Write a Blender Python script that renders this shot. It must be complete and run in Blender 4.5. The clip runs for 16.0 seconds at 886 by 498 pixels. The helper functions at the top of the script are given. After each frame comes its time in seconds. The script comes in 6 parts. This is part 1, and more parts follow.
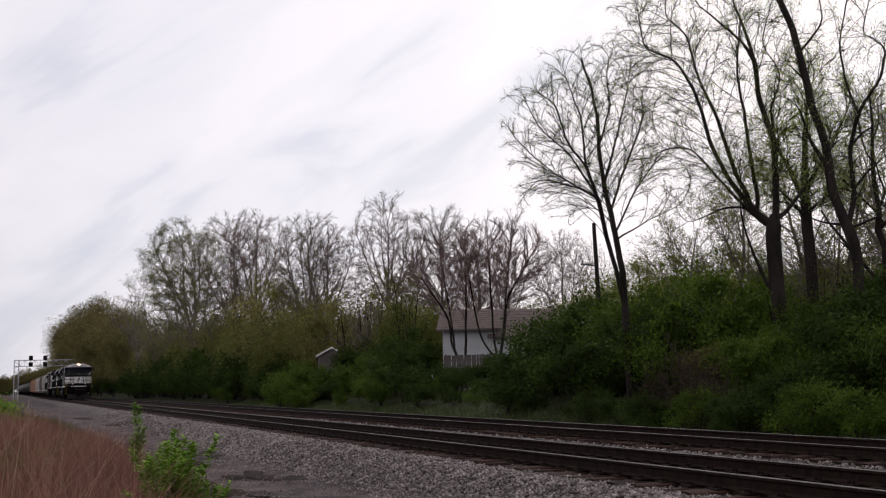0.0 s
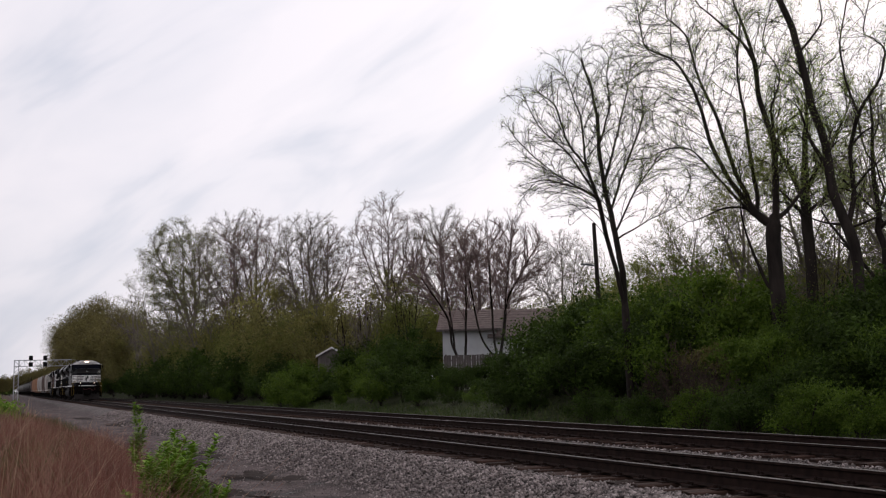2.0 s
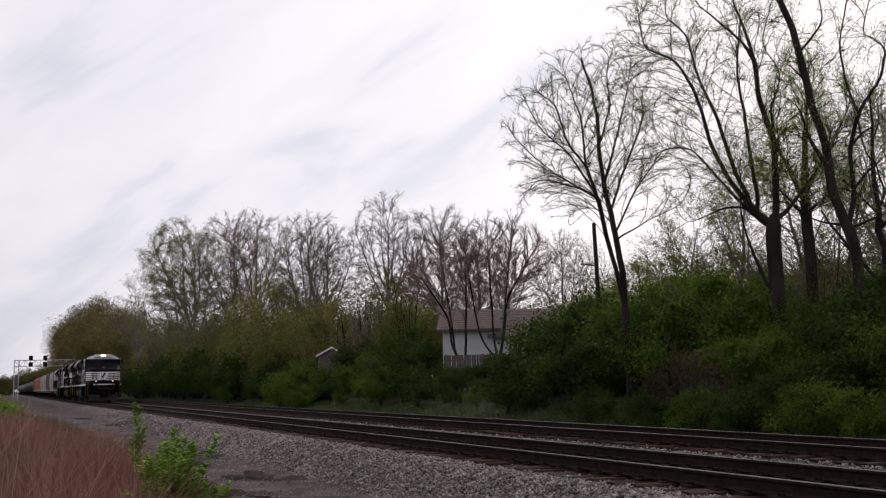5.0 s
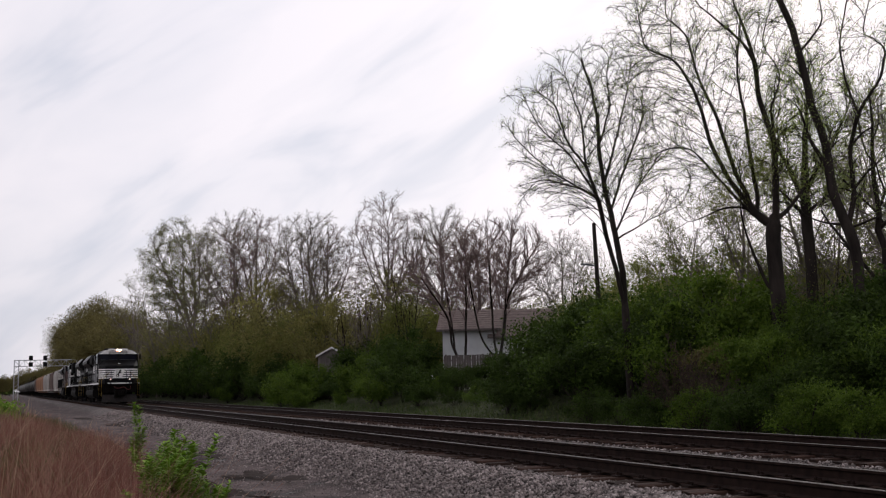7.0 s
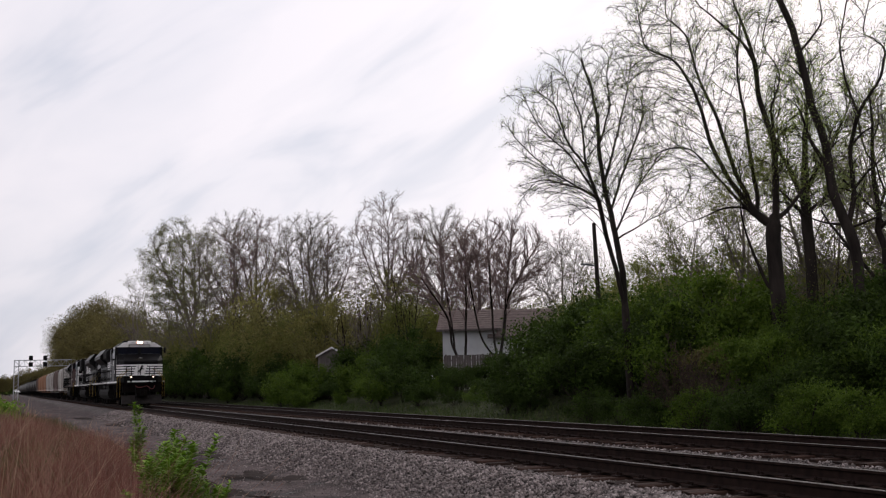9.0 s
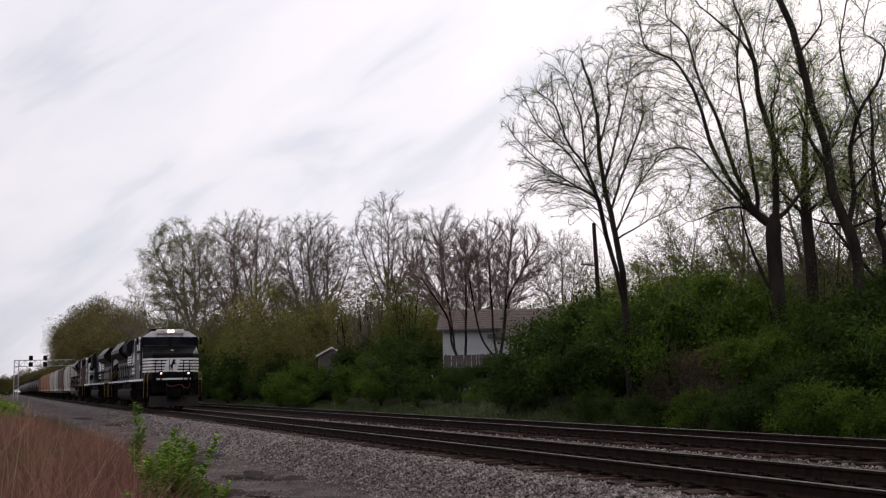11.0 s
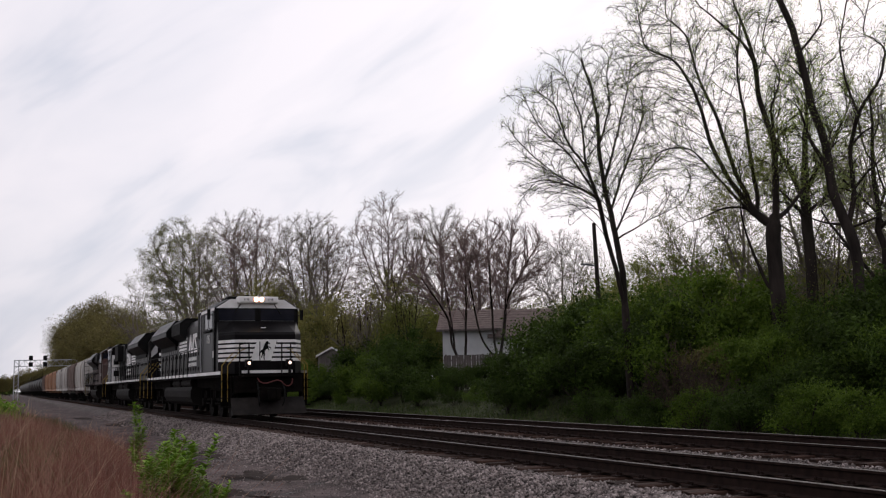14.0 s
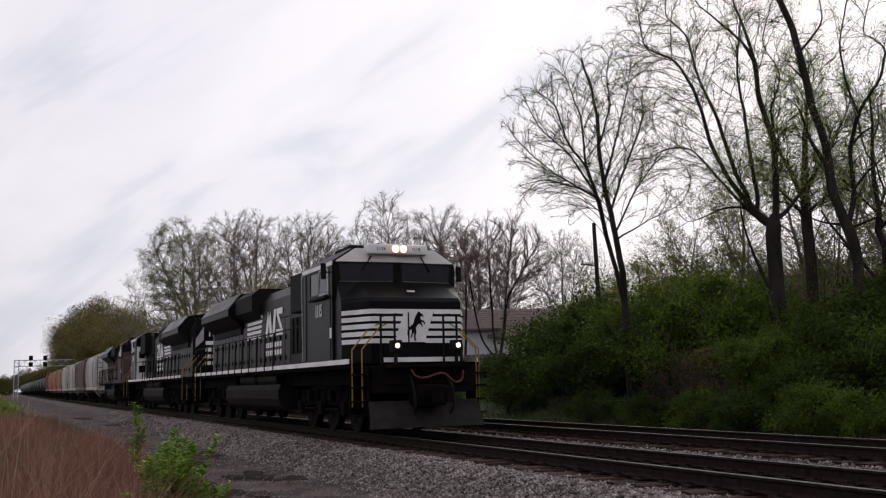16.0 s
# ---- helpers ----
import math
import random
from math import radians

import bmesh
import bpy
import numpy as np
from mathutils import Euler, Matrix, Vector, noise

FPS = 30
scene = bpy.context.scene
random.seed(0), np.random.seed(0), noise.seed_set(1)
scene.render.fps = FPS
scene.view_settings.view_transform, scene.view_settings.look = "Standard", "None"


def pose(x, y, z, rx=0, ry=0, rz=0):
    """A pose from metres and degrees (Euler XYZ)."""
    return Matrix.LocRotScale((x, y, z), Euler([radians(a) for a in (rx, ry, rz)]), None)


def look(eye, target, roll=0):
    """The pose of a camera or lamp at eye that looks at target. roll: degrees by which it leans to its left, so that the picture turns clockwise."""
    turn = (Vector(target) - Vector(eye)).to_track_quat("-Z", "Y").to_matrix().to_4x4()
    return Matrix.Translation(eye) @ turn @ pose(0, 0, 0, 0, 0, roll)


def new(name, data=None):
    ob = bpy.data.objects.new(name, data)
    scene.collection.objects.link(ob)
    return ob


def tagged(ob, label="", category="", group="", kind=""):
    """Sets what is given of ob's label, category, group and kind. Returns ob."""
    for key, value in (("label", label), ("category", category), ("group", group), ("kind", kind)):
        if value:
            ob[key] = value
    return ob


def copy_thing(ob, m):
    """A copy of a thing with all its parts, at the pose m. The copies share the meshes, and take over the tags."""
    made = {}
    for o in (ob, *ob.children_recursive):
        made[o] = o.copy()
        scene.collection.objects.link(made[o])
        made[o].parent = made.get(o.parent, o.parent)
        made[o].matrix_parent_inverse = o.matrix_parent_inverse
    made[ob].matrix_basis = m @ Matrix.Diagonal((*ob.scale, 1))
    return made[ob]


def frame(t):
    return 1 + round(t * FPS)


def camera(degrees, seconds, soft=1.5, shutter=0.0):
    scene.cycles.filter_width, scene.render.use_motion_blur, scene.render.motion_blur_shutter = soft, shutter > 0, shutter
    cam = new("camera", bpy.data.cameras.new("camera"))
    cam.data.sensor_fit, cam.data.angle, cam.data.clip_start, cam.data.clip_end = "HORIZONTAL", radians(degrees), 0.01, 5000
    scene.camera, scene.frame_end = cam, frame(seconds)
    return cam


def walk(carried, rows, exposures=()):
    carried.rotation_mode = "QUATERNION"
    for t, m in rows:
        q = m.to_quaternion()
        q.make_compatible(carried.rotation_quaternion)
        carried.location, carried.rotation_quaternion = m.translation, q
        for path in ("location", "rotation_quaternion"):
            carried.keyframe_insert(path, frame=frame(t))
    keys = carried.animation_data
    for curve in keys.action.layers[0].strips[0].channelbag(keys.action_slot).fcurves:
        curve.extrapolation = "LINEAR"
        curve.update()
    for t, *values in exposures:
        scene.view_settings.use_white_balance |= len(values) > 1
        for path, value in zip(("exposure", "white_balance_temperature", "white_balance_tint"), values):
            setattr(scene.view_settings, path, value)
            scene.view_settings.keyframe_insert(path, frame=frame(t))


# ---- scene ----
cam = camera(47.1, 16.0, soft=1.2)
YAW, PITCH, ROLL = 23.433, 7.471, -1.297
EYE = Vector((0.0, 0.0, 1.113))          # z = 0 is the top of the rails
AIM = EYE + Vector((math.sin(radians(YAW)) * math.cos(radians(PITCH)),
                    math.cos(radians(YAW)) * math.cos(radians(PITCH)), math.sin(radians(PITCH))))
walk(cam, [(0.0, look(EYE, AIM, ROLL)), (16.0, look(EYE, AIM, ROLL))],
     exposures=[(0.0, 0.0), (16.0, 0.0)])

NEAR, FAR_TRACK = 8.493, 12.812          # centre lines of the two tracks
GAUGE = 0.7525                           # half the distance between the rail heads


# ---------------------------------------------------------------- sky and light
_lean = radians(31)
_right = Vector((math.cos(radians(YAW)), -math.sin(radians(YAW)), 0))
_up = Vector((0, 0, 1))
STREAK = _right * math.cos(_lean) + _up * math.sin(_lean)
ACROSS = _up * math.cos(_lean) - _right * math.sin(_lean)
AHEAD = Vector((math.sin(radians(YAW)), math.cos(radians(YAW)), 0))
SUN_WAY = (0.62, 0.68, 0.5)             # where the sun stands behind the cloud


def make_world():
    w = bpy.data.worlds.new("sky")
    scene.world = w
    w.use_nodes = True
    nt = w.node_tree
    nt.nodes.clear()
    N, L = nt.nodes.new, nt.links.new
    out, bg = N("ShaderNodeOutputWorld"), N("ShaderNodeBackground")
    sky = N("ShaderNodeTexSky")
    sky.sky_type, sky.sun_disc = "NISHITA", False
    sky.sun_elevation, sky.sun_rotation = radians(28), radians(42)
    sky.dust_density = 3.0
    dim = N("ShaderNodeMix")
    dim.data_type, dim.blend_type = "RGBA", "MULTIPLY"
    dim.inputs[0].default_value = 1.0
    dim.inputs[7].default_value = (0.09, 0.09, 0.09, 1)
    L(sky.outputs[0], dim.inputs[6])
    co = N("ShaderNodeTexCoord")
    # cloud bands lie in long streaks that run down towards the track's far end
    comb = N("ShaderNodeCombineXYZ")
    for i, (way, sc) in enumerate(((STREAK, 1.6), (ACROSS, 4.6), (AHEAD, 1.6))):
        d, mul = N("ShaderNodeVectorMath"), N("ShaderNodeMath")
        d.operation, mul.operation = "DOT_PRODUCT", "MULTIPLY"
        d.inputs[1].default_value = way
        mul.inputs[1].default_value = sc
        L(co.outputs["Generated"], d.inputs[0])
        L(d.outputs["Value"], mul.inputs[0])
        L(mul.outputs[0], comb.inputs[i])
    comb_shift = N("ShaderNodeVectorMath")
    comb_shift.operation = "ADD"
    comb_shift.inputs[1].default_value = (4.3, 1.7, 0.4)
    L(comb.outputs[0], comb_shift.inputs[0])
    n1, n2 = N("ShaderNodeTexNoise"), N("ShaderNodeTexNoise")
    n1.inputs["Scale"].default_value, n1.inputs["Detail"].default_value = 3.2, 4
    n1.inputs["Roughness"].default_value, n1.inputs["Distortion"].default_value = 0.5, 0.4
    n2.inputs["Scale"].default_value, n2.inputs["Detail"].default_value = 1.3, 2
    L(comb_shift.outputs[0], n1.inputs[0])
    L(comb_shift.outputs[0], n2.inputs[0])
    add = N("ShaderNodeMath")
    add.operation = "ADD"
    L(n1.outputs[0], add.inputs[0])
    L(n2.outputs[0], add.inputs[1])
    ramp = N("ShaderNodeValToRGB")
    e = ramp.color_ramp.elements
    e[0].position, e[0].color = 0.36, (0.64, 0.665, 0.77, 1)
    e[1].position, e[1].color = 0.55, (0.93, 0.885, 0.95, 1)
    m = e.new(0.46)
    m.color = (0.855, 0.83, 0.905, 1)
    half = N("ShaderNodeMath")
    half.operation = "MULTIPLY"
    half.inputs[1].default_value = 0.5
    L(add.outputs[0], half.inputs[0])
    L(half.outputs[0], ramp.inputs[0])
    mix = N("ShaderNodeMix")
    mix.data_type = "RGBA"
    mix.inputs[0].default_value = 0.93           # almost all of the sky is cloud
    L(dim.outputs[2], mix.inputs[6])
    L(ramp.outputs[0], mix.inputs[7])
    # the cloud is thin towards the hidden sun and thick and dull behind the camera
    nrm, dot = N("ShaderNodeVectorMath"), N("ShaderNodeVectorMath")
    nrm.operation, dot.operation = "NORMALIZE", "DOT_PRODUCT"
    L(co.outputs["Generated"], nrm.inputs[0])
    L(nrm.outputs[0], dot.inputs[0])
    dot.inputs[1].default_value = Vector(SUN_WAY).normalized()
    rng = N("ShaderNodeMapRange")
    rng.interpolation_type = "SMOOTHSTEP"
    rng.inputs[1].default_value, rng.inputs[2].default_value = 0.45, 1.0
    rng.inputs[3].default_value, rng.inputs[4].default_value = 0.88, 1.07
    L(dot.outputs["Value"], rng.inputs[0])
    thin = N("ShaderNodeMix")
    thin.data_type, thin.blend_type = "RGBA", "MULTIPLY"
    thin.inputs[0].default_value = 1.0
    L(mix.outputs[2], thin.inputs[6])
    L(rng.outputs[0], thin.inputs[7])
    L(thin.outputs[2], bg.inputs[0])
    bg.inputs[1].default_value = 1.0
    L(bg.outputs[0], out.inputs[0])


make_world()
sun = new("sun", bpy.data.lights.new("sun", "SUN"))
sun.data.energy, sun.data.angle, sun.data.color = 0.5, radians(25), (1.0, 0.95, 0.9)
sun.matrix_world = look(tuple(100 * c for c in SUN_WAY), (0, 0, 0))


# ---------------------------------------------------------------- materials
def ramp_of(nt, fac, stops):
    r = nt.nodes.new("ShaderNodeValToRGB")
    e = r.color_ramp.elements
    while len(e) < len(stops):
        e.new(0.5)
    for el, (p, c) in zip(e, stops):
        el.position, el.color = p, (*c, 1)
    nt.links.new(fac, r.inputs[0])
    return r.outputs[0]


def noise_of(nt, vec, scale, detail=4, rough=0.55):
    n = nt.nodes.new("ShaderNodeTexNoise")
    n.inputs["Scale"].default_value, n.inputs["Detail"].default_value = scale, detail
    n.inputs["Roughness"].default_value = rough
    nt.links.new(vec, n.inputs["Vector"])
    return n.outputs[0]


def mixed(nt, fac, a, b, mode="MIX"):
    m = nt.nodes.new("ShaderNodeMix")
    m.data_type, m.blend_type = "RGBA", mode
    for val, i in ((fac, 0), (a, 6), (b, 7)):
        if hasattr(val, "is_linked"):
            nt.links.new(val, m.inputs[i])
        elif i == 0:
            m.inputs[0].default_value = val
        else:
            m.inputs[i].default_value = (*val, 1)
    return m.outputs[2]


def math_of(nt, op, a, b=0.0, clamp=False):
    m = nt.nodes.new("ShaderNodeMath")
    m.operation, m.use_clamp = op, clamp
    for i, val in enumerate((a, b)):
        if hasattr(val, "is_linked"):
            nt.links.new(val, m.inputs[i])
        else:
            m.inputs[i].default_value = val
    return m.outputs[0]


def surface(name, a, b, scale=6.0, rough=0.8, metal=0.0, bump=0.3, fine=60.0, dirt=None, dirt_scale=1.2, dirt_amount=0.5,
            stretch=(1, 1, 1), depth=0.01, vary=0.0, island=False, gloss=0.2):
    """A worn surface: two tones at a coarse scale, a fine grain in the relief, and stains of a third tone."""
    m = bpy.data.materials.new(name)
    m.use_nodes = True
    nt = m.node_tree
    bsdf = nt.nodes["Principled BSDF"]
    co, mp = nt.nodes.new("ShaderNodeTexCoord"), nt.nodes.new("ShaderNodeMapping")
    mp.inputs["Scale"].default_value = stretch
    nt.links.new(co.outputs["Object"], mp.inputs[0])
    vec = mp.outputs[0]
    col = ramp_of(nt, noise_of(nt, vec, scale), [(0.35, a), (0.65, b)])
    if dirt:
        spots = math_of(nt, "MULTIPLY", ramp_of(nt, noise_of(nt, vec, dirt_scale, 6, 0.65), [(0.42, (0, 0, 0)), (0.68, (1, 1, 1))]), dirt_amount)
        col = mixed(nt, spots, col, dirt)
    if vary:
        if island:
            g = nt.nodes.new("ShaderNodeNewGeometry")
            rnd = g.outputs["Random Per Island"]
        else:
            rnd = nt.nodes.new("ShaderNodeObjectInfo").outputs["Random"]
        v = ramp_of(nt, rnd, [(0, (1 - vary,) * 3), (1, (1 + vary,) * 3)])
        col = mixed(nt, 1.0, col, v, "MULTIPLY")
    nt.links.new(col, bsdf.inputs["Base Color"])
    bsdf.inputs["Roughness"].default_value, bsdf.inputs["Metallic"].default_value = rough, metal
    bsdf.inputs["Specular IOR Level"].default_value = gloss
    if bump:
        bp = nt.nodes.new("ShaderNodeBump")
        bp.inputs["Strength"].default_value, bp.inputs["Distance"].default_value = bump, depth
        nt.links.new(noise_of(nt, vec, fine, 3), bp.inputs["Height"])
        nt.links.new(bp.outputs[0], bsdf.inputs["Normal"])
    return m


def leafy(name, a, b, c=None, rough=0.6, through_light=0.25, vary=0.35):
    """Thin leaves: colour varies leaf by leaf, and some light comes through."""
    m = bpy.data.materials.new(name)
    m.use_nodes = True
    nt = m.node_tree
    bsdf = nt.nodes["Principled BSDF"]
    g = nt.nodes.new("ShaderNodeNewGeometry")
    stops = [(0.0, a), (0.6, b)] + ([(1.0, c)] if c else [])
    col = ramp_of(nt, g.outputs["Random Per Island"], stops)
    co = nt.nodes.new("ShaderNodeTexCoord")
    patch = ramp_of(nt, noise_of(nt, co.outputs["Object"], 0.9, 3), [(0.3, (1 - vary,) * 3), (0.7, (1 + vary,) * 3)])
    col = mixed(nt, 1.0, col, patch, "MULTIPLY")
    nt.links.new(col, bsdf.inputs["Base Color"])
    bsdf.inputs["Roughness"].default_value = rough
    bsdf.inputs["Specular IOR Level"].default_value = 0.15
    tr, mix, out = nt.nodes.new("ShaderNodeBsdfTranslucent"), nt.nodes.new("ShaderNodeMixShader"), nt.nodes["Material Output"]
    nt.links.new(col, tr.inputs[0])
    mix.inputs[0].default_value = through_light
    nt.links.new(bsdf.outputs[0], mix.inputs[1])
    nt.links.new(tr.outputs[0], mix.inputs[2])
    nt.links.new(mix.outputs[0], out.inputs[0])
    return m


def glow(name, color, strength):
    m = bpy.data.materials.new(name)
    m.use_nodes = True
    b = m.node_tree.nodes["Principled BSDF"]
    b.inputs["Base Color"].default_value = (*color, 1)
    b.inputs["Emission Color"].default_value = (*color, 1)
    b.inputs["Emission Strength"].default_value = strength
    return m


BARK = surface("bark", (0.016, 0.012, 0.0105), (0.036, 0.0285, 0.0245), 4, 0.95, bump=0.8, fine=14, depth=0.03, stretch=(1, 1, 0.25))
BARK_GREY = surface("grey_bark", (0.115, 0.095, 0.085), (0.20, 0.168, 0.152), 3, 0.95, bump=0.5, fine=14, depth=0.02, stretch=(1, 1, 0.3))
BARK_BROWN = surface("brown_brush", (0.035, 0.024, 0.018), (0.07, 0.048, 0.038), 3, 0.95, bump=0.3, fine=14, depth=0.01)
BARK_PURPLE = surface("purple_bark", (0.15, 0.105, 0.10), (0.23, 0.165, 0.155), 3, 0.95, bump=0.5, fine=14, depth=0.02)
LEAF_SPRING = leafy("spring_leaf", (0.22, 0.30, 0.06), (0.30, 0.40, 0.09), (0.40, 0.47, 0.14), through_light=0.8)
LEAF_BUSH = leafy("bush_leaf", (0.030, 0.052, 0.008), (0.041, 0.070, 0.0105), (0.058, 0.092, 0.016), through_light=0.4, vary=0.55)
LEAF_LIGHT = leafy("light_leaf", (0.058, 0.096, 0.0105), (0.082, 0.134, 0.015), (0.118, 0.170, 0.024), through_light=0.45, vary=0.5)
LEAF_OLIVE = leafy("olive_leaf", (0.14, 0.122, 0.043), (0.21, 0.198, 0.062), (0.275, 0.265, 0.09), vary=0.4, through_light=0.5)
LEAF_GREENISH = leafy("budding_leaf", (0.115, 0.13, 0.03), (0.18, 0.195, 0.047), (0.235, 0.245, 0.072), vary=0.4, through_light=0.5)
LEAF_RUST = leafy("rust_leaf", (0.11, 0.09, 0.034), (0.155, 0.132, 0.045), (0.19, 0.172, 0.058), vary=0.5)
GRASS_RED = leafy("dry_grass", (0.14, 0.050, 0.038), (0.225, 0.094, 0.070), (0.42, 0.265, 0.20), vary=0.6)
GRASS_OLIVE = leafy("olive_grass", (0.06, 0.052, 0.022), (0.10, 0.09, 0.036), (0.15, 0.14, 0.055), vary=0.4)
STRAW = leafy("straw", (0.30, 0.19, 0.13), (0.42, 0.28, 0.19), (0.5, 0.36, 0.25), vary=0.3)
GRASS_GREEN = leafy("green_grass", (0.035, 0.06, 0.014), (0.06, 0.095, 0.022), (0.10, 0.11, 0.04))
WEED = leafy("weed_leaf", (0.10, 0.20, 0.012), (0.165, 0.30, 0.022), (0.25, 0.39, 0.045), vary=0.25)
RAIL_SIDE = surface("rusty_rail", (0.013, 0.00792, 0.00648), (0.0259, 0.0151, 0.0122), 8, 0.9, 0.0, fine=90, gloss=0.1)
RAIL_TOP = surface("worn_rail_head", (0.048, 0.041, 0.039), (0.082, 0.071, 0.068), 8, 0.55, 0.7, bump=0.05)
TIE = surface("weathered_tie", (0.0216, 0.013, 0.0101), (0.0612, 0.0346, 0.0259), 3, 0.95, bump=0.8, fine=25, stretch=(0.3, 2, 2), depth=0.02, vary=0.35)
STONE = surface("ballast_stone", (0.105, 0.085, 0.079), (0.29, 0.248, 0.234), 5, 0.9, bump=0.4, fine=40, vary=0.85, island=True)
STEEL = surface("dull_steel", (0.10, 0.10, 0.105), (0.17, 0.17, 0.175), 5, 0.6, 0.5)
PLOUGH = surface("scuffed_plough", (0.014, 0.012, 0.0115), (0.032, 0.028, 0.026), 2, 0.7, dirt=(0.015, 0.012, 0.011), dirt_scale=1.5, dirt_amount=0.6, gloss=0.1)
PANEL = surface("pale_grey_panel", (0.34, 0.34, 0.35), (0.48, 0.48, 0.49), 2, 0.5, dirt=(0.16, 0.15, 0.14), dirt_amount=0.6)
GALV = surface("galvanised_steel", (0.35, 0.36, 0.38), (0.45, 0.46, 0.48), 5, 0.5, 0.4)
BLACK = surface("black_paint", (0.004, 0.004, 0.0045), (0.0065, 0.0065, 0.007), 2, 0.42, dirt=(0.015, 0.0135, 0.0125), dirt_scale=0.8, dirt_amount=0.5, bump=0.05, gloss=0.05)
BLACK_GLOSS = surface("black_gloss_paint", (0.004, 0.0038, 0.0042), (0.007, 0.0065, 0.0072), 2, 0.36, dirt=(0.014, 0.0125, 0.012), dirt_scale=0.9, dirt_amount=0.4, bump=0.05, gloss=0.05)
GRIME = surface("grimy_underframe", (0.0032, 0.0028, 0.0026), (0.0072, 0.006, 0.0055), 3, 0.9, dirt=(0.0145, 0.0115, 0.010), dirt_scale=2, dirt_amount=0.5, gloss=0.03)
WHITE = surface("white_paint", (0.76, 0.75, 0.74), (0.86, 0.85, 0.84), 2, 0.45, dirt=(0.5, 0.46, 0.42), dirt_scale=1.5, dirt_amount=0.35, bump=0.03)
YELLOW = surface("yellow_paint", (0.25, 0.165, 0.025), (0.31, 0.21, 0.035), 4, 0.5, bump=0.05)


# blue in the base colour imitates sky reflected in the cab panes
GLASS = surface("dark_cab_glass", (0.006, 0.007, 0.013), (0.009, 0.010, 0.018), 2, 0.08, bump=0.0, gloss=0.14)
LAMP = glow("lit_headlamp", (1.0, 0.80, 0.60), 10.0)
LAMP_RIM = glow("glowing_lamp_rim", (1.0, 0.42, 0.24), 0.35)
DITCH = glow("lit_ditch_lamp", (1.0, 0.70, 0.56), 1.7)
# hood black is lightened to imitate sky reflected along its side, under the stains
HOOD = surface("sky_greyed_hood", (0.008, 0.0075, 0.0078), (0.0145, 0.0136, 0.0136), 1.5, 0.45, dirt=(0.026, 0.0232, 0.022), dirt_scale=0.9, dirt_amount=0.7, bump=0.08, gloss=0.13)
DARK = surface("dark_grille", (0.0036, 0.0036, 0.0036), (0.0072, 0.0066, 0.0066), 4, 0.8)
ROOF_GREY = surface("grey_roof", (0.16, 0.16, 0.165), (0.24, 0.24, 0.245), 2, 0.5, dirt=(0.08, 0.075, 0.07))
TANK = surface("dusty_fuel_tank", (0.006, 0.0055, 0.0054), (0.011, 0.0098, 0.0092), 1.5, 0.7, dirt=(0.018, 0.0146, 0.0125), dirt_scale=1, dirt_amount=0.5, gloss=0.05)
MAROON = surface("rusty_maroon_paint", (0.026, 0.0105, 0.009), (0.045, 0.0175, 0.014), 1.2, 0.6, dirt=(0.05, 0.03, 0.024), dirt_scale=0.8, dirt_amount=0.7)
HOSE = surface("faded_red_hose", (0.09, 0.028, 0.028), (0.15, 0.05, 0.048), 6, 0.7)
WHEEL = surface("wheel_steel", (0.006, 0.005, 0.0048), (0.013, 0.011, 0.010), 5, 0.8, 0.0, gloss=0.05)


# ---------------------------------------------------------------- mesh helpers
def mesh_of(name, V, quads, tris=None, mats=()):
    """A mesh from arrays of corners, four-cornered and three-cornered faces."""
    V = np.asarray(V, np.float32).reshape(-1, 3)
    quads = np.asarray(quads, np.int32).reshape(-1, 4)
    tris = np.asarray(tris if tris is not None else [], np.int32).reshape(-1, 3)
    me = bpy.data.meshes.new(name)
    me.vertices.add(len(V))
    me.vertices.foreach_set("co", V.ravel())
    loops = np.concatenate([quads.ravel(), tris.ravel()])
    me.loops.add(len(loops))
    me.loops.foreach_set("vertex_index", loops)
    n = len(quads) + len(tris)
    me.polygons.add(n)
    start = np.concatenate([np.arange(len(quads)) * 4, len(quads) * 4 + np.arange(len(tris)) * 3]).astype(np.int32)
    me.polygons.foreach_set("loop_start", start)
    me.update(calc_edges=True)
    for m in mats:
        me.materials.append(m)
    return me


def under(name, me, parent, label="", smooth=False):
    ob = new(name, me)
    ob.parent = parent
    if label:
        ob["label"] = label
    if smooth:
        me.polygons.foreach_set("use_smooth", np.ones(len(me.polygons), bool))
    return ob


def part(name, bm, material, parent, label="", smooth=False):
    """Links a bmesh as one mesh object under a thing or a part."""
    me = bpy.data.meshes.new(name)
    bmesh.ops.recalc_face_normals(bm, faces=bm.faces)
    bm.to_mesh(me)
    bm.free()
    me.materials.append(material)
    return under(name, me, parent, label, smooth)


def box(bm, x0, x1, y0, y1, z0, z1, bevel=0.0, seg=2):
    g = bmesh.ops.create_cube(bm, size=1)
    vs = g["verts"]
    for v in vs:
        v.co = Vector((x0 + (v.co.x + 0.5) * (x1 - x0), y0 + (v.co.y + 0.5) * (y1 - y0), z0 + (v.co.z + 0.5) * (z1 - z0)))
    if bevel:
        es = {e for v in vs for e in v.link_edges}
        bmesh.ops.bevel(bm, geom=list(es), offset=bevel, segments=seg, profile=0.5, affect="EDGES")
    return bm


def boxes(*rows, bevel=0.0):
    bm = bmesh.new()
    for r in rows:
        box(bm, *r, bevel=bevel)
    return bm


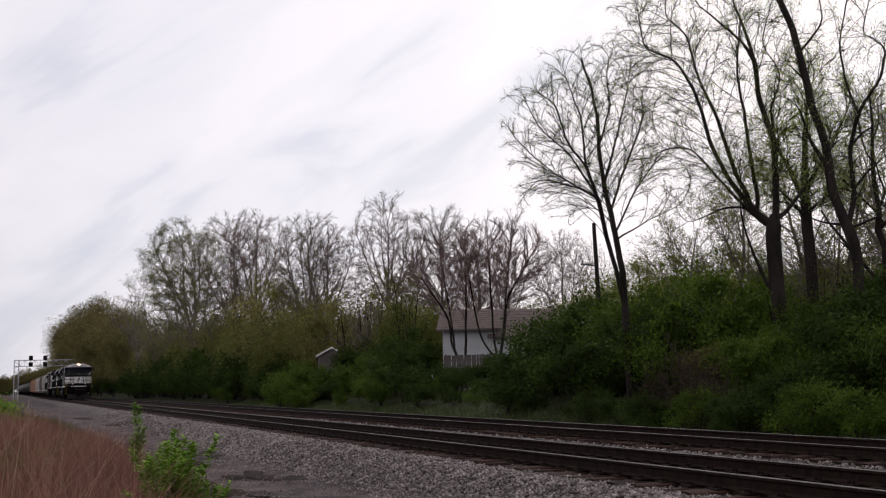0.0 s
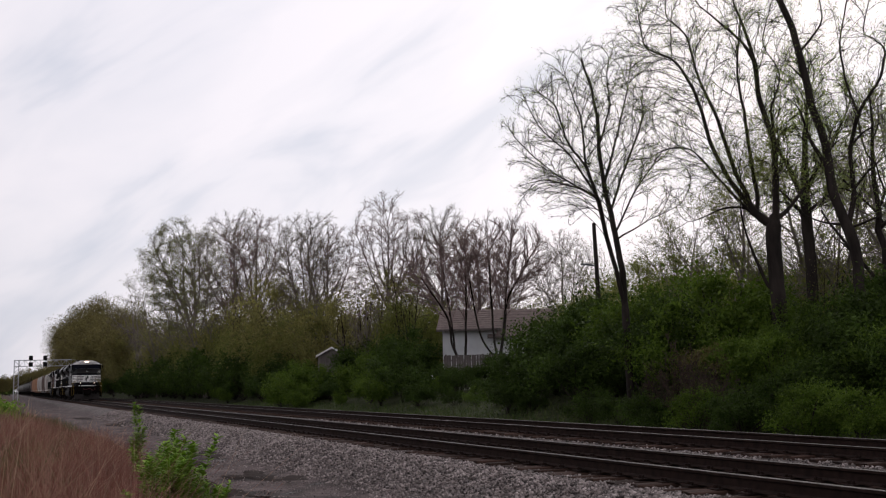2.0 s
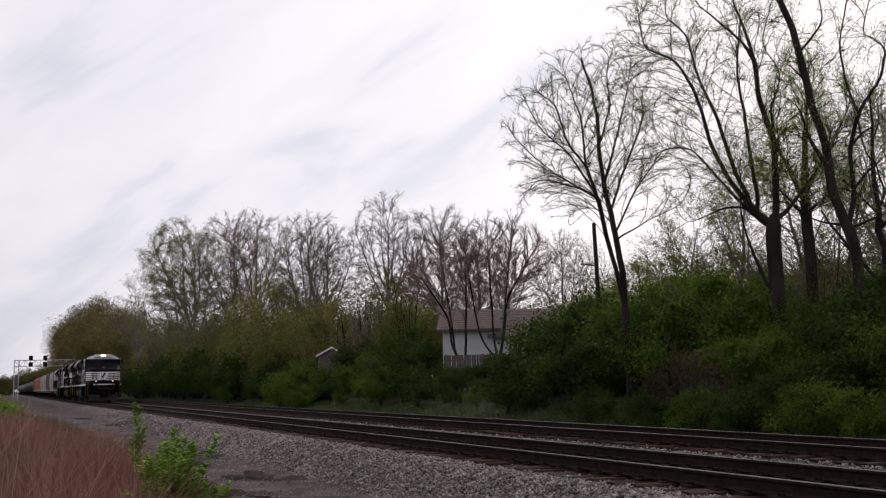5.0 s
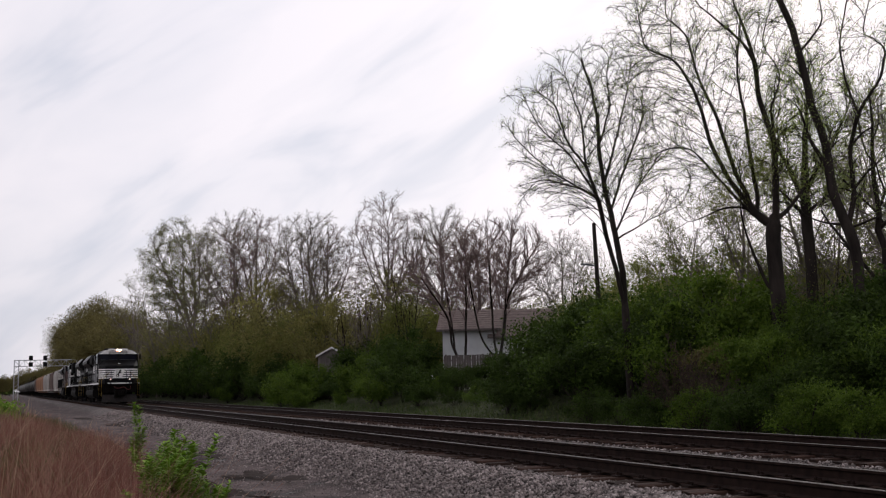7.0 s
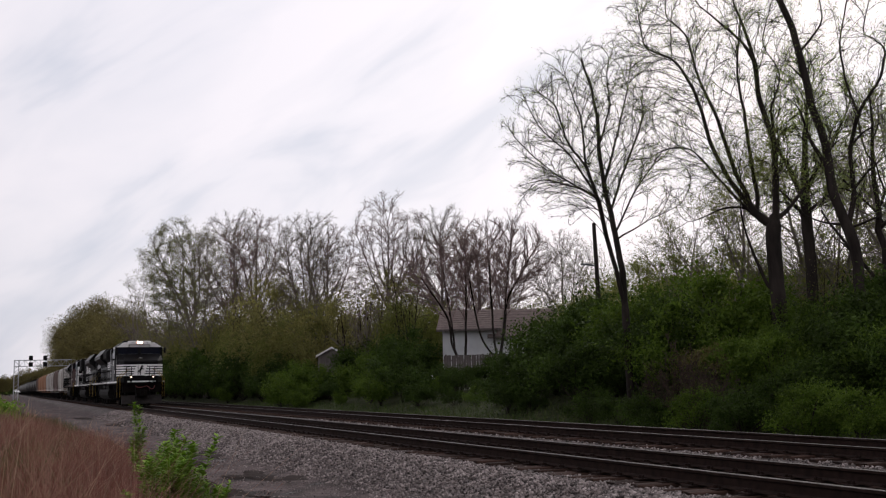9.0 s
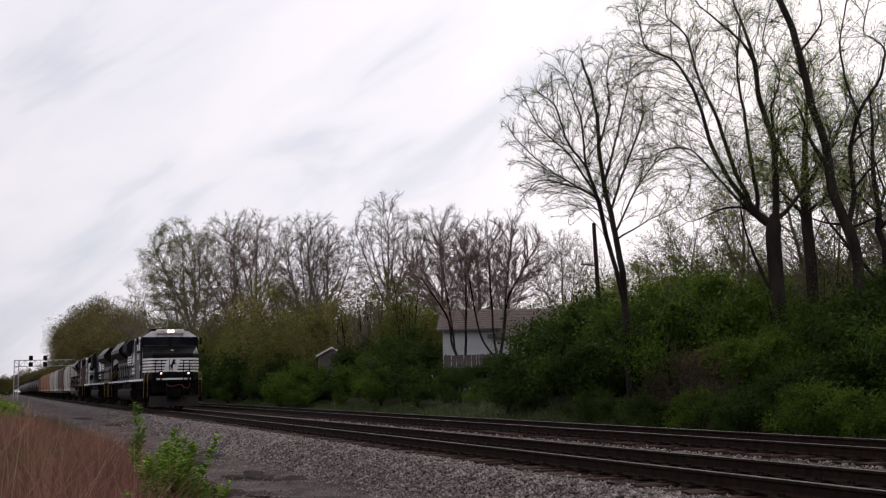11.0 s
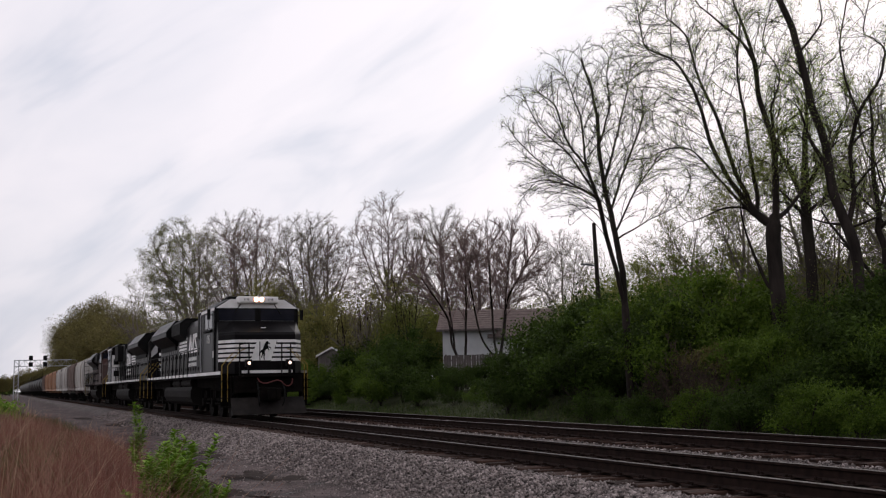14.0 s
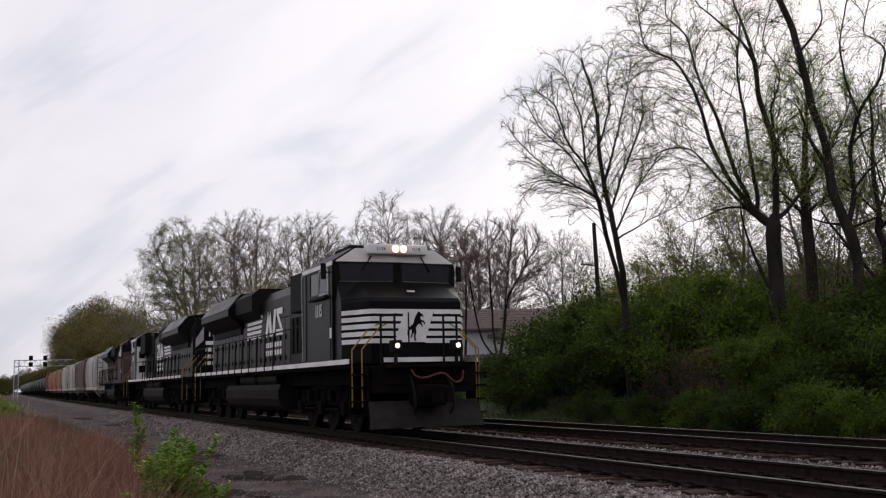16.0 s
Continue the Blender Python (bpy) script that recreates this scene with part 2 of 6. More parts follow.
def rod(bm, a, b, r, n=8, r2=None):
    a, b = Vector(a), Vector(b)
    d = b - a
    g = bmesh.ops.create_cone(bm, cap_ends=True, segments=n, radius1=r, radius2=r if r2 is None else r2, depth=d.length)
    m = Matrix.Translation((a + b) / 2) @ d.to_track_quat("Z", "Y").to_matrix().to_4x4()
    bmesh.ops.transform(bm, matrix=m, verts=g["verts"])
    return bm


def pipe(points, r, n=6):
    bm = bmesh.new()
    for a, b in zip(points, points[1:]):
        rod(bm, a, b, r, n)
    return bm


def prism(bm, outline, axis, lo, hi):
    """A solid from an outline (pairs) drawn across an axis: x -> (y, z), y -> (x, z), z -> (x, y)."""
    def put(p, t):
        return {"x": (t, p[0], p[1]), "y": (p[0], t, p[1]), "z": (p[0], p[1], t)}[axis]
    a = [bm.verts.new(put(p, lo)) for p in outline]
    b = [bm.verts.new(put(p, hi)) for p in outline]
    n = len(outline)
    for i in range(n):
        bm.faces.new((a[i], a[(i + 1) % n], b[(i + 1) % n], b[i]))
    bm.faces.new(a)
    bm.faces.new(b[::-1])
    return bm


def thing(name, label, category, group="", kind=""):
    ob = new(name)
    ob.empty_display_size = 0.3
    return tagged(ob, label, category, group, kind)


# ---------------------------------------------------------------- ground
def smooth(a, b, x):
    t = np.clip((x - a) / (b - a), 0, 1)
    return t * t * (3 - 2 * t)


def ground_height(x, y):
    """Height of the ground: verge, dirt lane, ballast shoulder, two tracks, and the bank behind them."""
    x, y = np.asarray(x, float), np.asarray(y, float)
    z = -0.70 + 0.0 * x
    z = z + 0.75 * smooth(2.9, -0.6, x)                      # verge with the tall grass
    z = z + 0.46 * smooth(5.3, 6.9, x)                       # ballast shoulder
    z = z - 0.10 * smooth(9.9, 10.65, x) + 0.10 * smooth(10.65, 11.4, x)
    z = z - 0.30 * smooth(14.3, 15.6, x)
    rise = 1.9 * smooth(17.0, 23.0, x) * (0.55 + 0.45 * smooth(45, 25, y))
    z = z + rise
    rough = 0.05 * np.sin(1.7 * x + 0.9 * y) * np.sin(1.3 * y - 0.6 * x) + 0.03 * np.sin(4.1 * y + 2.2 * x)
    off = smooth(5.6, 4.6, x) + smooth(15.5, 17, x)
    return z + rough * off


def build_ground():
    xs = np.concatenate([[-2500, -1200, -500, -200, -80, -40, -20], np.arange(-12, 30.01, 0.3), [34, 40, 50, 70, 110, 200, 500, 1200, 2500]])
    ys = np.concatenate([[-2500, -900, -300, -100, -40, -15], np.arange(-6, 60, 0.5), np.arange(60, 200, 4), [220, 260, 320, 400, 500, 700, 1000, 1600, 2600]])
    X, Y = np.meshgrid(xs, ys)
    Z = ground_height(X, Y)
    V = np.stack([X, Y, Z], -1).reshape(-1, 3)
    nx, ny = len(xs), len(ys)
    i = (np.arange(ny - 1)[:, None] * nx + np.arange(nx - 1)[None]).ravel()
    Q = np.stack([i, i + 1, i + nx + 1, i + nx], -1)
    m = bpy.data.materials.new("ground")
    m.use_nodes = True
    nt = m.node_tree
    bsdf = nt.nodes["Principled BSDF"]
    co = nt.nodes.new("ShaderNodeTexCoord")
    vec = co.outputs["Object"]
    sep = nt.nodes.new("ShaderNodeSeparateXYZ")
    nt.links.new(vec, sep.inputs[0])
    wob = math_of(nt, "MULTIPLY", math_of(nt, "SUBTRACT", noise_of(nt, vec, 0.8, 5, 0.65), 0.5), 1.6)
    x = math_of(nt, "ADD", sep.outputs[0], wob)

    def step(a, b):
        r = nt.nodes.new("ShaderNodeMapRange")
        r.inputs[1].default_value, r.inputs[2].default_value = a, b
        nt.links.new(x, r.inputs[0])
        return r.outputs[0]
    # crushed stone
    vor = nt.nodes.new("ShaderNodeTexVoronoi")
    vor.inputs["Scale"].default_value = 16
    nt.links.new(vec, vor.inputs["Vector"])
    stone = ramp_of(nt, vor.outputs["Color"], [(0.1, (0.055, 0.047, 0.045)), (0.5, (0.135, 0.118, 0.115)), (0.9, (0.26, 0.235, 0.23))])
    stone = mixed(nt, math_of(nt, "MULTIPLY", noise_of(nt, vec, 0.5, 4), 0.7), stone, (0.14, 0.112, 0.10))
    # packed dirt of the lane, darker where it is wet
    dirt = ramp_of(nt, noise_of(nt, vec, 1.1, 7, 0.7), [(0.36, (0.024, 0.0165, 0.0155)), (0.46, (0.076, 0.057, 0.054)), (0.6, (0.132, 0.101, 0.097)), (0.75, (0.18, 0.141, 0.136))])
    grit = ramp_of(nt, noise_of(nt, vec, 38, 3), [(0.3, (0.72,) * 3), (0.7, (1.25,) * 3)])
    dirt = mixed(nt, 1.0, dirt, grit, "MULTIPLY")
    grass = ramp_of(nt, noise_of(nt, vec, 2.5, 6, 0.7), [(0.3, (0.0165, 0.0195, 0.0075)), (0.55, (0.0338, 0.0413, 0.0135)), (0.75, (0.0638, 0.0525, 0.03))])
    verge = ramp_of(nt, noise_of(nt, vec, 2.5, 6, 0.7), [(0.3, (0.045, 0.0315, 0.0195)), (0.7, (0.0975, 0.0638, 0.045))])
    worn = ramp_of(nt, noise_of(nt, vec, 0.45, 9, 0.72), [(0.38, (0.42,) * 3), (0.5, (0.95,) * 3), (0.68, (1.2,) * 3)])
    dirt, stone = mixed(nt, 1.0, dirt, worn, "MULTIPLY"), mixed(nt, 0.8, stone, worn, "MULTIPLY")
    col = mixed(nt, step(2.2, 3.2), verge, dirt)
    col = mixed(nt, step(5.7, 6.2), col, stone)
    oily = mixed(nt, 0.8, stone, (0.028, 0.02, 0.016))
    col = mixed(nt, step(7.2, 7.6), col, oily)
    col = mixed(nt, math_of(nt, "MULTIPLY", step(9.6, 10.0), math_of(nt, "SUBTRACT", 1.0, step(11.2, 11.6))), col, stone)
    col = mixed(nt, step(15.2, 16.6), col, grass)
    nt.links.new(col, bsdf.inputs["Base Color"])
    wet = ramp_of(nt, noise_of(nt, vec, 1.1, 7, 0.7), [(0.30, (0.35,) * 3), (0.42, (0.95,) * 3)])
    nt.links.new(wet, bsdf.inputs["Roughness"])
    bsdf.inputs["Specular IOR Level"].default_value = 0.2
    b1, b2 = nt.nodes.new("ShaderNodeBump"), nt.nodes.new("ShaderNodeBump")
    b1.inputs["Strength"].default_value, b1.inputs["Distance"].default_value = 0.8, 0.04
    inv = math_of(nt, "MULTIPLY", vor.outputs["Distance"], -1.0)
    nt.links.new(math_of(nt, "MULTIPLY", inv, step(5.7, 6.2)), b1.inputs["Height"])
    b2.inputs["Strength"].default_value, b2.inputs["Distance"].default_value = 0.9, 0.045
    nt.links.new(noise_of(nt, vec, 9, 6, 0.7), b2.inputs["Height"])
    nt.links.new(b1.outputs[0], b2.inputs["Normal"])
    nt.links.new(b2.outputs[0], bsdf.inputs["Normal"])
    ob = new("ground", mesh_of("ground", V, Q, None, [m]))
    ob.data.polygons.foreach_set("use_smooth", np.ones(len(ob.data.polygons), bool))
    tagged(ob, "bare dirt lane, crushed stone ballast and grassy bank", "ground", kind="structure")


build_ground()


def rail_mesh(y0, y1):
    """A flat-bottomed rail, 17 cm high, lying along y with its head's top at z = 0."""
    half = [(0.037, -0.006), (0.026, -0.001), (0.013, 0.0), (-0.013, 0.0), (-0.026, -0.001), (-0.037, -0.006), (-0.037, -0.035), (-0.009, -0.055), (-0.009, -0.140),
            (-0.075, -0.160), (-0.075, -0.172), (0.075, -0.172), (0.075, -0.160), (0.009, -0.140), (0.009, -0.055), (0.037, -0.035)]
    bm = prism(bmesh.new(), half, "y", y0, y1)
    me = bpy.data.meshes.new("rail")
    bmesh.ops.recalc_face_normals(bm, faces=bm.faces)
    bm.to_mesh(me)
    bm.free()
    me.materials.append(RAIL_SIDE)
    me.materials.append(RAIL_TOP)
    for p in me.polygons:
        if p.normal.z > 0.9 and p.center.z > -0.004:
            p.material_index = 1
    return me


def tie_mesh(k):
    bm = box(bmesh.new(), -1.3, 1.3, -0.115, 0.115, -0.37, -0.19, 0.012, 1)
    rnd = random.Random(k)
    for v in bm.verts:
        v.co += Vector((rnd.uniform(-0.03, 0.03), rnd.uniform(-0.012, 0.012), rnd.uniform(-0.01, 0.008)))
    me = bpy.data.meshes.new("tie")
    bm.to_mesh(me)
    bm.free()
    me.materials.append(TIE)
    return me


def plate_mesh():
    bm = bmesh.new()
    for s in (-1, 1):
        box(bm, s * GAUGE - 0.19, s * GAUGE + 0.19, -0.09, 0.09, -0.191, -0.1725)
        for a in (-0.11, 0.11):
            box(bm, s * GAUGE + a - 0.014, s * GAUGE + a + 0.014, -0.05, -0.022, -0.18, -0.135)
            box(bm, s * GAUGE + a - 0.014, s * GAUGE + a + 0.014, 0.022, 0.05, -0.18, -0.135)
    me = bpy.data.meshes.new("tie_plates")
    bm.to_mesh(me)
    bm.free()
    me.materials.append(RAIL_SIDE)
    return me


def build_track(name, cx, seed):
    rnd = random.Random(seed)
    track = thing(name, "railway track with worn rails on dark wooden ties", "railway track", kind="structure")
    track.matrix_basis = pose(cx, 0, 0)
    for s in (-1, 1):
        r = under("rail", rail_mesh(-60, 900), track, "rusty steel rail with a worn bright head")
        r.location.x = s * GAUGE
    ties, plate = [tie_mesh(seed * 10 + i) for i in range(6)], plate_mesh()
    rest = bmesh.new()
    y, k = -20.0, 0
    while y < 260:
        m = pose(rnd.uniform(-0.06, 0.06), y, rnd.uniform(-0.015, 0.01), 0, rnd.uniform(-0.4, 0.4), rnd.uniform(-1.2, 1.2))
        if 4 < y < 74:
            t = under("tie", ties[k % 6], track)
            t.matrix_basis = m
            if y < 40:
                p = under("tie_plate", plate, track)
                p.location.y = y
        else:
            n = len(rest.verts)
            box(rest, -1.3, 1.3, -0.115, 0.115, -0.37, -0.19)
            rest.verts.ensure_lookup_table()
            bmesh.ops.transform(rest, matrix=m, verts=rest.verts[n:])
        y += rnd.uniform(0.48, 0.53) if y < 100 else 0.6
        k += 1
    tagged(part("distant_ties", rest, TIE, track), kind="stuff")


def build_grit():
    """Small stones kicked out over the dirt lane."""
    rng = np.random.default_rng(6)
    n = 6500
    y = 6.5 + 26 * rng.random(n) ** 1.6
    x = 5.6 - 3.0 * rng.random(n) ** 1.5
    stones("lane_grit", "small loose stones scattered over the dirt lane", "gravel", rng, x, y, rng.uniform(0.007, 0.02, n))


def build_ballast():
    """Loose crushed stone, stone by stone, on the shoulder and between the ties near the camera."""
    rng = np.random.default_rng(5)
    n = 62000
    y = 7 + 33 * rng.random(n) ** 1.7
    x = np.where(rng.random(n) < 0.66, 5.5 + 1.9 * rng.random(n) ** 0.75, 7.2 + 7.6 * rng.random(n))
    far = 22000
    y = np.concatenate([y, 26 + 44 * rng.random(far) ** 1.9])
    x = np.concatenate([x, 5.5 + 1.9 * rng.random(far) ** 0.75])
    keep = (np.abs(np.abs(x - NEAR) - GAUGE) > 0.1) & (np.abs(np.abs(x - FAR_TRACK) - GAUGE) > 0.1)
    x, y = x[keep], y[keep]
    n = len(x)
    stones("ballast", "loose grey crushed stone beside and between the ties", "ballast", rng, x, y, rng.uniform(0.013, 0.034, n) * np.clip(y / 30, 1.0, 1.3))


def stones(name, label, category, rng, x, y, size):
    n = len(x)
    z = ground_height(x, y) + size * 0.3
    base = np.array([(1, 0, 0), (-1, 0, 0), (0, 1, 0), (0, -1, 0), (0, 0, 1), (0, 0, -1)], float)
    tri = np.array([(0, 2, 4), (2, 1, 4), (1, 3, 4), (3, 0, 4), (2, 0, 5), (1, 2, 5), (3, 1, 5), (0, 3, 5)])
    A = rng.normal(size=(n, 3, 3))
    Qm, _ = np.linalg.qr(A)
    V = (base[None] * rng.uniform(0.6, 1.25, (n, 6, 1)) * np.array([1.2, 0.95, 0.75])) @ Qm * size[:, None, None]
    V += np.stack([x, y, z], -1)[:, None]
    T = tri[None] + (np.arange(n) * 6)[:, None, None]
    ob = new(name, mesh_of(name, V, [], T, [STONE]))
    tagged(ob, label, category, kind="stuff")


# ---------------------------------------------------------------- trees
def unit(v):
    return v / np.maximum(np.linalg.norm(v, axis=-1, keepdims=True), 1e-9)


def tubes(P, R, k):
    """Tubes of k sides round polylines P (m, n, 3) with radii R (m, n)."""
    m, n, _ = P.shape
    T = unit(np.gradient(P, axis=1))
    ref = np.where(np.abs(T[:, :1, 2:3]) > 0.8, np.array([1.0, 0, 0]), np.array([0, 0, 1.0]))
    A = unit(np.cross(T, ref))
    B = np.cross(T, A)
    a = np.arange(k) * 2 * np.pi / k
    V = P[:, :, None] + R[:, :, None, None] * (np.cos(a)[:, None] * A[:, :, None] + np.sin(a)[:, None] * B[:, :, None])
    i = (np.arange(m)[:, None, None] * n + np.arange(n - 1)[None, :, None]) * k
    j, j2 = np.arange(k), (np.arange(k) + 1) % k
    Q = np.stack([i + j, i + j2, i + k + j2, i + k + j], -1).reshape(-1, 4)
    return V.reshape(-1, 3), Q


class Growth:
    """Grows branches level by level. Each level is an array of polylines, grown together."""

    def __init__(self, seed):
        self.rng = np.random.default_rng(seed)
        self.meshes = []
        self.P = self.R = None

    def limbs(self, lines, n=14, sides=9):
        """First level: guide lines as lists of (x, y, z, radius)."""
        P, R = [], []
        for line in lines:
            a = np.array(line, float)
            t = np.linspace(0, len(a) - 1, n)
            c = np.stack([np.interp(t, np.arange(len(a)), a[:, q]) for q in range(4)], -1)
            c[1:-1, :3] = (c[:-2, :3] + 2 * c[1:-1, :3] + c[2:, :3]) / 4
            c[1:, :3] += self.rng.normal(0, 0.032, (n - 1, 3)) * np.linalg.norm(a[-1, :3] - a[0, :3]) / 6
            P.append(c[:, :3])
            R.append(c[:, 3])
        self.P, self.R = np.array(P), np.array(R)
        self.meshes.append(tubes(self.P, self.R, sides))

    def spread(self, count, lo, angle, length, ratio, n=7, sides=5, wobble=0.12, up=0.08, flare=0.35, weight=None, rmin=0.003, fall=0.6):
        """Children on every branch of the last level. length: as a share of the parent's own."""
        rng, P, R = self.rng, self.P, self.R
        m, k, _ = P.shape
        plen = np.linalg.norm(np.diff(P, axis=1), axis=2).sum(1)
        share = weight if weight is not None else np.clip(plen / plen.mean(), 0.3, 2.2)
        num = np.maximum(1, np.round(count * share)).astype(int)
        idx = np.repeat(np.arange(m), num)
        first = np.repeat(np.cumsum(num) - num, num)
        u = lo + (1 - lo) * (np.arange(len(idx)) - first + rng.random(len(idx))) / num[idx]
        f = u * (k - 1)
        i0 = np.minimum(f.astype(int), k - 2)
        w = (f - i0)[:, None]
        start = P[idx, i0] * (1 - w) + P[idx, i0 + 1] * w
        r0 = R[idx, i0] * (1 - w[:, 0]) + R[idx, i0 + 1] * w[:, 0]
        tan = unit(P[idx, i0 + 1] - P[idx, i0])
        side = unit(np.cross(tan, rng.normal(size=tan.shape)))
        th = np.radians(rng.normal(angle, angle * flare * 0.6, len(idx)))[:, None]
        d = unit(np.cos(th) * tan + np.sin(th) * side)
        Ln = plen[idx] * length * (1.15 - fall * u) * rng.uniform(0.6, 1.3, len(idx))
        step = (Ln / (n - 1))[:, None]
        pts = [start]
        for _ in range(n - 1):
            d = unit(d + rng.normal(0, wobble, d.shape) + np.array([0, 0, up]))
            pts.append(pts[-1] + d * step)
        self.P = np.stack(pts, 1)
        ra = np.maximum(r0 * ratio, rmin)
        self.R = ra[:, None] * np.linspace(1, 0.35, n)[None]
        self.R = np.maximum(self.R, rmin * 0.7)
        self.meshes.append(tubes(self.P, self.R, sides))

    def joined(self, lo, hi):
        V, Q, off = [], [], 0
        for v, q in self.meshes[lo:hi]:
            V.append(v)
            Q.append(q + off)
            off += len(v)
        return np.concatenate(V), np.concatenate(Q)

    def leaves(self, share, size, droop=0.0, spreadout=0.05, per=1):
        """Small leaves near the ends of the last level's twigs."""
        rng = self.rng
        m, k, _ = self.P.shape
        pick = np.repeat(np.nonzero(rng.random(m) < share)[0], per)
        at = rng.integers(k // 2, k, len(pick))
        c = self.P[pick, at] + rng.normal(0, spreadout, (len(pick), 3))
        return leaf_quads(rng, c, size)


def leaf_quads(rng, c, size, normal_up=0.0):
    n = len(c)
    s = size * rng.uniform(0.6, 1.4, n)[:, None]
    a = unit(rng.normal(size=(n, 3)))
    b = unit(np.cross(a, rng.normal(size=(n, 3)) + np.array([0, 0, normal_up])))
    V = np.stack([c - a * s, c + b * s * 0.42 - a * s * 0.1, c + a * s, c - b * s * 0.42 - a * s * 0.1], 1)
    return V.reshape(-1, 3), np.arange(4 * n).reshape(-1, 4)


def tree_from(g, label, bark, leaf, leaf_args=None, name="tree", split=2, twig=None):
    t = thing(name, label, "tree", "trees along the railway")
    V, Q = g.joined(0, split)
    under("trunk", mesh_of("trunk", V, Q, None, [bark]), t, smooth=True)
    V, Q = g.joined(split, len(g.meshes))
    under("crown", mesh_of("crown", V, Q, None, [twig or bark]), t, "fine bare branches and twigs")
    if leaf_args:
        V, Q = g.leaves(*leaf_args)
        under("leaves", mesh_of("leaves", V, Q, None, [leaf]), t, "sparse young spring leaves")
    return t


def place(t, x, y, turn=0.0, scale=1.0, sink=0.15):
    t.matrix_basis = pose(x, y, float(ground_height(x, y)) - sink, 0, 0, turn) @ Matrix.Diagonal((scale, scale, scale, 1))
    return t


def again(t, x, y, turn=0.0, scale=1.0, sink=0.15):
    c = copy_thing(t, Matrix())
    return place(c, x, y, turn, scale, sink)


def colony(g, lines, crowns, step, reach, kill, tip, power=2.2, up=0.05, keep=0.6, noise=0.12, thick=0.03, fan=0.5, heart=None, passes=120):
    """Grows a whole crown: buds scattered through the crowns (ellipsoids) draw the branches of the limbs out towards them."""
    rng = g.rng
    pos, par, rad, way = [], [], [], []
    for n, line in enumerate(lines):
        a = np.array(line, float)
        run = np.concatenate([[0], np.cumsum(np.linalg.norm(np.diff(a[:, :3], axis=0), axis=1))])
        m = max(4, int(run[-1] / step) + 1)
        c = np.stack([np.interp(np.linspace(0, run[-1], m), run, a[:, q]) for q in range(4)], -1)
        for _ in range(3):
            c[1:-1, :3] = (c[:-2, :3] + 2 * c[1:-1, :3] + c[2:, :3]) / 4
        c[1:, :3] += rng.normal(0, 0.14 * step, (m - 1, 3))
        first = -1
        if n:
            gap = np.array(pos) - c[0, :3]
            first = int(np.argmin(gap[:, 0] ** 2 + gap[:, 2] ** 2 + 0.05 * gap[:, 1] ** 2))
            c[:, 1] += gap[first, 1]
            c = c[1:]
        for p in c:
            if first >= 0:
                d = p[:3] - pos[first]
                way.append(d / max(1e-6, np.linalg.norm(d)))
            else:
                way.append(np.array([0, 0, 1.0]))
            par.append(first)
            pos.append(p[:3])
            rad.append(p[3])
            first = len(pos) - 1
    buds = []
    for cx, cy, cz, rx, ry, rz, k in crowns:
        d = unit(rng.normal(size=(k, 3))) * (rng.random((k, 1)) ** 0.37)
        buds.append(np.array([cx, cy, cz]) + d * np.array([rx, ry, rz]))
    buds = np.concatenate(buds)
    P = np.array(pos)
    W = np.array(way)
    heart = np.array(heart if heart is not None else lines[0][-2][:3], float)

    def reachable(B, Q, D):
        """Distance from buds to branch ends, longer where a branch would have to turn back on itself."""
        v = B[:, None] - Q[None]
        d = np.sqrt((v ** 2).sum(2)) + 1e-9
        return d * (1.9 - 0.9 * (v * D[None]).sum(2) / d)
    cost = reachable(buds, P, W)
    near, dist = cost.argmin(1), cost.min(1)
    kids = np.zeros(len(P), int)
    for _ in range(passes):
        live = (dist < reach) & (kids[near] < 3)
        if not live.any():
            break
        at, inv = np.unique(near[live], return_inverse=True)
        pull = np.zeros((len(at), 3))
        np.add.at(pull, inv.ravel(), unit(buds[live] - P[near[live]]))
        v = unit(unit(pull) + keep * W[at] + fan * unit(P[at] - heart) + rng.normal(0, noise, (len(at), 3)) + np.array([0, 0, up]))
        fresh = P[at] + v * step * rng.uniform(0.8, 1.2, (len(at), 1))
        kids[at] += 1
        off = len(P)
        P, W = np.concatenate([P, fresh]), np.concatenate([W, v])
        par += list(at)
        rad += [0.0] * len(at)
        kids = np.concatenate([kids, np.zeros(len(at), int)])
        cost = reachable(buds, fresh, v)
        j, dm = cost.argmin(1), cost.min(1)
        nearer = dm < dist
        near, dist = np.where(nearer, j + off, near), np.where(nearer, dm, dist)
        stay = dist > kill
        buds, near, dist = buds[stay], near[stay], dist[stay]
        if not len(buds):
            break
    n = len(P)
    par = np.array(par)
    load, R, main, most = np.zeros(n), np.zeros(n), -np.ones(n, int), np.zeros(n)
    for i in range(n - 1, -1, -1):
        R[i] = max(tip, load[i] ** (1 / power), 0.7 * rad[i])
        q = par[i]
        if q >= 0:
            load[q] += R[i] ** power
            if R[i] > most[q]:
                most[q], main[q] = R[i], i
    for _ in range(3):
        soft = np.nonzero(main >= 0)[0][1:]
        P[soft] = 0.5 * P[soft] + 0.25 * (P[par[soft]] + P[main[soft]])
    T = W.copy()
    T[1:] = unit(P[1:] - P[par[1:]])
    own = T.copy()
    has = main >= 0
    T[has] = unit(T[has] + own[main[has]])
    c = np.arange(1, n)
    q = par[1:]
    straight = (main[q] == c)[:, None]
    ends = ((P[q], np.where(straight, T[q], T[c]), np.where(straight[:, 0], R[q], R[c])), (P[c], T[c], R[c]))
    ref = np.where(np.abs(own[c, 2:3]) > 0.75, np.array([1.0, 0, 0]), np.array([0, 0, 1.0]))

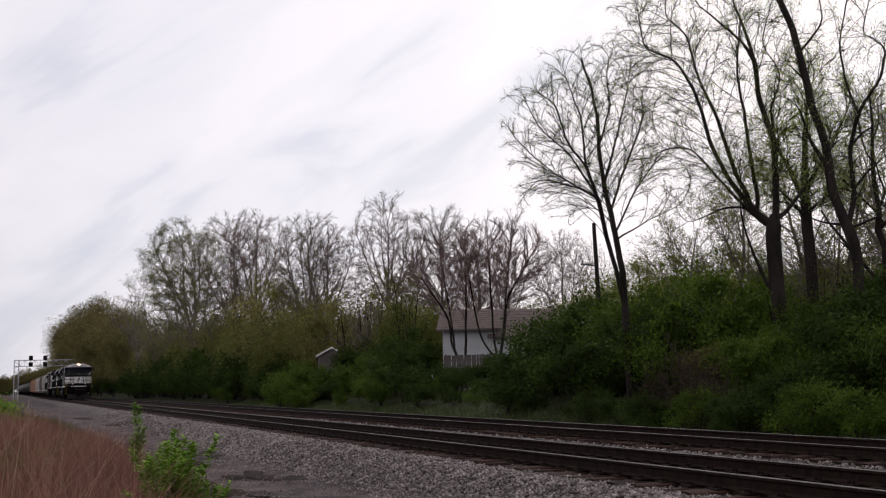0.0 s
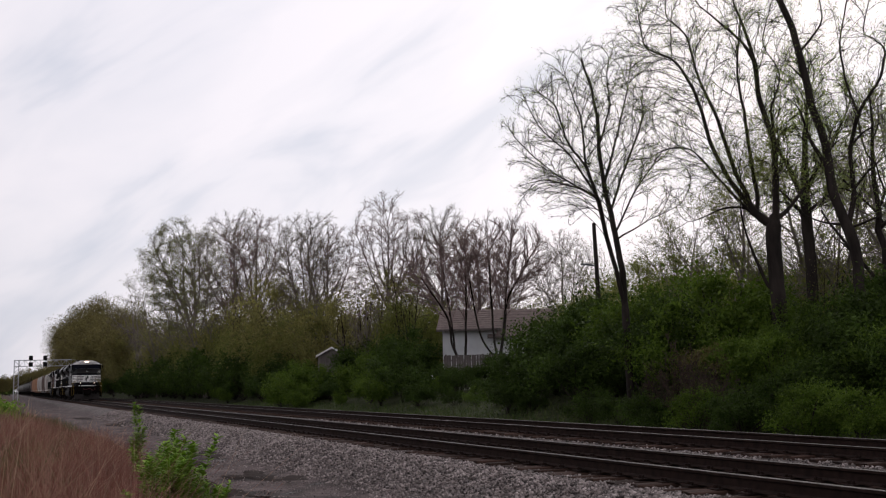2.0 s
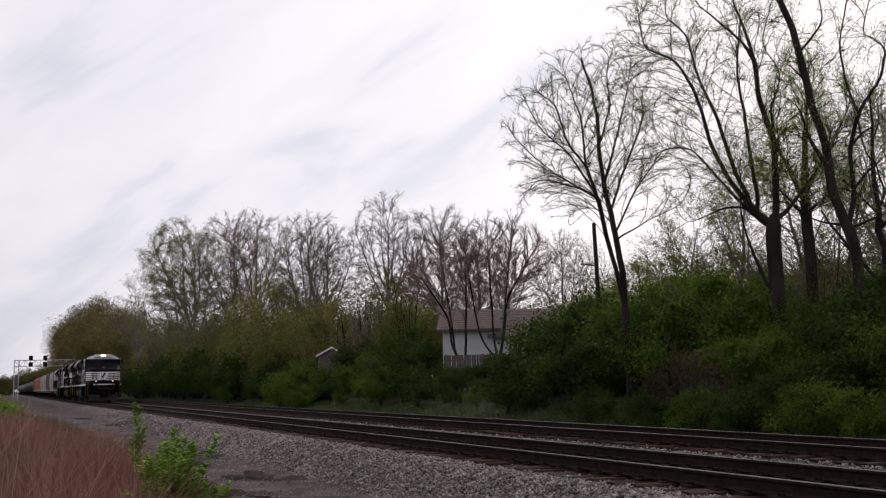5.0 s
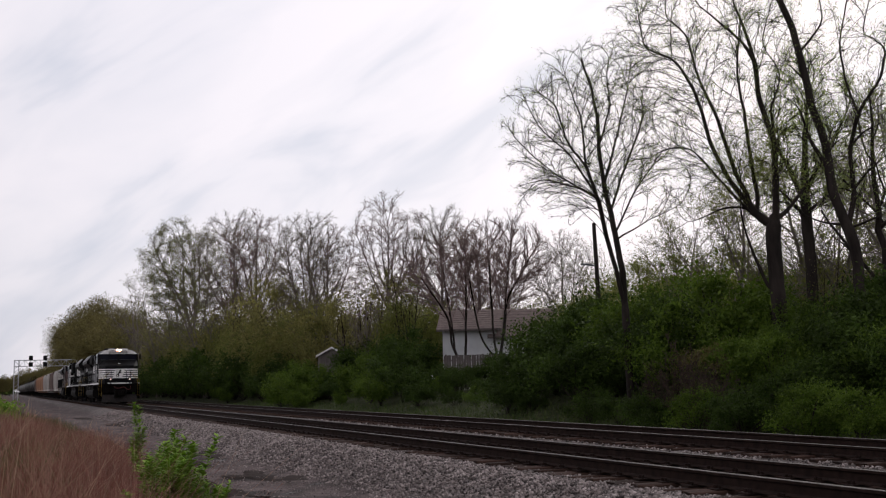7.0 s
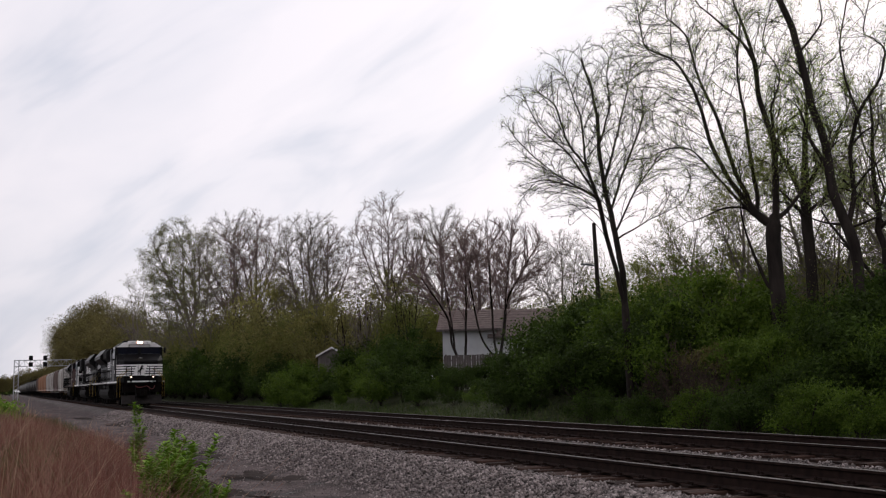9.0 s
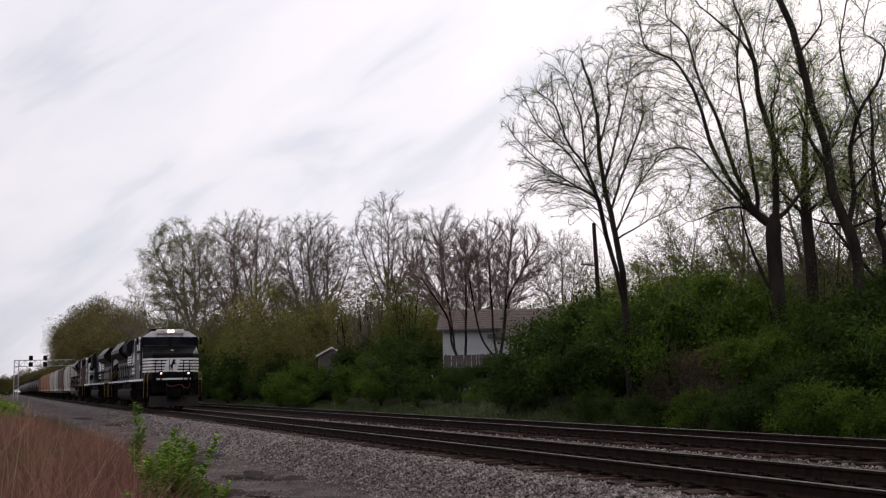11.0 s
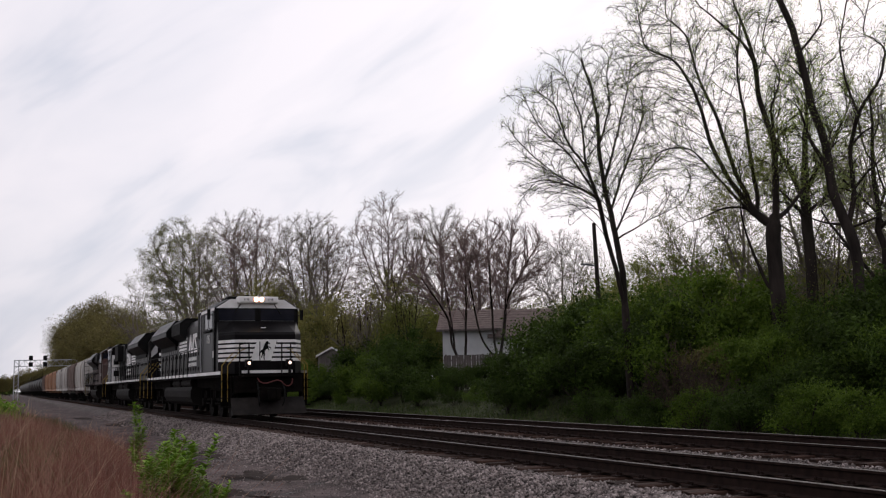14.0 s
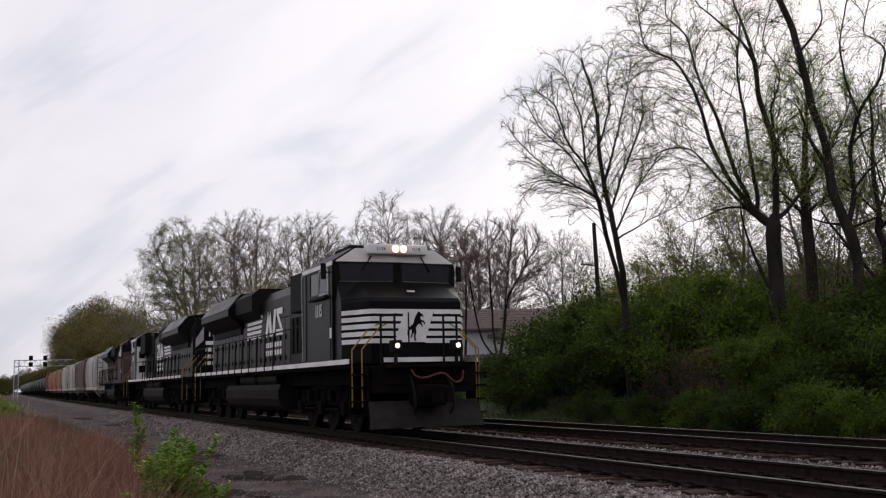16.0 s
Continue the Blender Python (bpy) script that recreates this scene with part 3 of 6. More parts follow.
    def mesh(pick, k):
        a = np.arange(k) * 2 * np.pi / k
        rings = []
        for at, t, r in ends:
            A = unit(np.cross(t[pick], ref[pick]))
            B = np.cross(t[pick], A)
            rings.append(at[pick][:, None] + r[pick][:, None, None] * (np.cos(a)[:, None] * A[:, None] + np.sin(a)[:, None] * B[:, None]))
        V = np.stack(rings, 1).reshape(-1, 3)
        i = (np.arange(int(pick.sum())) * 2 * k)[:, None]
        j, j2 = np.arange(k), (np.arange(k) + 1) % k
        return V, np.stack([i + j, i + j2, i + k + j2, i + k + j], -1).reshape(-1, 4)
    big = R[c] > thick
    g.meshes += [mesh(big, 8), mesh(~big, 4)]
    fine = R[c] < 2.2 * tip
    g.P, g.R = np.stack([P[q][fine], P[c][fine]], 1), np.stack([R[c][fine], R[c][fine]], 1)
    return g


def crown_tree(seed, height, label, bark, leaf, limbs=6, wide=0.21, drift=0.0, fork=0.3, buds=1000, leaf_share=0.5, leaf_size=0.05, leaf_per=2, twig=None):
    """An old wood tree, seen from afar: a dark trunk that breaks up into limbs under a rounded crown of fine twigs."""
    rnd = random.Random(seed)
    h, r, w = height, height * 0.0125, wide * height
    lines = [[(0, 0, 0, r * 1.25), (0.2 * drift, 0, h * fork, r), (0.6 * drift + rnd.uniform(-0.4, 0.4), 0, h * 0.55, r * 0.6), (drift, 0, h * 0.85, r * 0.2)]]
    for k in range(limbs):
        a = 2.4 * k + rnd.uniform(-0.4, 0.4)
        z0 = h * (fork * 0.85 + 0.22 * k / limbs)
        q, top = w * rnd.uniform(0.55, 0.95), h * rnd.uniform(0.66, 0.84)
        cx, sy, bx = math.cos(a), math.sin(a), drift * 0.3
        lines.append([(bx, 0, z0, r * 0.62), (bx + cx * q * 0.4, sy * q * 0.4, z0 + (top - z0) * 0.33, r * 0.48),
                      (drift * 0.7 + cx * q * 0.7, sy * q * 0.7, z0 + (top - z0) * 0.66, r * 0.32), (drift + cx * q, sy * q, top, r * 0.14)])
    g = colony(Growth(seed), lines, [(drift, 0, h * 0.70, w, w, h * 0.29, int(buds * 0.5)), (drift * 0.5, 0, h * 0.45, w * 1.1, w * 1.05, h * 0.2, int(buds * 0.14))],
               h * 0.016, h * 0.2, h * 0.032, 0.012, 2.3, 0.06, 0.8, 0.12, 0.06, 0.6, (0.2 * drift, 0, h * fork * 0.8))
    g.spread(1.5, 0.2, 34, 2.4, 0.75, n=4, sides=3, wobble=0.14, up=0.05, rmin=0.011)
    g.spread(2.7, 0.15, 38, 0.6, 0.7, n=3, sides=3, wobble=0.2, up=0.03, rmin=0.009)
    return tree_from(g, label, bark, leaf, (leaf_share, leaf_size, 0, 0.14, leaf_per), split=1, twig=twig)


def wild_tree(seed, height, label, bark, leaf, stems=1, lean=0.1, open_angle=38, twigs=1.0, leaf_share=0.25, leaf_size=0.09, thick=0.018, leaf_per=1):
    """A woodland tree: one or several stems, forking limbs and four levels of branches."""
    rnd = random.Random(seed)
    lines = []
    for s in range(stems):
        a = rnd.uniform(0, 6.28)
        ln = rnd.uniform(0.3, 1.0) * lean * height * (1 if stems == 1 else 1.6)
        h = height * rnd.uniform(0.72, 0.86)
        r = height * thick / (1 if stems == 1 else 1.4)
        x, y = math.cos(a) * ln, math.sin(a) * ln
        lines.append([(0.1 * x, 0.1 * y, 0, r * 1.25), (x * 0.25, y * 0.25, h * 0.25, r), (x * 0.55, y * 0.55, h * 0.55, r * 0.7),
                      (x + rnd.uniform(-0.4, 0.4), y + rnd.uniform(-0.4, 0.4), h, r * 0.2)])
    g = Growth(seed)
    g.limbs(lines)
    g.spread(12 / stems + 3, 0.25, open_angle, 0.5, 0.6, n=8, sides=4, wobble=0.10, up=0.07)
    g.spread(8 * twigs, 0.15, 38, 0.46, 0.5, n=5, sides=3, wobble=0.15, up=0.05, rmin=0.013)
    g.spread(6 * twigs, 0.12, 38, 0.52, 0.55, n=3, sides=3, wobble=0.2, up=0.04, rmin=0.009)
    g.spread(4 * twigs, 0.12, 38, 0.6, 0.7, n=2, sides=3, wobble=0.2, up=0.03, rmin=0.007)
    return tree_from(g, label, bark, leaf, (leaf_share, leaf_size, 0, 0.08, leaf_per))


def vase_tree(seed, label, stems, crowns):
    """A small garden tree: a short trunk that forks into a few upright stems, which fan out into fine purplish twigs."""
    lines = [[(0, 0, 0, 0.15), (0.02, 0, 0.5, 0.13), (0.0, 0, 0.9, 0.11)]]
    for x0, x1, y1, h, r, z0 in stems:
        lines.append([(0.75 * x0 * (z0 > 1), 0, z0, r), (0.75 * x0, 0.3 * y1, z0 + 1.1, 0.92 * r), (x0, 0.5 * y1, z0 + 2.2, 0.8 * r), (0.5 * (x0 + x1), 0.7 * y1, 0.5 * (z0 + 2.2 + 0.92 * h), 0.5 * r), (x1, y1, 0.92 * h, 0.16 * r)])
    g = colony(Growth(seed), lines, crowns, 0.19, 2.4, 0.34, 0.010, 2.7, 0.15, 1.0, 0.08, 0.04, 0.7, (0, 0, 1.0))
    g.spread(1.5, 0.2, 24, 2.6, 0.8, n=4, sides=3, wobble=0.10, up=0.10, rmin=0.009)
    g.spread(1.6, 0.15, 26, 0.6, 0.75, n=3, sides=3, wobble=0.12, up=0.08, rmin=0.007)
    return tree_from(g, label, BARK, LEAF_RUST, (0.25, 0.02, 0, 0.05, 1), split=1, twig=BARK_PURPLE)


def bush(seed, w, h, leaf, label, count=3800, leaf_size=0.09, stems=14, category="bush", name="bush", ragged=0.35, k=22, tall=0.85):
    """A shrub: thin stems under an uneven crown of overlapping clumps of leaves, with gaps."""
    rng = np.random.default_rng(seed)
    t = thing(name, label, category, "shrubs on the bank")
    a = rng.random(k) * 6.28
    rad = np.sqrt(rng.random(k)) * w * 0.42
    cz = h * (0.25 + 0.6 * rng.random(k) * (1 - 0.5 * rad / (w * 0.45)))
    C = np.stack([np.cos(a) * rad, np.sin(a) * rad, cz], -1)
    size = w * rng.uniform(0.09, 0.22, k) * (1.0 if ragged > 0.15 else 1.25)
    pick = rng.integers(0, k, count)
    d = unit(rng.normal(size=(count, 3)))
    rr = rng.random(count) ** (0.55 if ragged > 0.15 else 0.36)
    c = C[pick] + d * (size[pick] * rr * (1 + ragged * rng.normal(size=count)))[:, None] * np.array([1, 1, tall])
    c[:, 2] = np.abs(c[:, 2])
    V, Q = leaf_quads(rng, c, leaf_size, 0.6)
    under("leaves", mesh_of("leaves", V, Q, None, [leaf]), t)
    S = np.zeros((stems, 5, 3))
    tip = C[rng.integers(0, k, stems)] * np.array([1, 1, 1.05])
    for i, f in enumerate(np.linspace(0, 1, 5)):
        S[:, i] = tip * np.array([f ** 1.4, f ** 1.4, f])[None] + rng.normal(0, 0.03, (stems, 3)) * f
    V, Q = tubes(S, np.linspace(0.025, 0.008, 5)[None] * np.ones((stems, 1)), 4)
    tagged(under("brushwood", mesh_of("brushwood", V, Q, None, [BARK]), t, smooth=True), kind="stuff")
    return t


def thicket(seed, leaf, label, height=8.5, spread=2.6, stems=16):
    """Crowded saplings: many upright stems with thin side twigs and small buds."""
    rnd = random.Random(seed)
    lines = []
    for _ in range(stems):
        a, q = rnd.uniform(0, 6.28), spread * math.sqrt(rnd.random())
        x, y, h = math.cos(a) * q, math.sin(a) * q, height * rnd.uniform(0.55, 1.0) * (1 - 0.25 * q / spread)
        dx, dy = rnd.uniform(-0.7, 0.7), rnd.uniform(-0.7, 0.7)
        lines.append([(x, y, 0, 0.06), (x + dx * 0.3, y + dy * 0.3, h * 0.5, 0.045), (x + dx, y + dy, h, 0.012)])
    g = Growth(seed)
    g.limbs(lines, 6, 4)
    g.spread(8, 0.12, 36, 0.30, 0.5, n=4, sides=3, wobble=0.13, up=0.07, rmin=0.014)
    g.spread(3.2, 0.15, 38, 0.5, 0.6, n=2, sides=3, wobble=0.2, up=0.05, rmin=0.009)
    t = thing("thicket", label, "thicket", "thickets along the railway")
    V, Q = g.joined(0, 3)
    under("brushwood", mesh_of("brushwood", V, Q, None, [BARK]), t, "tangle of thin stems and twigs")["kind"] = "stuff"
    V, Q = g.leaves(1.0, 0.062, 0, 0.28, 9)
    under("leaves", mesh_of("leaves", V, Q, None, [leaf]), t)
    return t


def build_puddles():
    """Shallow wet hollows in the mud of the lane."""
    m = surface("wet_mud", (0.022, 0.016, 0.014), (0.04, 0.030, 0.026), 3, 0.8, bump=0.5, fine=14, gloss=0.03)
    rnd = random.Random(8)
    for x, y, w, h in ((5.1, 28.3, 0.45, 1.3), (4.75, 21.2, 0.5, 0.8), (5.25, 20.0, 0.35, 0.5), (3.6, 18.0, 0.5, 1.3), (3.1, 15.6, 0.35, 0.9), (5.6, 55.0, 0.5, 2.2), (4.9, 70.0, 0.5, 3.0), (4.2, 24.8, 0.3, 0.8)):
        n = 26
        ring = []
        for k in range(n):
            a = k * 6.2832 / n
            q = 1 + 0.28 * math.sin(3 * a + x) + 0.2 * math.sin(5 * a + y) + rnd.uniform(-0.1, 0.1)
            px, py = x + math.cos(a) * w * q, y + math.sin(a) * h * q
            ring.append((px, py))
        bm = bmesh.new()
        c = bm.verts.new((x, y, float(ground_height(x, y)) + 0.02))
        inner = [bm.verts.new((x + (px - x) * 0.6, y + (py - y) * 0.6, float(ground_height(x + (px - x) * 0.6, y + (py - y) * 0.6)) + 0.016)) for px, py in ring]
        vs = [bm.verts.new((px, py, float(ground_height(px, py)) + 0.006)) for px, py in ring]
        for k in range(n):
            bm.faces.new((c, inner[k], inner[(k + 1) % n]))
            bm.faces.new((inner[k], vs[k], vs[(k + 1) % n], inner[(k + 1) % n]))
        me = bpy.data.meshes.new("puddle")
        bm.to_mesh(me)
        bm.free()
        me.materials.append(m)
        tagged(new("puddle", me), "dark wet mud patch in the dirt lane", "puddle", kind="structure")


build_puddles()


# ---------------------------------------------------------------- the trees by the track
def guide(rows, rnd, jitter, foot, keep, slim=0.58):
    """Limbs from a foot radius and a run of (across, up) pairs; the first one goes on down into the ground."""
    lines = []
    for n, (r, run) in enumerate(rows):
        if n == 0:
            run = [(run[0][0] + 0.1, foot)] + run
        else:
            r *= slim
        last = len(run) - 1
        lines.append([(a, 0.0 if n == 0 else rnd.uniform(-jitter, jitter) * i, z, r * (1 - (1 - (keep if n == 0 else 0.10)) * i / last)) for i, (a, z) in enumerate(run)])
    return lines


def near_trees():
    rnd = random.Random(11)
    # the great tree with a forked trunk
    A = [(0.36, [(0.2, 1.6), (0.22, 2.1), (0.3, 2.6)]),
         (0.27, [(0.35, 2.4), (0.46, 5.0), (0.2, 6.4), (0.0, 7.5), (-0.25, 8.6), (-0.55, 9.7), (-0.8, 11.2)]),
         (0.15, [(0.05, 0.2), (-0.45, 1.5), (-0.65, 2.6), (-0.9, 4.0)]),
         (0.13, [(0.0, 7.5), (-0.5, 8.2), (-1.0, 9.0), (-1.7, 9.6), (-2.2, 10.3)]),
         (0.23, [(0.1, 2.3), (-0.55, 3.2), (-1.05, 3.9), (-1.5, 5.0), (-2.05, 6.2), (-2.8, 7.2), (-3.45, 8.1), (-4.0, 9.0)]),
         (0.18, [(-0.35, 3.0), (-0.9, 4.3), (-1.4, 5.7), (-1.75, 7.0), (-2.1, 8.5), (-2.5, 9.5), (-2.6, 10.5)]),
         (0.17, [(-0.1, 2.8), (-0.3, 4.6), (-0.35, 6.1), (-0.6, 7.2), (-0.5, 8.6), (0.0, 9.9)]),
         (0.13, [(-0.15, 2.5), (-1.05, 3.6), (-1.6, 4.3), (-2.2, 4.75), (-2.9, 4.75), (-3.8, 4.3)]),
         (0.11, [(-0.3, 2.9), (-1.1, 3.0), (-1.7, 2.7), (-2.6, 2.4)]),
         (0.19, [(0.45, 2.5), (1.2, 3.3), (1.75, 3.95), (2.1, 4.8)]),
         (0.11, [(0.45, 5.1), (0.5, 6.2), (0.85, 7.1), (0.5, 8.4), (0.75, 9.9)])]
    g = colony(Growth(21), guide(A, rnd, 0.28, -2.6, 0.7, 0.62),
               [(-2.4, 0, 7.9, 2.3, 2.2, 3.2, 620), (0.0, 0, 8.8, 1.9, 2.2, 3.0, 300), (-1.9, 0, 4.6, 2.7, 2.0, 1.6, 300), (1.4, 0, 4.6, 1.3, 1.5, 1.4, 90)], 0.14, 2.0, 0.30, 0.0045, 2.5, 0.05, 0.9, 0.12, 0.03, 0.6, (0.2, 0, 1.5))
    g.spread(1.0, 0.2, 36, 1.9, 0.7, n=4, sides=3, wobble=0.2, up=0.02, rmin=0.0045)
    g.spread(1.4, 0.12, 40, 0.7, 0.7, n=3, sides=3, wobble=0.2, up=0.0, rmin=0.0036)
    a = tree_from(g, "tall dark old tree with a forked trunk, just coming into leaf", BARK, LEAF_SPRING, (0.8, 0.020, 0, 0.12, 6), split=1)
    # shoots in young leaf crowd round the limbs above the fork
    rng = np.random.default_rng(24)
    c = np.concatenate([np.array([x, 0, z]) + rng.normal(0, 1, (n, 3)) * np.array([w, 0.6, h]) for x, z, w, h, n in
                        ((-0.9, 4.2, 0.45, 0.5, 2600), (-0.2, 4.4, 0.35, 0.5, 1500), (-1.6, 3.2, 0.6, 0.25, 1400), (0.3, 5.3, 0.3, 0.5, 800), (0.9, 3.9, 0.4, 0.4, 800))])
    V, Q = leaf_quads(rng, c, 0.027)
    under("leaves", mesh_of("leaves", V, Q, None, [LEAF_GREENISH]), a, "olive young leaves on shoots from the limbs")
    a.matrix_basis = pose(21.4, 24.4, 3.35, 0, 0, -YAW)
    # the leaning tree beside it
    C = [(0.24, [(0.1, 1.3), (-0.12, 2.05), (-0.44, 2.8), (-0.5, 3.6), (-0.53, 4.45), (-0.83, 5.3), (-1.05, 6.65), (-1.3, 7.9), (-1.7, 9.0), (-2.0, 10.1)]),
         (0.19, [(-0.05, 2.0), (0.2, 2.95), (0.24, 4.3), (0.35, 5.3), (0.87, 6.1), (1.2, 7.1), (1.36, 8.15), (1.57, 9.5)]),
         (0.10, [(0.34, 5.2), (0.04, 6.05), (-0.2, 7.25), (0.1, 8.7), (0.12, 9.7)]),
         (0.17, [(-0.5, 3.6), (-0.82, 4.2), (-1.1, 4.8), (-1.4, 5.4), (-1.44, 5.9)]),
         (0.09, [(-1.0, 6.25), (-1.3, 6.75), (-1.9, 6.75)]),
         (0.10, [(0.16, 3.05), (0.77, 3.75), (1.4, 4.2)]),
         (0.11, [(0.25, 4.35), (0.8, 4.9), (1.5, 5.1)]),
         (0.09, [(0.0, 1.9), (0.65, 2.2), (1.4, 2.3)]),
         (0.10, [(-0.15, 2.0), (-0.9, 2.15), (-1.7, 2.4)]),
         (0.10, [(-1.1, 7.1), (-0.4, 8.0), (-0.55, 9.2)])]
    g = colony(Growth(22), guide(C, rnd, 0.25, -2.6, 0.5, 0.62),
               [(-1.2, 0, 8.0, 1.4, 1.8, 2.6, 120), (1.0, 0, 7.4, 1.6, 2.0, 3.2, 200), (0.8, 0, 3.9, 1.7, 1.8, 1.6, 160), (-1.0, 0, 4.8, 1.0, 1.2, 1.5, 70)], 0.14, 2.0, 0.30, 0.0045, 2.5, 0.04, 0.9, 0.14, 0.03, 0.5, (0.0, 0, 1.5))
    g.spread(1.0, 0.2, 40, 1.8, 0.7, n=4, sides=3, wobble=0.2, up=0.02, rmin=0.0045)
    g.spread(1.3, 0.12, 40, 0.7, 0.7, n=3, sides=3, wobble=0.2, up=0.0, rmin=0.0036)
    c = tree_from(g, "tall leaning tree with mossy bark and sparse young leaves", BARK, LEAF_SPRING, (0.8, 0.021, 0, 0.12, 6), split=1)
    c.matrix_basis = pose(22.1, 21.7, 3.3, 0, 0, -YAW)
    # the slender tree with two stems
    B = [(0.17, [(-0.05, 1.6), (-0.18, 2.3), (-0.3, 3.1), (-0.53, 4.35), (-0.65, 5.6), (-0.66, 6.7), (-0.86, 8.0), (-1.15, 8.9)]),
         (0.17, [(0.0, 0.2), (-0.28, 1.5), (-0.55, 2.5), (-0.93, 3.9), (-1.28, 4.85), (-1.7, 6.05), (-2.25, 7.05), (-2.7, 8.0)]),
         (0.09, [(-0.94, 3.87), (-1.5, 4.2), (-2.15, 4.8), (-3.0, 5.3), (-3.65, 6.1)]),
         (0.07, [(-1.5, 4.2), (-2.65, 4.5), (-3.7, 4.2)]),
         (0.10, [(-0.57, 4.45), (-0.07, 6.0), (0.3, 7.6), (0.5, 8.9)]),
         (0.09, [(-0.37, 3.6), (0.28, 5.2), (0.8, 6.6), (1.1, 7.9)]),
         (0.08, [(-0.22, 2.8), (0.42, 4.15), (1.25, 5.3), (1.95, 5.6)]),
         (0.07, [(-0.23, 2.6), (0.76, 3.2), (1.85, 3.65)]),
         (0.08, [(-1.3, 4.95), (-1.4, 6.45), (-1.75, 8.0), (-2.0, 8.8)]),
         (0.08, [(-0.66, 5.8), (-0.25, 7.2), (-0.25, 8.6), (-0.1, 9.3)]),
         (0.08, [(-0.9, 3.85), (-1.85, 5.45), (-2.75, 6.45), (-3.2, 7.3)])]
    g = colony(Growth(23), guide(B, rnd, 0.38, -3.0, 0.3, 0.7),
               [(-0.95, 0, 6.5, 3.1, 2.6, 2.8, 1150), (-0.5, 0, 4.3, 3.2, 2.2, 1.2, 230)], 0.13, 2.0, 0.28, 0.0045, 2.5, 0.06, 0.9, 0.10, 0.03, 0.7, (-0.5, 0, 2.2))
    g.spread(1.3, 0.2, 30, 1.9, 0.75, n=4, sides=3, wobble=0.15, up=0.06, rmin=0.0045)
    g.spread(1.2, 0.12, 36, 0.7, 0.7, n=3, sides=3, wobble=0.2, up=0.04, rmin=0.0036)
    b = tree_from(g, "slender bare tree with two dark stems and opening buds", BARK, LEAF_SPRING, (0.7, 0.019, 0, 0.09, 4), split=1)
    b.matrix_basis = pose(19.1, 28.8, 3.15, 0, 0, -YAW)
    # a thick trunk that leans out at the edge of the view
    e = wild_tree(45, 11, "thick dark leaning trunk among the shrubs", BARK, LEAF_SPRING, 2, 0.16, 42, 0.2, 0.7, 0.03, 0.016, 2)
    place(e, 24.2, 22.3, 200)
    brush = wild_tree(48, 3.2, "bare brown shrub among the green ones on the bank", BARK_BROWN, LEAF_RUST, 6, 0.28, 30, 0.5, 0.5, 0.02, 0.009, 1)
    place(brush, 17.9, 23.9, 0, 0.85)
    for x, y, turn, sc in ((18.2, 24.9, 130, 0.75), (17.6, 23.1, 250, 0.7)):
        again(brush, x, y, turn, sc)
    # a broad tree in pale young leaf behind the two, and slimmer ones round it
    g = colony(Growth(47), [[(0, 0, 0, 0.34), (0.05, 0, 4.0, 0.30), (0.0, 0, 7.6, 0.24), (0.4, 0, 11.5, 0.05)], [(0, 0, 7.0, 0.16), (-0.7, 0.3, 8.8, 0.11), (-1.2, 0.4, 10.6, 0.04)],
                            [(0, 0, 7.3, 0.15), (0.9, -0.4, 8.9, 0.10), (1.7, -0.5, 10.4, 0.04)], [(0, 0, 6.2, 0.10), (-0.9, -0.6, 7.0, 0.07), (-1.7, -0.9, 7.6, 0.03)], [(0, 0, 6.4, 0.10), (1.0, 0.6, 7.2, 0.06), (1.9, 0.8, 7.6, 0.03)]],
               [(0.3, 0, 10.2, 2.2, 2.0, 2.9, 620), (0.1, 0, 7.4, 2.4, 2.0, 1.1, 260)], 0.2, 2.4, 0.34, 0.009, 2.3, 0.04, 0.8, 0.14, 0.04, 0.5, (0, 0, 5.0))
    g.spread(1.4, 0.2, 40, 1.8, 0.7, n=4, sides=3, wobble=0.2, up=0.02, rmin=0.008)
    g.spread(1.4, 0.2, 40, 0.8, 0.7, n=3, sides=3, wobble=0.2, up=0.02, rmin=0.006)
    f = tree_from(g, "broad dark tree in pale young leaf behind the old ones", BARK, LEAF_SPRING, (0.95, 0.032, 0, 0.14, 8), split=1)
    f.matrix_basis = pose(28.7, 30.4, 0.9, 0, 0, -YAW)
    d = wild_tree(46, 9.5, "slim tree in pale young leaf behind the old ones", BARK_GREY, LEAF_GREENISH, 1, 0.05, 40, 0.8, 0.9, 0.04, 0.011, 9)
    place(d, 32.0, 29.0, 80, 1.3)
    again(d, 27.6, 33.2, 310, 1.0)
    again(d, 27.4, 36.5, 20, 0.9)


near_trees()


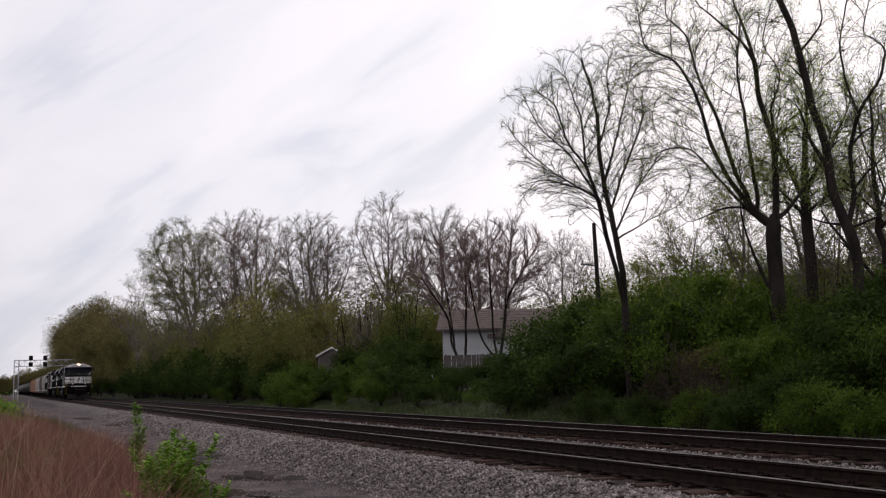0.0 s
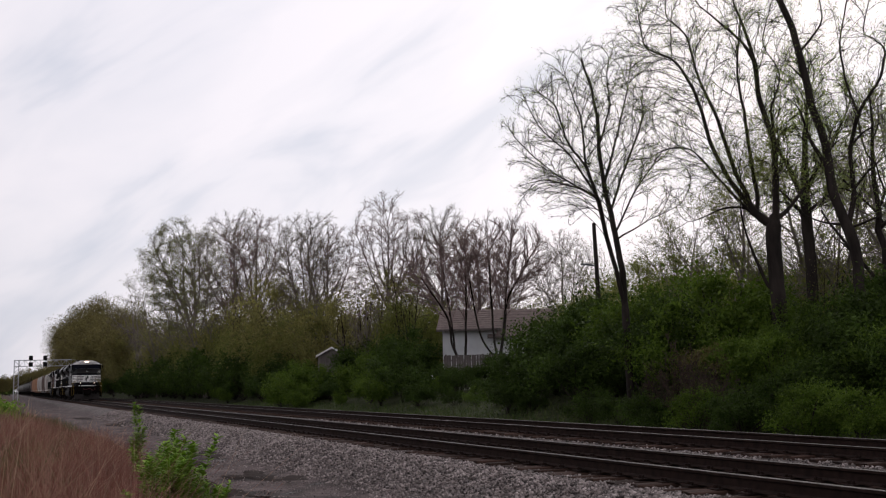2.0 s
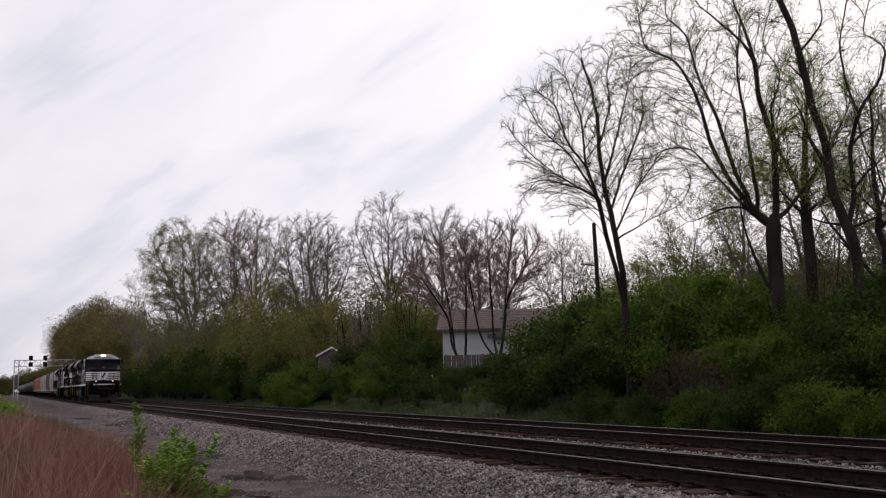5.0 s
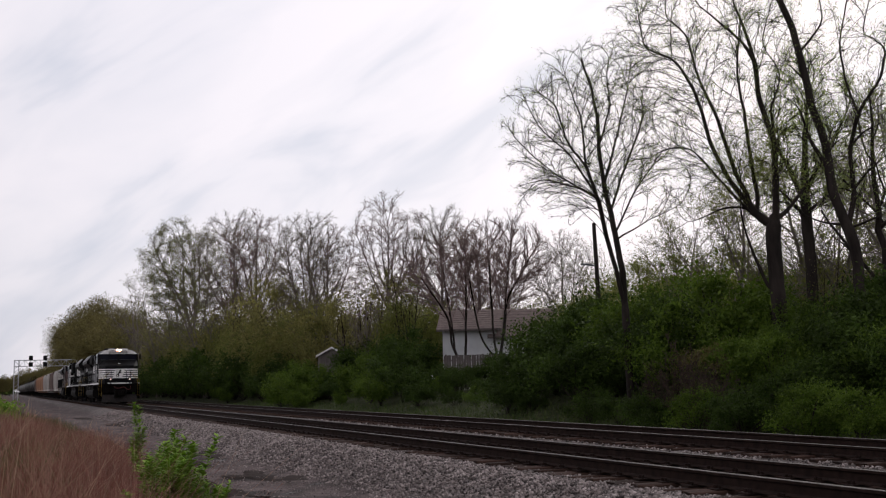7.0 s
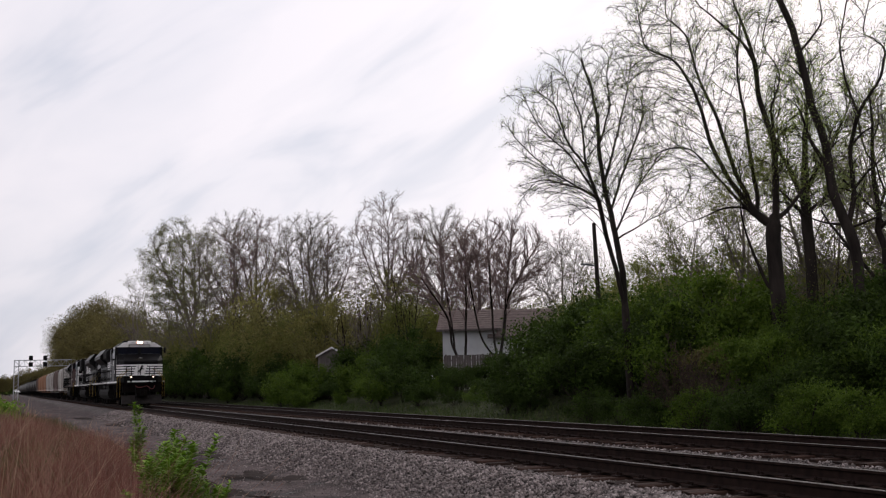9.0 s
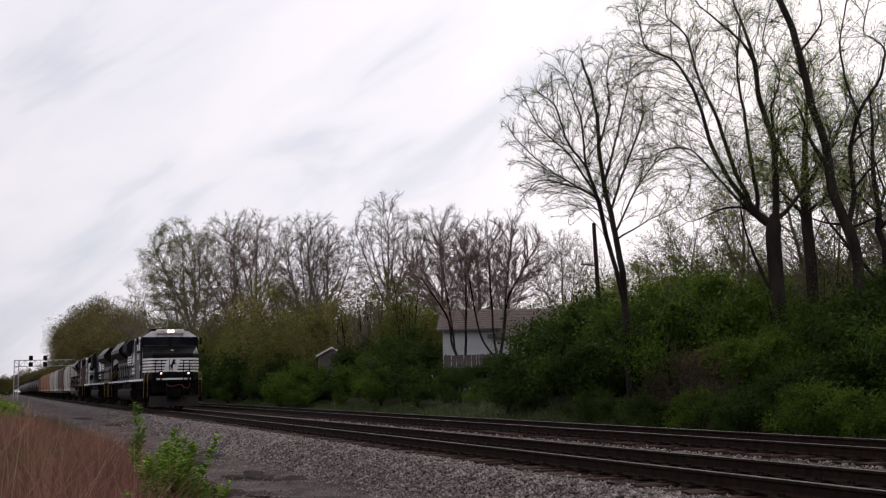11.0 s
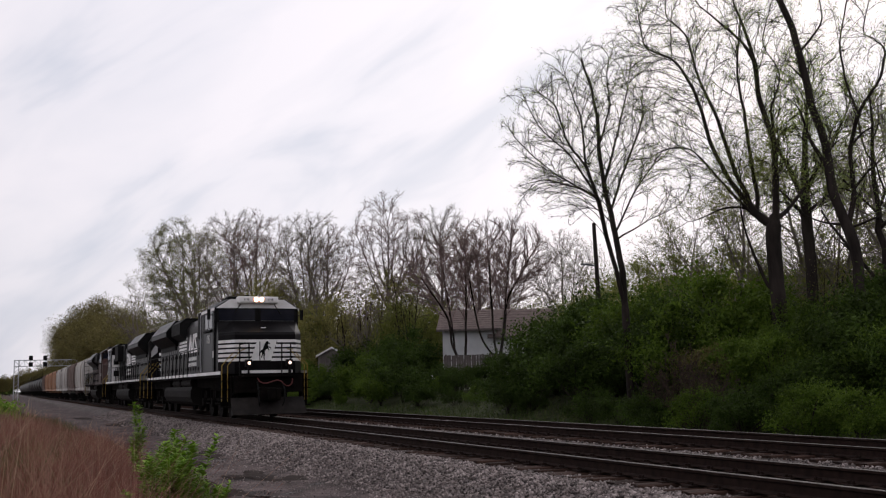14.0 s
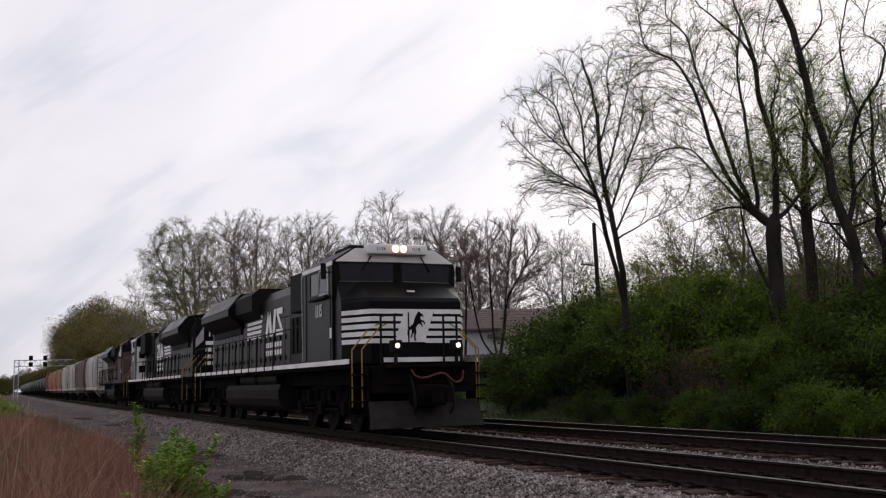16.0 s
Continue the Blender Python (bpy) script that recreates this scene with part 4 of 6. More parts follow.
def woods():
    rnd = random.Random(4)
    bare = "bare deciduous tree with grey-brown twigs"
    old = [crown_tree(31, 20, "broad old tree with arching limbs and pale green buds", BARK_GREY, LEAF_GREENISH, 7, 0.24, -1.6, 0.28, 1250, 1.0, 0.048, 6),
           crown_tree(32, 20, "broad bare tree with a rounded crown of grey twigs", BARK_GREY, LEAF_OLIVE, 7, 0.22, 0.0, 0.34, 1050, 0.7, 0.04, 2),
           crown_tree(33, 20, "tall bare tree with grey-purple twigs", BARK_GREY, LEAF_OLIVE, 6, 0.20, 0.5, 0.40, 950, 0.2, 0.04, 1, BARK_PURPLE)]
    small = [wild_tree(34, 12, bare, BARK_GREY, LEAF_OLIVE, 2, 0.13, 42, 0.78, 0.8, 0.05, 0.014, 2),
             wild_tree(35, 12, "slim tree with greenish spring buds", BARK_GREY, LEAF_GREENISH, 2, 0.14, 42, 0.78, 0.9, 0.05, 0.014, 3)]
    kinds = old + small
    vase = vase_tree(41, "bare purplish tree with a forked trunk behind the fence", ((-0.55, -1.3, 0.4, 9.2, 0.10, 0.6), (0.2, 0.3, -0.6, 9.6, 0.12, 0.6), (-0.9, -3.3, 0.2, 8.4, 0.09, 2.0), (0.25, 1.2, 0.6, 8.8, 0.08, 2.6)),
                     [(-0.7, 0, 6.6, 2.3, 2.0, 2.9, 260), (-2.6, 0, 6.6, 1.3, 1.2, 1.8, 60)])
    vase.matrix_basis = pose(25.66, 56.5, 1.0, 0, 0, -YAW)
    fan = vase_tree(42, "bare purplish tree with many upright stems beside the house", ((-1.2, -2.0, 0.3, 9.2, 0.09, 0.7), (-0.3, -0.5, -0.6, 9.9, 0.10, 0.7), (0.4, 1.1, 0.6, 9.9, 0.13, 0.7), (0.65, 2.8, -0.2, 8.8, 0.09, 2.3)),
                    [(0.5, 0, 6.6, 2.9, 2.2, 3.1, 380)])
    fan.matrix_basis = pose(27.3, 55.0, 1.6, 0, 0, -YAW)
    # x, y, kind, height
    spots = [(21.2, 124, 0, 21.6), (22.8, 110, 1, 20.2), (24.1, 106, 2, 19.6), (24.3, 86, 1, 16.2), (26.6, 88, 2, 15.8), (21.6, 134, 3, 15.5), (20.0, 146, 4, 17.0), (19.6, 160, 3, 18.5),
             (20.3, 112, 4, 13.0), (28.0, 76, 2, 16.2), (31.0, 72, 1, 14.6), (31.5, 66, 2, 12.4), (25.2, 72, 3, 9.5), (23.6, 82, 4, 9.5),
             (36, 62, 1, 11.4), (34.5, 68, 2, 11.5), (37, 56, 4, 9.5), (32.3, 33, 4, 11.5), (29.5, 26, 4, 9.6), (31, 40, 4, 9.0), (34.5, 36, 4, 10.5)]
    first = set()
    for x, y, k, h in spots:
        s = h / (20.0 if k < 3 else 12.0)
        turn = 0.0 if k == 0 else rnd.uniform(0, 360)
        if k in first:
            again(kinds[k], x, y, turn, s)
        else:
            first.add(k)
            place(kinds[k], x, y, turn, s)


woods()


def thickets():
    rnd = random.Random(9)
    dark = "dense dark green shrub on the railway bank"
    fresh = "fresh green shrub on the railway bank"
    b = [bush(50 + i, 3.4, 2.7, LEAF_BUSH, dark, 7500, 0.052) for i in range(3)]
    l = [bush(60 + i, 3.0, 2.6, LEAF_LIGHT, fresh, 7000, 0.050) for i in range(2)]
    bf = [bush(55 + i, 3.4, 2.9, LEAF_BUSH, dark, 7000, 0.062, ragged=0.2) for i in range(2)]
    lf = [bush(65, 3.2, 2.8, LEAF_LIGHT, fresh, 6500, 0.06, ragged=0.2)]
    ff = [bush(57 + i, 3.4, 2.9, LEAF_BUSH, dark, 4600, 0.078, ragged=0.2) for i in range(2)]
    o = [thicket(70, LEAF_OLIVE, "olive-brown thicket of crowded saplings"), thicket(71, LEAF_GREENISH, "olive-green thicket of budding saplings"),
         thicket(72, LEAF_OLIVE, "olive-brown thicket of crowded saplings")]
    r = [bush(80 + i, 9, 15, LEAF_RUST, "distant rust-green tree in full bud", 60000, 0.095, 18, "tree", "distant_tree", 0.05, 70, 1.0) for i in range(2)]
    used = set()

    def put(pool, i, x, y, s, lift=1.0):
        t = pool[i % len(pool)]
        if t in used:
            c = again(t, x, y, rnd.uniform(0, 360), s, 0.1)
        else:
            used.add(t)
            c = place(t, x, y, rnd.uniform(0, 360), s, 0.1)
        return c
    def gap(x, y, s):
        """Keeps the shrubs low where the view opens on the fence and the house."""
        q = 1.55 * s
        return s if (x + q) / y < 0.425 or (x - q) / y > 0.506 else 0.38
    i = 0
    # the bank beside the camera: low shrubs at its foot, taller ones above
    y = 11.0
    while y < 44:
        for x, s in ((18.3, 0.5), (19.8, 0.95), (22.0, 1.15), (24.6, 1.2)):
            if x < 19 and y > 26:
                continue
            pool = (l if rnd.random() < (0.9 if x > 0.85 * y else 0.5) else b) if x < 22.5 or y < 34 else (lf if rnd.random() < 0.6 else bf)
            s *= 1.0 if not 25.5 < y < 38 else 1.35
            s = gap(x, y, s)
            put(pool, i, x + rnd.uniform(-0.6, 0.6), y + rnd.uniform(-0.7, 0.7), s * rnd.uniform(0.85, 1.15))
            i += 1
        y += 2.7
    for x, y, s in ((19.2, 19.6, 0.85), (19.9, 18.2, 0.85), (18.8, 20.9, 0.75), (20.6, 20.2, 0.95), (19.4, 16.8, 0.8), (20.8, 18.0, 0.9), (21.3, 22.0, 0.9)):
        put(b, i, x, y, s)
        i += 1
    rusty = bush(97, 2.2, 1.7, LEAF_RUST, "rust-brown shrub among the green ones", 5200, 0.035, 20)
    place(rusty, 19.9, 25.4, 0, 1.0, -0.5)
    for x, y, s in ((17.6, 25.5, 0.6), (17.4, 23.0, 0.65), (17.2, 21.0, 0.62), (17.5, 19.0, 0.7), (17.9, 27.6, 0.55), (17.3, 17.2, 0.65), (18.2, 30.0, 0.55)):
        put(l if i % 2 else b, i, x, y, s)
        i += 1
    for x, y, s in ((20.1, 72.5, 1.25), (19.4, 72.8, 0.9), (21.4, 72.9, 0.8), (18.2, 66.0, 0.7), (21.4, 60.5, 0.8), (22.3, 58.5, 0.75), (18.6, 92.0, 0.8), (19.5, 99.0, 1.0), (18.4, 68.0, 1.2), (17.9, 70.5, 1.0), (18.9, 70.0, 1.35)):
        put(lf, i, x, y, s)
        i += 1
    for k in range(10):
        put(bf if k % 3 else lf, i, 26.5 + 1.35 * k, 41.5 + rnd.uniform(-0.8, 0.8) - 0.35 * k, 1.15)
        i += 1
    # mixed green growth behind the trees, which closes the view under their crowns
    for k in range(20):
        x = rnd.uniform(29, 50)
        y = 16 + (x - 29) * 0.9 + rnd.uniform(-2, 18)
        put(lf if k % 3 == 0 else bf, i, x, y, rnd.uniform(1.4, 2.0))
        i += 1
    gb = [bush(100 + i, 4.6, 7.0, LEAF_GREENISH, "small tree in fresh yellow-green bud behind the bank", 26000, 0.038, 14, "tree", "budding_tree", 0.4, 34, 1.0) for i in range(2)]
    for x, y, h in ((32.0, 48.3, 6.4), (30.0, 43.4, 6.3), (33.1, 45.9, 6.3), (30.9, 41.1, 6.2), (34.1, 43.6, 6.2), (37.5, 45.9, 7.1), (35.0, 41.3, 6.1), (38.5, 43.6, 6.0), (35.8, 39.0, 5.9), (39.3, 41.3, 5.9), (43.0, 43.5, 6.8), (40.1, 39.1, 5.8), (43.9, 41.3, 6.7), (28.3, 48.6, 4.6), (29.8, 47.6, 4.9), (31.0, 50.2, 5.3), (27.4, 46.6, 4.0)):
        put(gb, i, x, y, h / 5.0)
        i += 1
    ob = [bush(110 + i, 5.6, 10.0, LEAF_OLIVE, "small tree in olive-brown bud at the edge of the woods", 4200, 0.085, 14, "tree", "budding_tree", 0.5, 40, 1.1) for i in range(2)]
    for k in range(22):
        y = rnd.uniform(74, 118)
        put(ob if k % 3 else gb, i, max(22.5, y * rnd.uniform(0.2, 0.42)), y, rnd.uniform(1.1, 1.5) * (0.8 if y < 85 else 1.0))
        i += 1
    fill = [(20.6 + 2.6 * rnd.random(), 96 + 4.6 * k, rnd.uniform(1.1, 1.45)) for k in range(13)] + [(34.6, 68.5, 1.0), (36.4, 66.5, 0.95), (39.0, 67, 1.0), (33.4, 71.5, 1.05), (37.5, 70.5, 1.1), (38.5, 63.0, 0.85), (40.5, 65.0, 0.95), (29.5, 69, 0.8), (35.5, 59, 0.6), (26.6, 68.0, 0.75), (29.8, 73.0, 0.9)]
    for x, y, s in ((20.2, 52.6, 0.95), (21.5, 57.0, 1.2), (19.3, 48.0, 0.6), (23.3, 61.2, 1.0), (20.9, 70.0, 0.9), (24.0, 70.2, 1.1), (21.2, 67.5, 0.72), (22.0, 67.0, 0.7), (28.0, 69.2, 1.3), (29.4, 70.0, 1.4), (20.6, 68.5, 0.6), (23.0, 53.6, 0.7), (24.4, 54.1, 0.78), (25.8, 53.6, 0.75), (22.4, 50.4, 0.6), (26.9, 52.5, 1.1), (20.4, 31.6, 0.9), (21.6, 34.4, 1.15), (22.4, 37.4, 1.2), (24.2, 42.5, 1.35), (25.5, 43.5, 1.5), (24.6, 40.2, 1.45), (18.9, 37.4, 0.8), (20.1, 37.8, 1.1), (21.7, 38.4, 1.5), (20.2, 33.4, 1.5), (21.9, 35.4, 1.75), (23.4, 37.0, 1.8), (27.0, 33.5, 1.2), (27.5, 36.5, 1.2), (26.8, 30.5, 1.2), (28.5, 39.0, 1.2), (25.6, 27.5, 1.1)):
        put(b if y < 46 else bf, i, x, y, s)
        i += 1
    for k in range(24):
        y = 66 + 2.6 * k
        if y < 100 and k % 3 == 1:
            continue
        q = rnd.uniform(0.34, 0.40) if y < 78 else rnd.uniform(0.175, 0.34)
        put(gb if k % 2 == 0 else ob, i, max(21.5, y * q), y, rnd.uniform(0.9, 1.2) * (1.25 if k % 3 == 0 else 1.0))
        i += 1
    for x, y, s in fill:
        put(gb if i % 2 == 0 else ob, i, x, y, s)
        i += 1
    for k in range(7):
        y = 30 + 3.4 * k
        put(o, 1 if k % 3 else i, y * rnd.uniform(0.76, 1.04), y, rnd.uniform(0.62, 0.85) * (0.8 + 0.012 * (y - 30)))
        i += 1
    # along the line
    y = 45.0
    while y < 172:
        for x, s in ((20.0, 0.85), (21.8, 1.3), (23.6, 1.5)):
            pool = ff if y > 90 else lf if rnd.random() < 0.3 else bf
            if x > 23 and y > 90:
                continue
            s = gap(x, y, s)
            s *= 0.66 if 0.285 < x / y < 0.335 else 1.0 + 0.7 * (y > 90)
            put(pool, i, x + rnd.uniform(-0.7, 0.7), y + rnd.uniform(-1, 1), s * rnd.uniform(0.85, 1.2))
            i += 1
        y += 4.2
    for y in range(66, 300, 9):
        s = 1.0 if y < 90 else 1.3
        put(o, i, (25.0 if y < 100 else 24.0) + rnd.uniform(-1.0, 2.5), y, s * rnd.uniform(0.85, 1.25))
        i += 1
    for y in range(98, 300, 7):
        put(ob if y % 2 else gb, i, 21.2 + rnd.uniform(-0.8, 1.2), y, rnd.uniform(0.95, 1.3) * (1.0 if y < 170 else 1.25))
        i += 1
    for x, y, s in ((21.5, 150, 1.65), (21.0, 165, 1.75), (22.6, 142, 1.55), (21.2, 185, 1.7), (22.0, 200, 1.8), (22.0, 134, 1.5), (22.4, 176, 1.9), (21.4, 158, 1.5)):
        put(gb if y % 3 else ob, i, x, y, s * (0.8 if y % 3 == 0 else 1.0))
        i += 1
    for y in range(76, 130, 14):
        put(o, i, 31 + rnd.uniform(-2, 3), y, rnd.uniform(1.0, 1.35))
        i += 1
    for x, y, s in ((36.0, 58.5, 0.85), (38.2, 60.0, 0.9), (34.6, 63.0, 0.9), (39.5, 56.5, 0.8), (33.6, 60.5, 0.75), (41.5, 58.0, 0.85)):
        put(o, i, x, y, s)
        i += 1
    for y in range(140, 340, 20):
        put(bf, i, 19.5 + rnd.uniform(-1, 1), y, rnd.uniform(1.5, 2.1))
        i += 1
    for x, y, s in ((18.6, 262, 1.72), (18.6, 300, 1.95), (20.0, 246, 1.7), (22.5, 256, 1.75), (18.8, 222, 1.3), (20.8, 205, 1.3), (20.6, 178, 1.15), (20.4, 345, 1.9), (15.0, 900, 1.5), (21.0, 940, 1.65), (28.0, 900, 1.7), (36.0, 960, 1.75), (12.0, 1010, 1.4), (5.0, 980, 1.2), (8.5, 1040, 1.3), (44.0, 930, 1.7), (24.0, 620, 1.3), (26.0, 520, 1.3), (23.0, 440, 1.4)):
        put(r, i, x, y, s)
        i += 1
    for x, y in ((-6, 370), (-3.5, 385), (-1.2, 405), (1.2, 430), (-5.0, 440), (3.0, 470), (3.5, 560), (2.5, 640)):
        put(ff, i, x, y, 1.5)
        i += 1
    # unseen trees added behind the camera to darken reflections in the engine's nose
    for k in range(16):
        put(r, i, -75 + 10.5 * k, -58 - 7 * (k % 3), rnd.uniform(0.85, 1.15))
        i += 1
    for k in range(3):
        put(r, i, 0.2 - 2.4 * k, 330 + 14 * k, rnd.uniform(0.44, 0.54))
        i += 1


thickets()


# ---------------------------------------------------------------- house, fence, pole, signals
SIDING = surface("white_siding", (0.58, 0.585, 0.60), (0.66, 0.665, 0.68), 1.5, 0.7, dirt=(0.45, 0.45, 0.46), dirt_amount=0.3)
SHINGLE = surface("brown_shingles", (0.115, 0.088, 0.080), (0.17, 0.132, 0.122), 3, 0.95, bump=0.6, fine=20, stretch=(1, 1, 4))
FENCE = surface("grey_fence_wood", (0.10, 0.085, 0.08), (0.17, 0.145, 0.14), 3, 0.95, bump=0.4, stretch=(2, 2, 0.3))


def house():
    """A single-storey white house, eaves towards the track, with a lower wing; x runs along its front."""
    t = thing("house", "white single-storey house with a brown shingle roof", "house")
    for x0, x1, e, r, d, y0 in ((0.0, 3.4, 3.35, 4.7, 7.5, 0.0), (3.2, 7.4, 2.85, 4.68, 8.0, 0.05)):
        wall = part("wall", boxes((x0, x1, y0, d, 0, e)), SIDING, t)
        k = 0
        while 0.2 + 0.2 * k < e - 0.2:
            z = 0.2 + 0.2 * k
            part("siding_board", boxes((x0 - 0.003, x1 + 0.003, y0 - 0.014, y0 + 0.002, z, z + 0.185)), SIDING, wall)
            k += 1
        roof = part("roof", prism(bmesh.new(), [(y0 - 0.45, e - 0.12), (d / 2, r), (d + 0.45, e - 0.12), (d + 0.45, e - 0.02), (d / 2, r + 0.12), (y0 - 0.45, e - 0.02)], "x", x0 - 0.35, x1 + 0.35), SHINGLE, t, "brown shingle roof")
        n = 9
        for k in range(n):
            f0, f1 = k / n, (k + 1) / n
            ya, yb = y0 - 0.45 + (d / 2 - y0 + 0.45) * f0, y0 - 0.45 + (d / 2 - y0 + 0.45) * f1
            za, zb = e - 0.02 + (r + 0.14 - e) * f0, e - 0.02 + (r + 0.14 - e) * f1
            part("shingle_course", prism(bmesh.new(), [(ya, za + 0.005), (yb, zb - 0.01), (yb, zb + 0.012), (ya, za + 0.03)], "x", x0 - 0.37, x1 + 0.37), SHINGLE, roof)
        part("fascia", boxes((x0 - 0.36, x1 + 0.36, y0 - 0.49, y0 - 0.455, e - 0.13, e - 0.0)), FENCE, t)
    for x in (4.2, 4.7):
        part("porch_lamp", rod(bmesh.new(), (x, -0.3, 2.56), (x, -0.3, 2.66), 0.05, 10), WHITE, t)
    t.matrix_basis = pose(25.5, 59.2, 1.05, 0, 0, -YAW - 4)


def shed():
    t = thing("shed", "small shed with a white-trimmed gable roof", "shed")
    w, e, r = 0.95, 2.1, 2.62
    part("wall", prism(bmesh.new(), [(-w, 0), (w, 0), (w, e), (0, r), (-w, e)], "y", 0, 3), FENCE, t)
    for s in (-1, 1):
        part("roof", prism(bmesh.new(), [(s * (w + 0.18), e - 0.1), (0, r), (0, r + 0.07), (s * (w + 0.18), e - 0.03)], "y", -0.15, 3.1), SHINGLE, t)
        part("trim", prism(bmesh.new(), [(s * (w + 0.2), e - 0.16), (0, r - 0.04), (0, r + 0.09), (s * (w + 0.2), e - 0.01)], "y", -0.2, -0.155), WHITE, t, "white gable board")
    t.matrix_basis = pose(22.3, 72.6, 1.2, 0, 0, -15)


def fence():
    t = thing("fence", "weathered grey board fence in front of the house", "fence")
    n = 46
    bm = box(bmesh.new(), -0.07, 0.07, -0.012, 0.012, 0.02, 1.75)
    me = bpy.data.meshes.new("board")
    bm.to_mesh(me)
    bm.free()
    me.materials.append(FENCE)
    rnd = random.Random(3)
    for i in range(n):
        b = under("board", me, t)
        b.matrix_basis = pose(i * 0.15, 0, rnd.uniform(-0.02, 0.02), 0, rnd.uniform(-0.6, 0.6), 0)
    for z in (0.4, 1.4):
        part("rail", boxes((-0.1, n * 0.15, 0.014, 0.06, z, z + 0.09)), FENCE, t)
    for i in range(4):
        part("post", boxes((i * 2.2, i * 2.2 + 0.1, 0.06, 0.16, 0, 1.8)), FENCE, t)
    t.matrix_basis = pose(24.2, 55.9, 0.95, 0, 0, -YAW)


def utility_pole():
    t = thing("utility_pole", "weathered wooden utility pole with a short bracket arm", "utility pole")
    part("pole", rod(bmesh.new(), (0, 0, 0), (-0.2, 0, 7.35), 0.12, 12, 0.085), BARK, t)
    part("bracket_arm", pipe([(-0.13, 0, 5.4), (-0.75, -0.05, 5.45), (-1.0, -0.05, 5.43)], 0.045), STEEL, t)
    t.matrix_basis = pose(24.75, 39.3, 0.8)


def signal_gantry():
    """A lattice bridge over the tracks with two pairs of signal heads."""
    t = thing("signal_gantry", "grey lattice signal bridge over the tracks with dark signal heads", "signal bridge")
    x0, x1, zb, zt = -6.2, 8.5, 6.6, 7.9
    for yy in (-0.5, 0.5):
        for z in (zb, zt):
            part("chord", rod(bmesh.new(), (x0, yy, z), (x1, yy, z), 0.07, 6), GALV, t)
    k, x = 0, x0
    while x < x1 - 0.5:
        a, b = (zb, zt) if k % 2 else (zt, zb)
        part("lattice_brace", rod(bmesh.new(), (x, -0.5, a), (x + 1.05, -0.5, b), 0.045, 6), GALV, t)
        part("lattice_post", rod(bmesh.new(), (x, -0.5, zb), (x, -0.5, zt), 0.04, 6), GALV, t)
        x += 1.05
        k += 1
    for xx in (x0, x0 + 0.9):
        leg = part("leg", rod(bmesh.new(), (xx, 0, -0.7), (xx, 0, zt), 0.09, 8), GALV, t)
    for i in range(9):
        z = -0.4 + i * 0.8
        part("leg_brace", rod(bmesh.new(), (x0, 0, z), (x0 + 0.9, 0, z + 0.8), 0.045, 6), GALV, t)
    part("leg", rod(bmesh.new(), (x1, 0, -0.7), (x1, 0, zt), 0.09, 8), GALV, t)
    for xx in (-2.9, 0.0):
        for z in (6.95, 8.35):
            h = part("signal_head", boxes((xx - 0.42, xx + 0.42, -0.75, -0.55, z - 0.5, z + 0.5), bevel=0.12), DARK, t, "black signal head")
            part("lens", rod(bmesh.new(), (xx, -0.80, z), (xx, -0.75, z), 0.12, 10), GLASS, h)
        part("signal_mast", rod(bmesh.new(), (xx, -0.5, 6.5), (xx, -0.5, 8.9), 0.06, 6), GALV, t)
    t.matrix_basis = pose(NEAR, 240, 0)


house()
shed()
fence()
utility_pole()
signal_gantry()


# ---------------------------------------------------------------- verge beside the camera
def blades(rng, n, x, y, h, width, lean, mat, name, label, cat, seg=3, curl=0.5):
    """Grass as bent, tapering blades."""
    z = ground_height(x, y)
    a = rng.random(n) * 6.283
    hh = h * rng.uniform(0.55, 1.15, n)
    d = np.stack([np.cos(a), np.sin(a)], -1) * (lean * hh * rng.random(n))[:, None]
    side = np.stack([-np.sin(a + 1.2), np.cos(a + 1.2)], -1) * width
    rows = []
    for k in range(seg + 1):
        f = k / seg
        c = np.stack([x + d[:, 0] * f ** (1 + curl), y + d[:, 1] * f ** (1 + curl), z + hh * (f - 0.18 * f * f * lean)], -1)
        s = np.concatenate([side * (1 - 0.85 * f), np.zeros((n, 1))], 1)
        rows += [c - s, c + s]
    V = np.stack(rows, 1)
    i = (np.arange(n) * (2 * (seg + 1)))[:, None]
    k = np.arange(seg)[None] * 2
    Q = np.stack([i + k, i + k + 1, i + k + 3, i + k + 2], -1)
    ob = new(name, mesh_of(name, V, Q, None, [mat]))
    return tagged(ob, label, cat, kind="stuff")


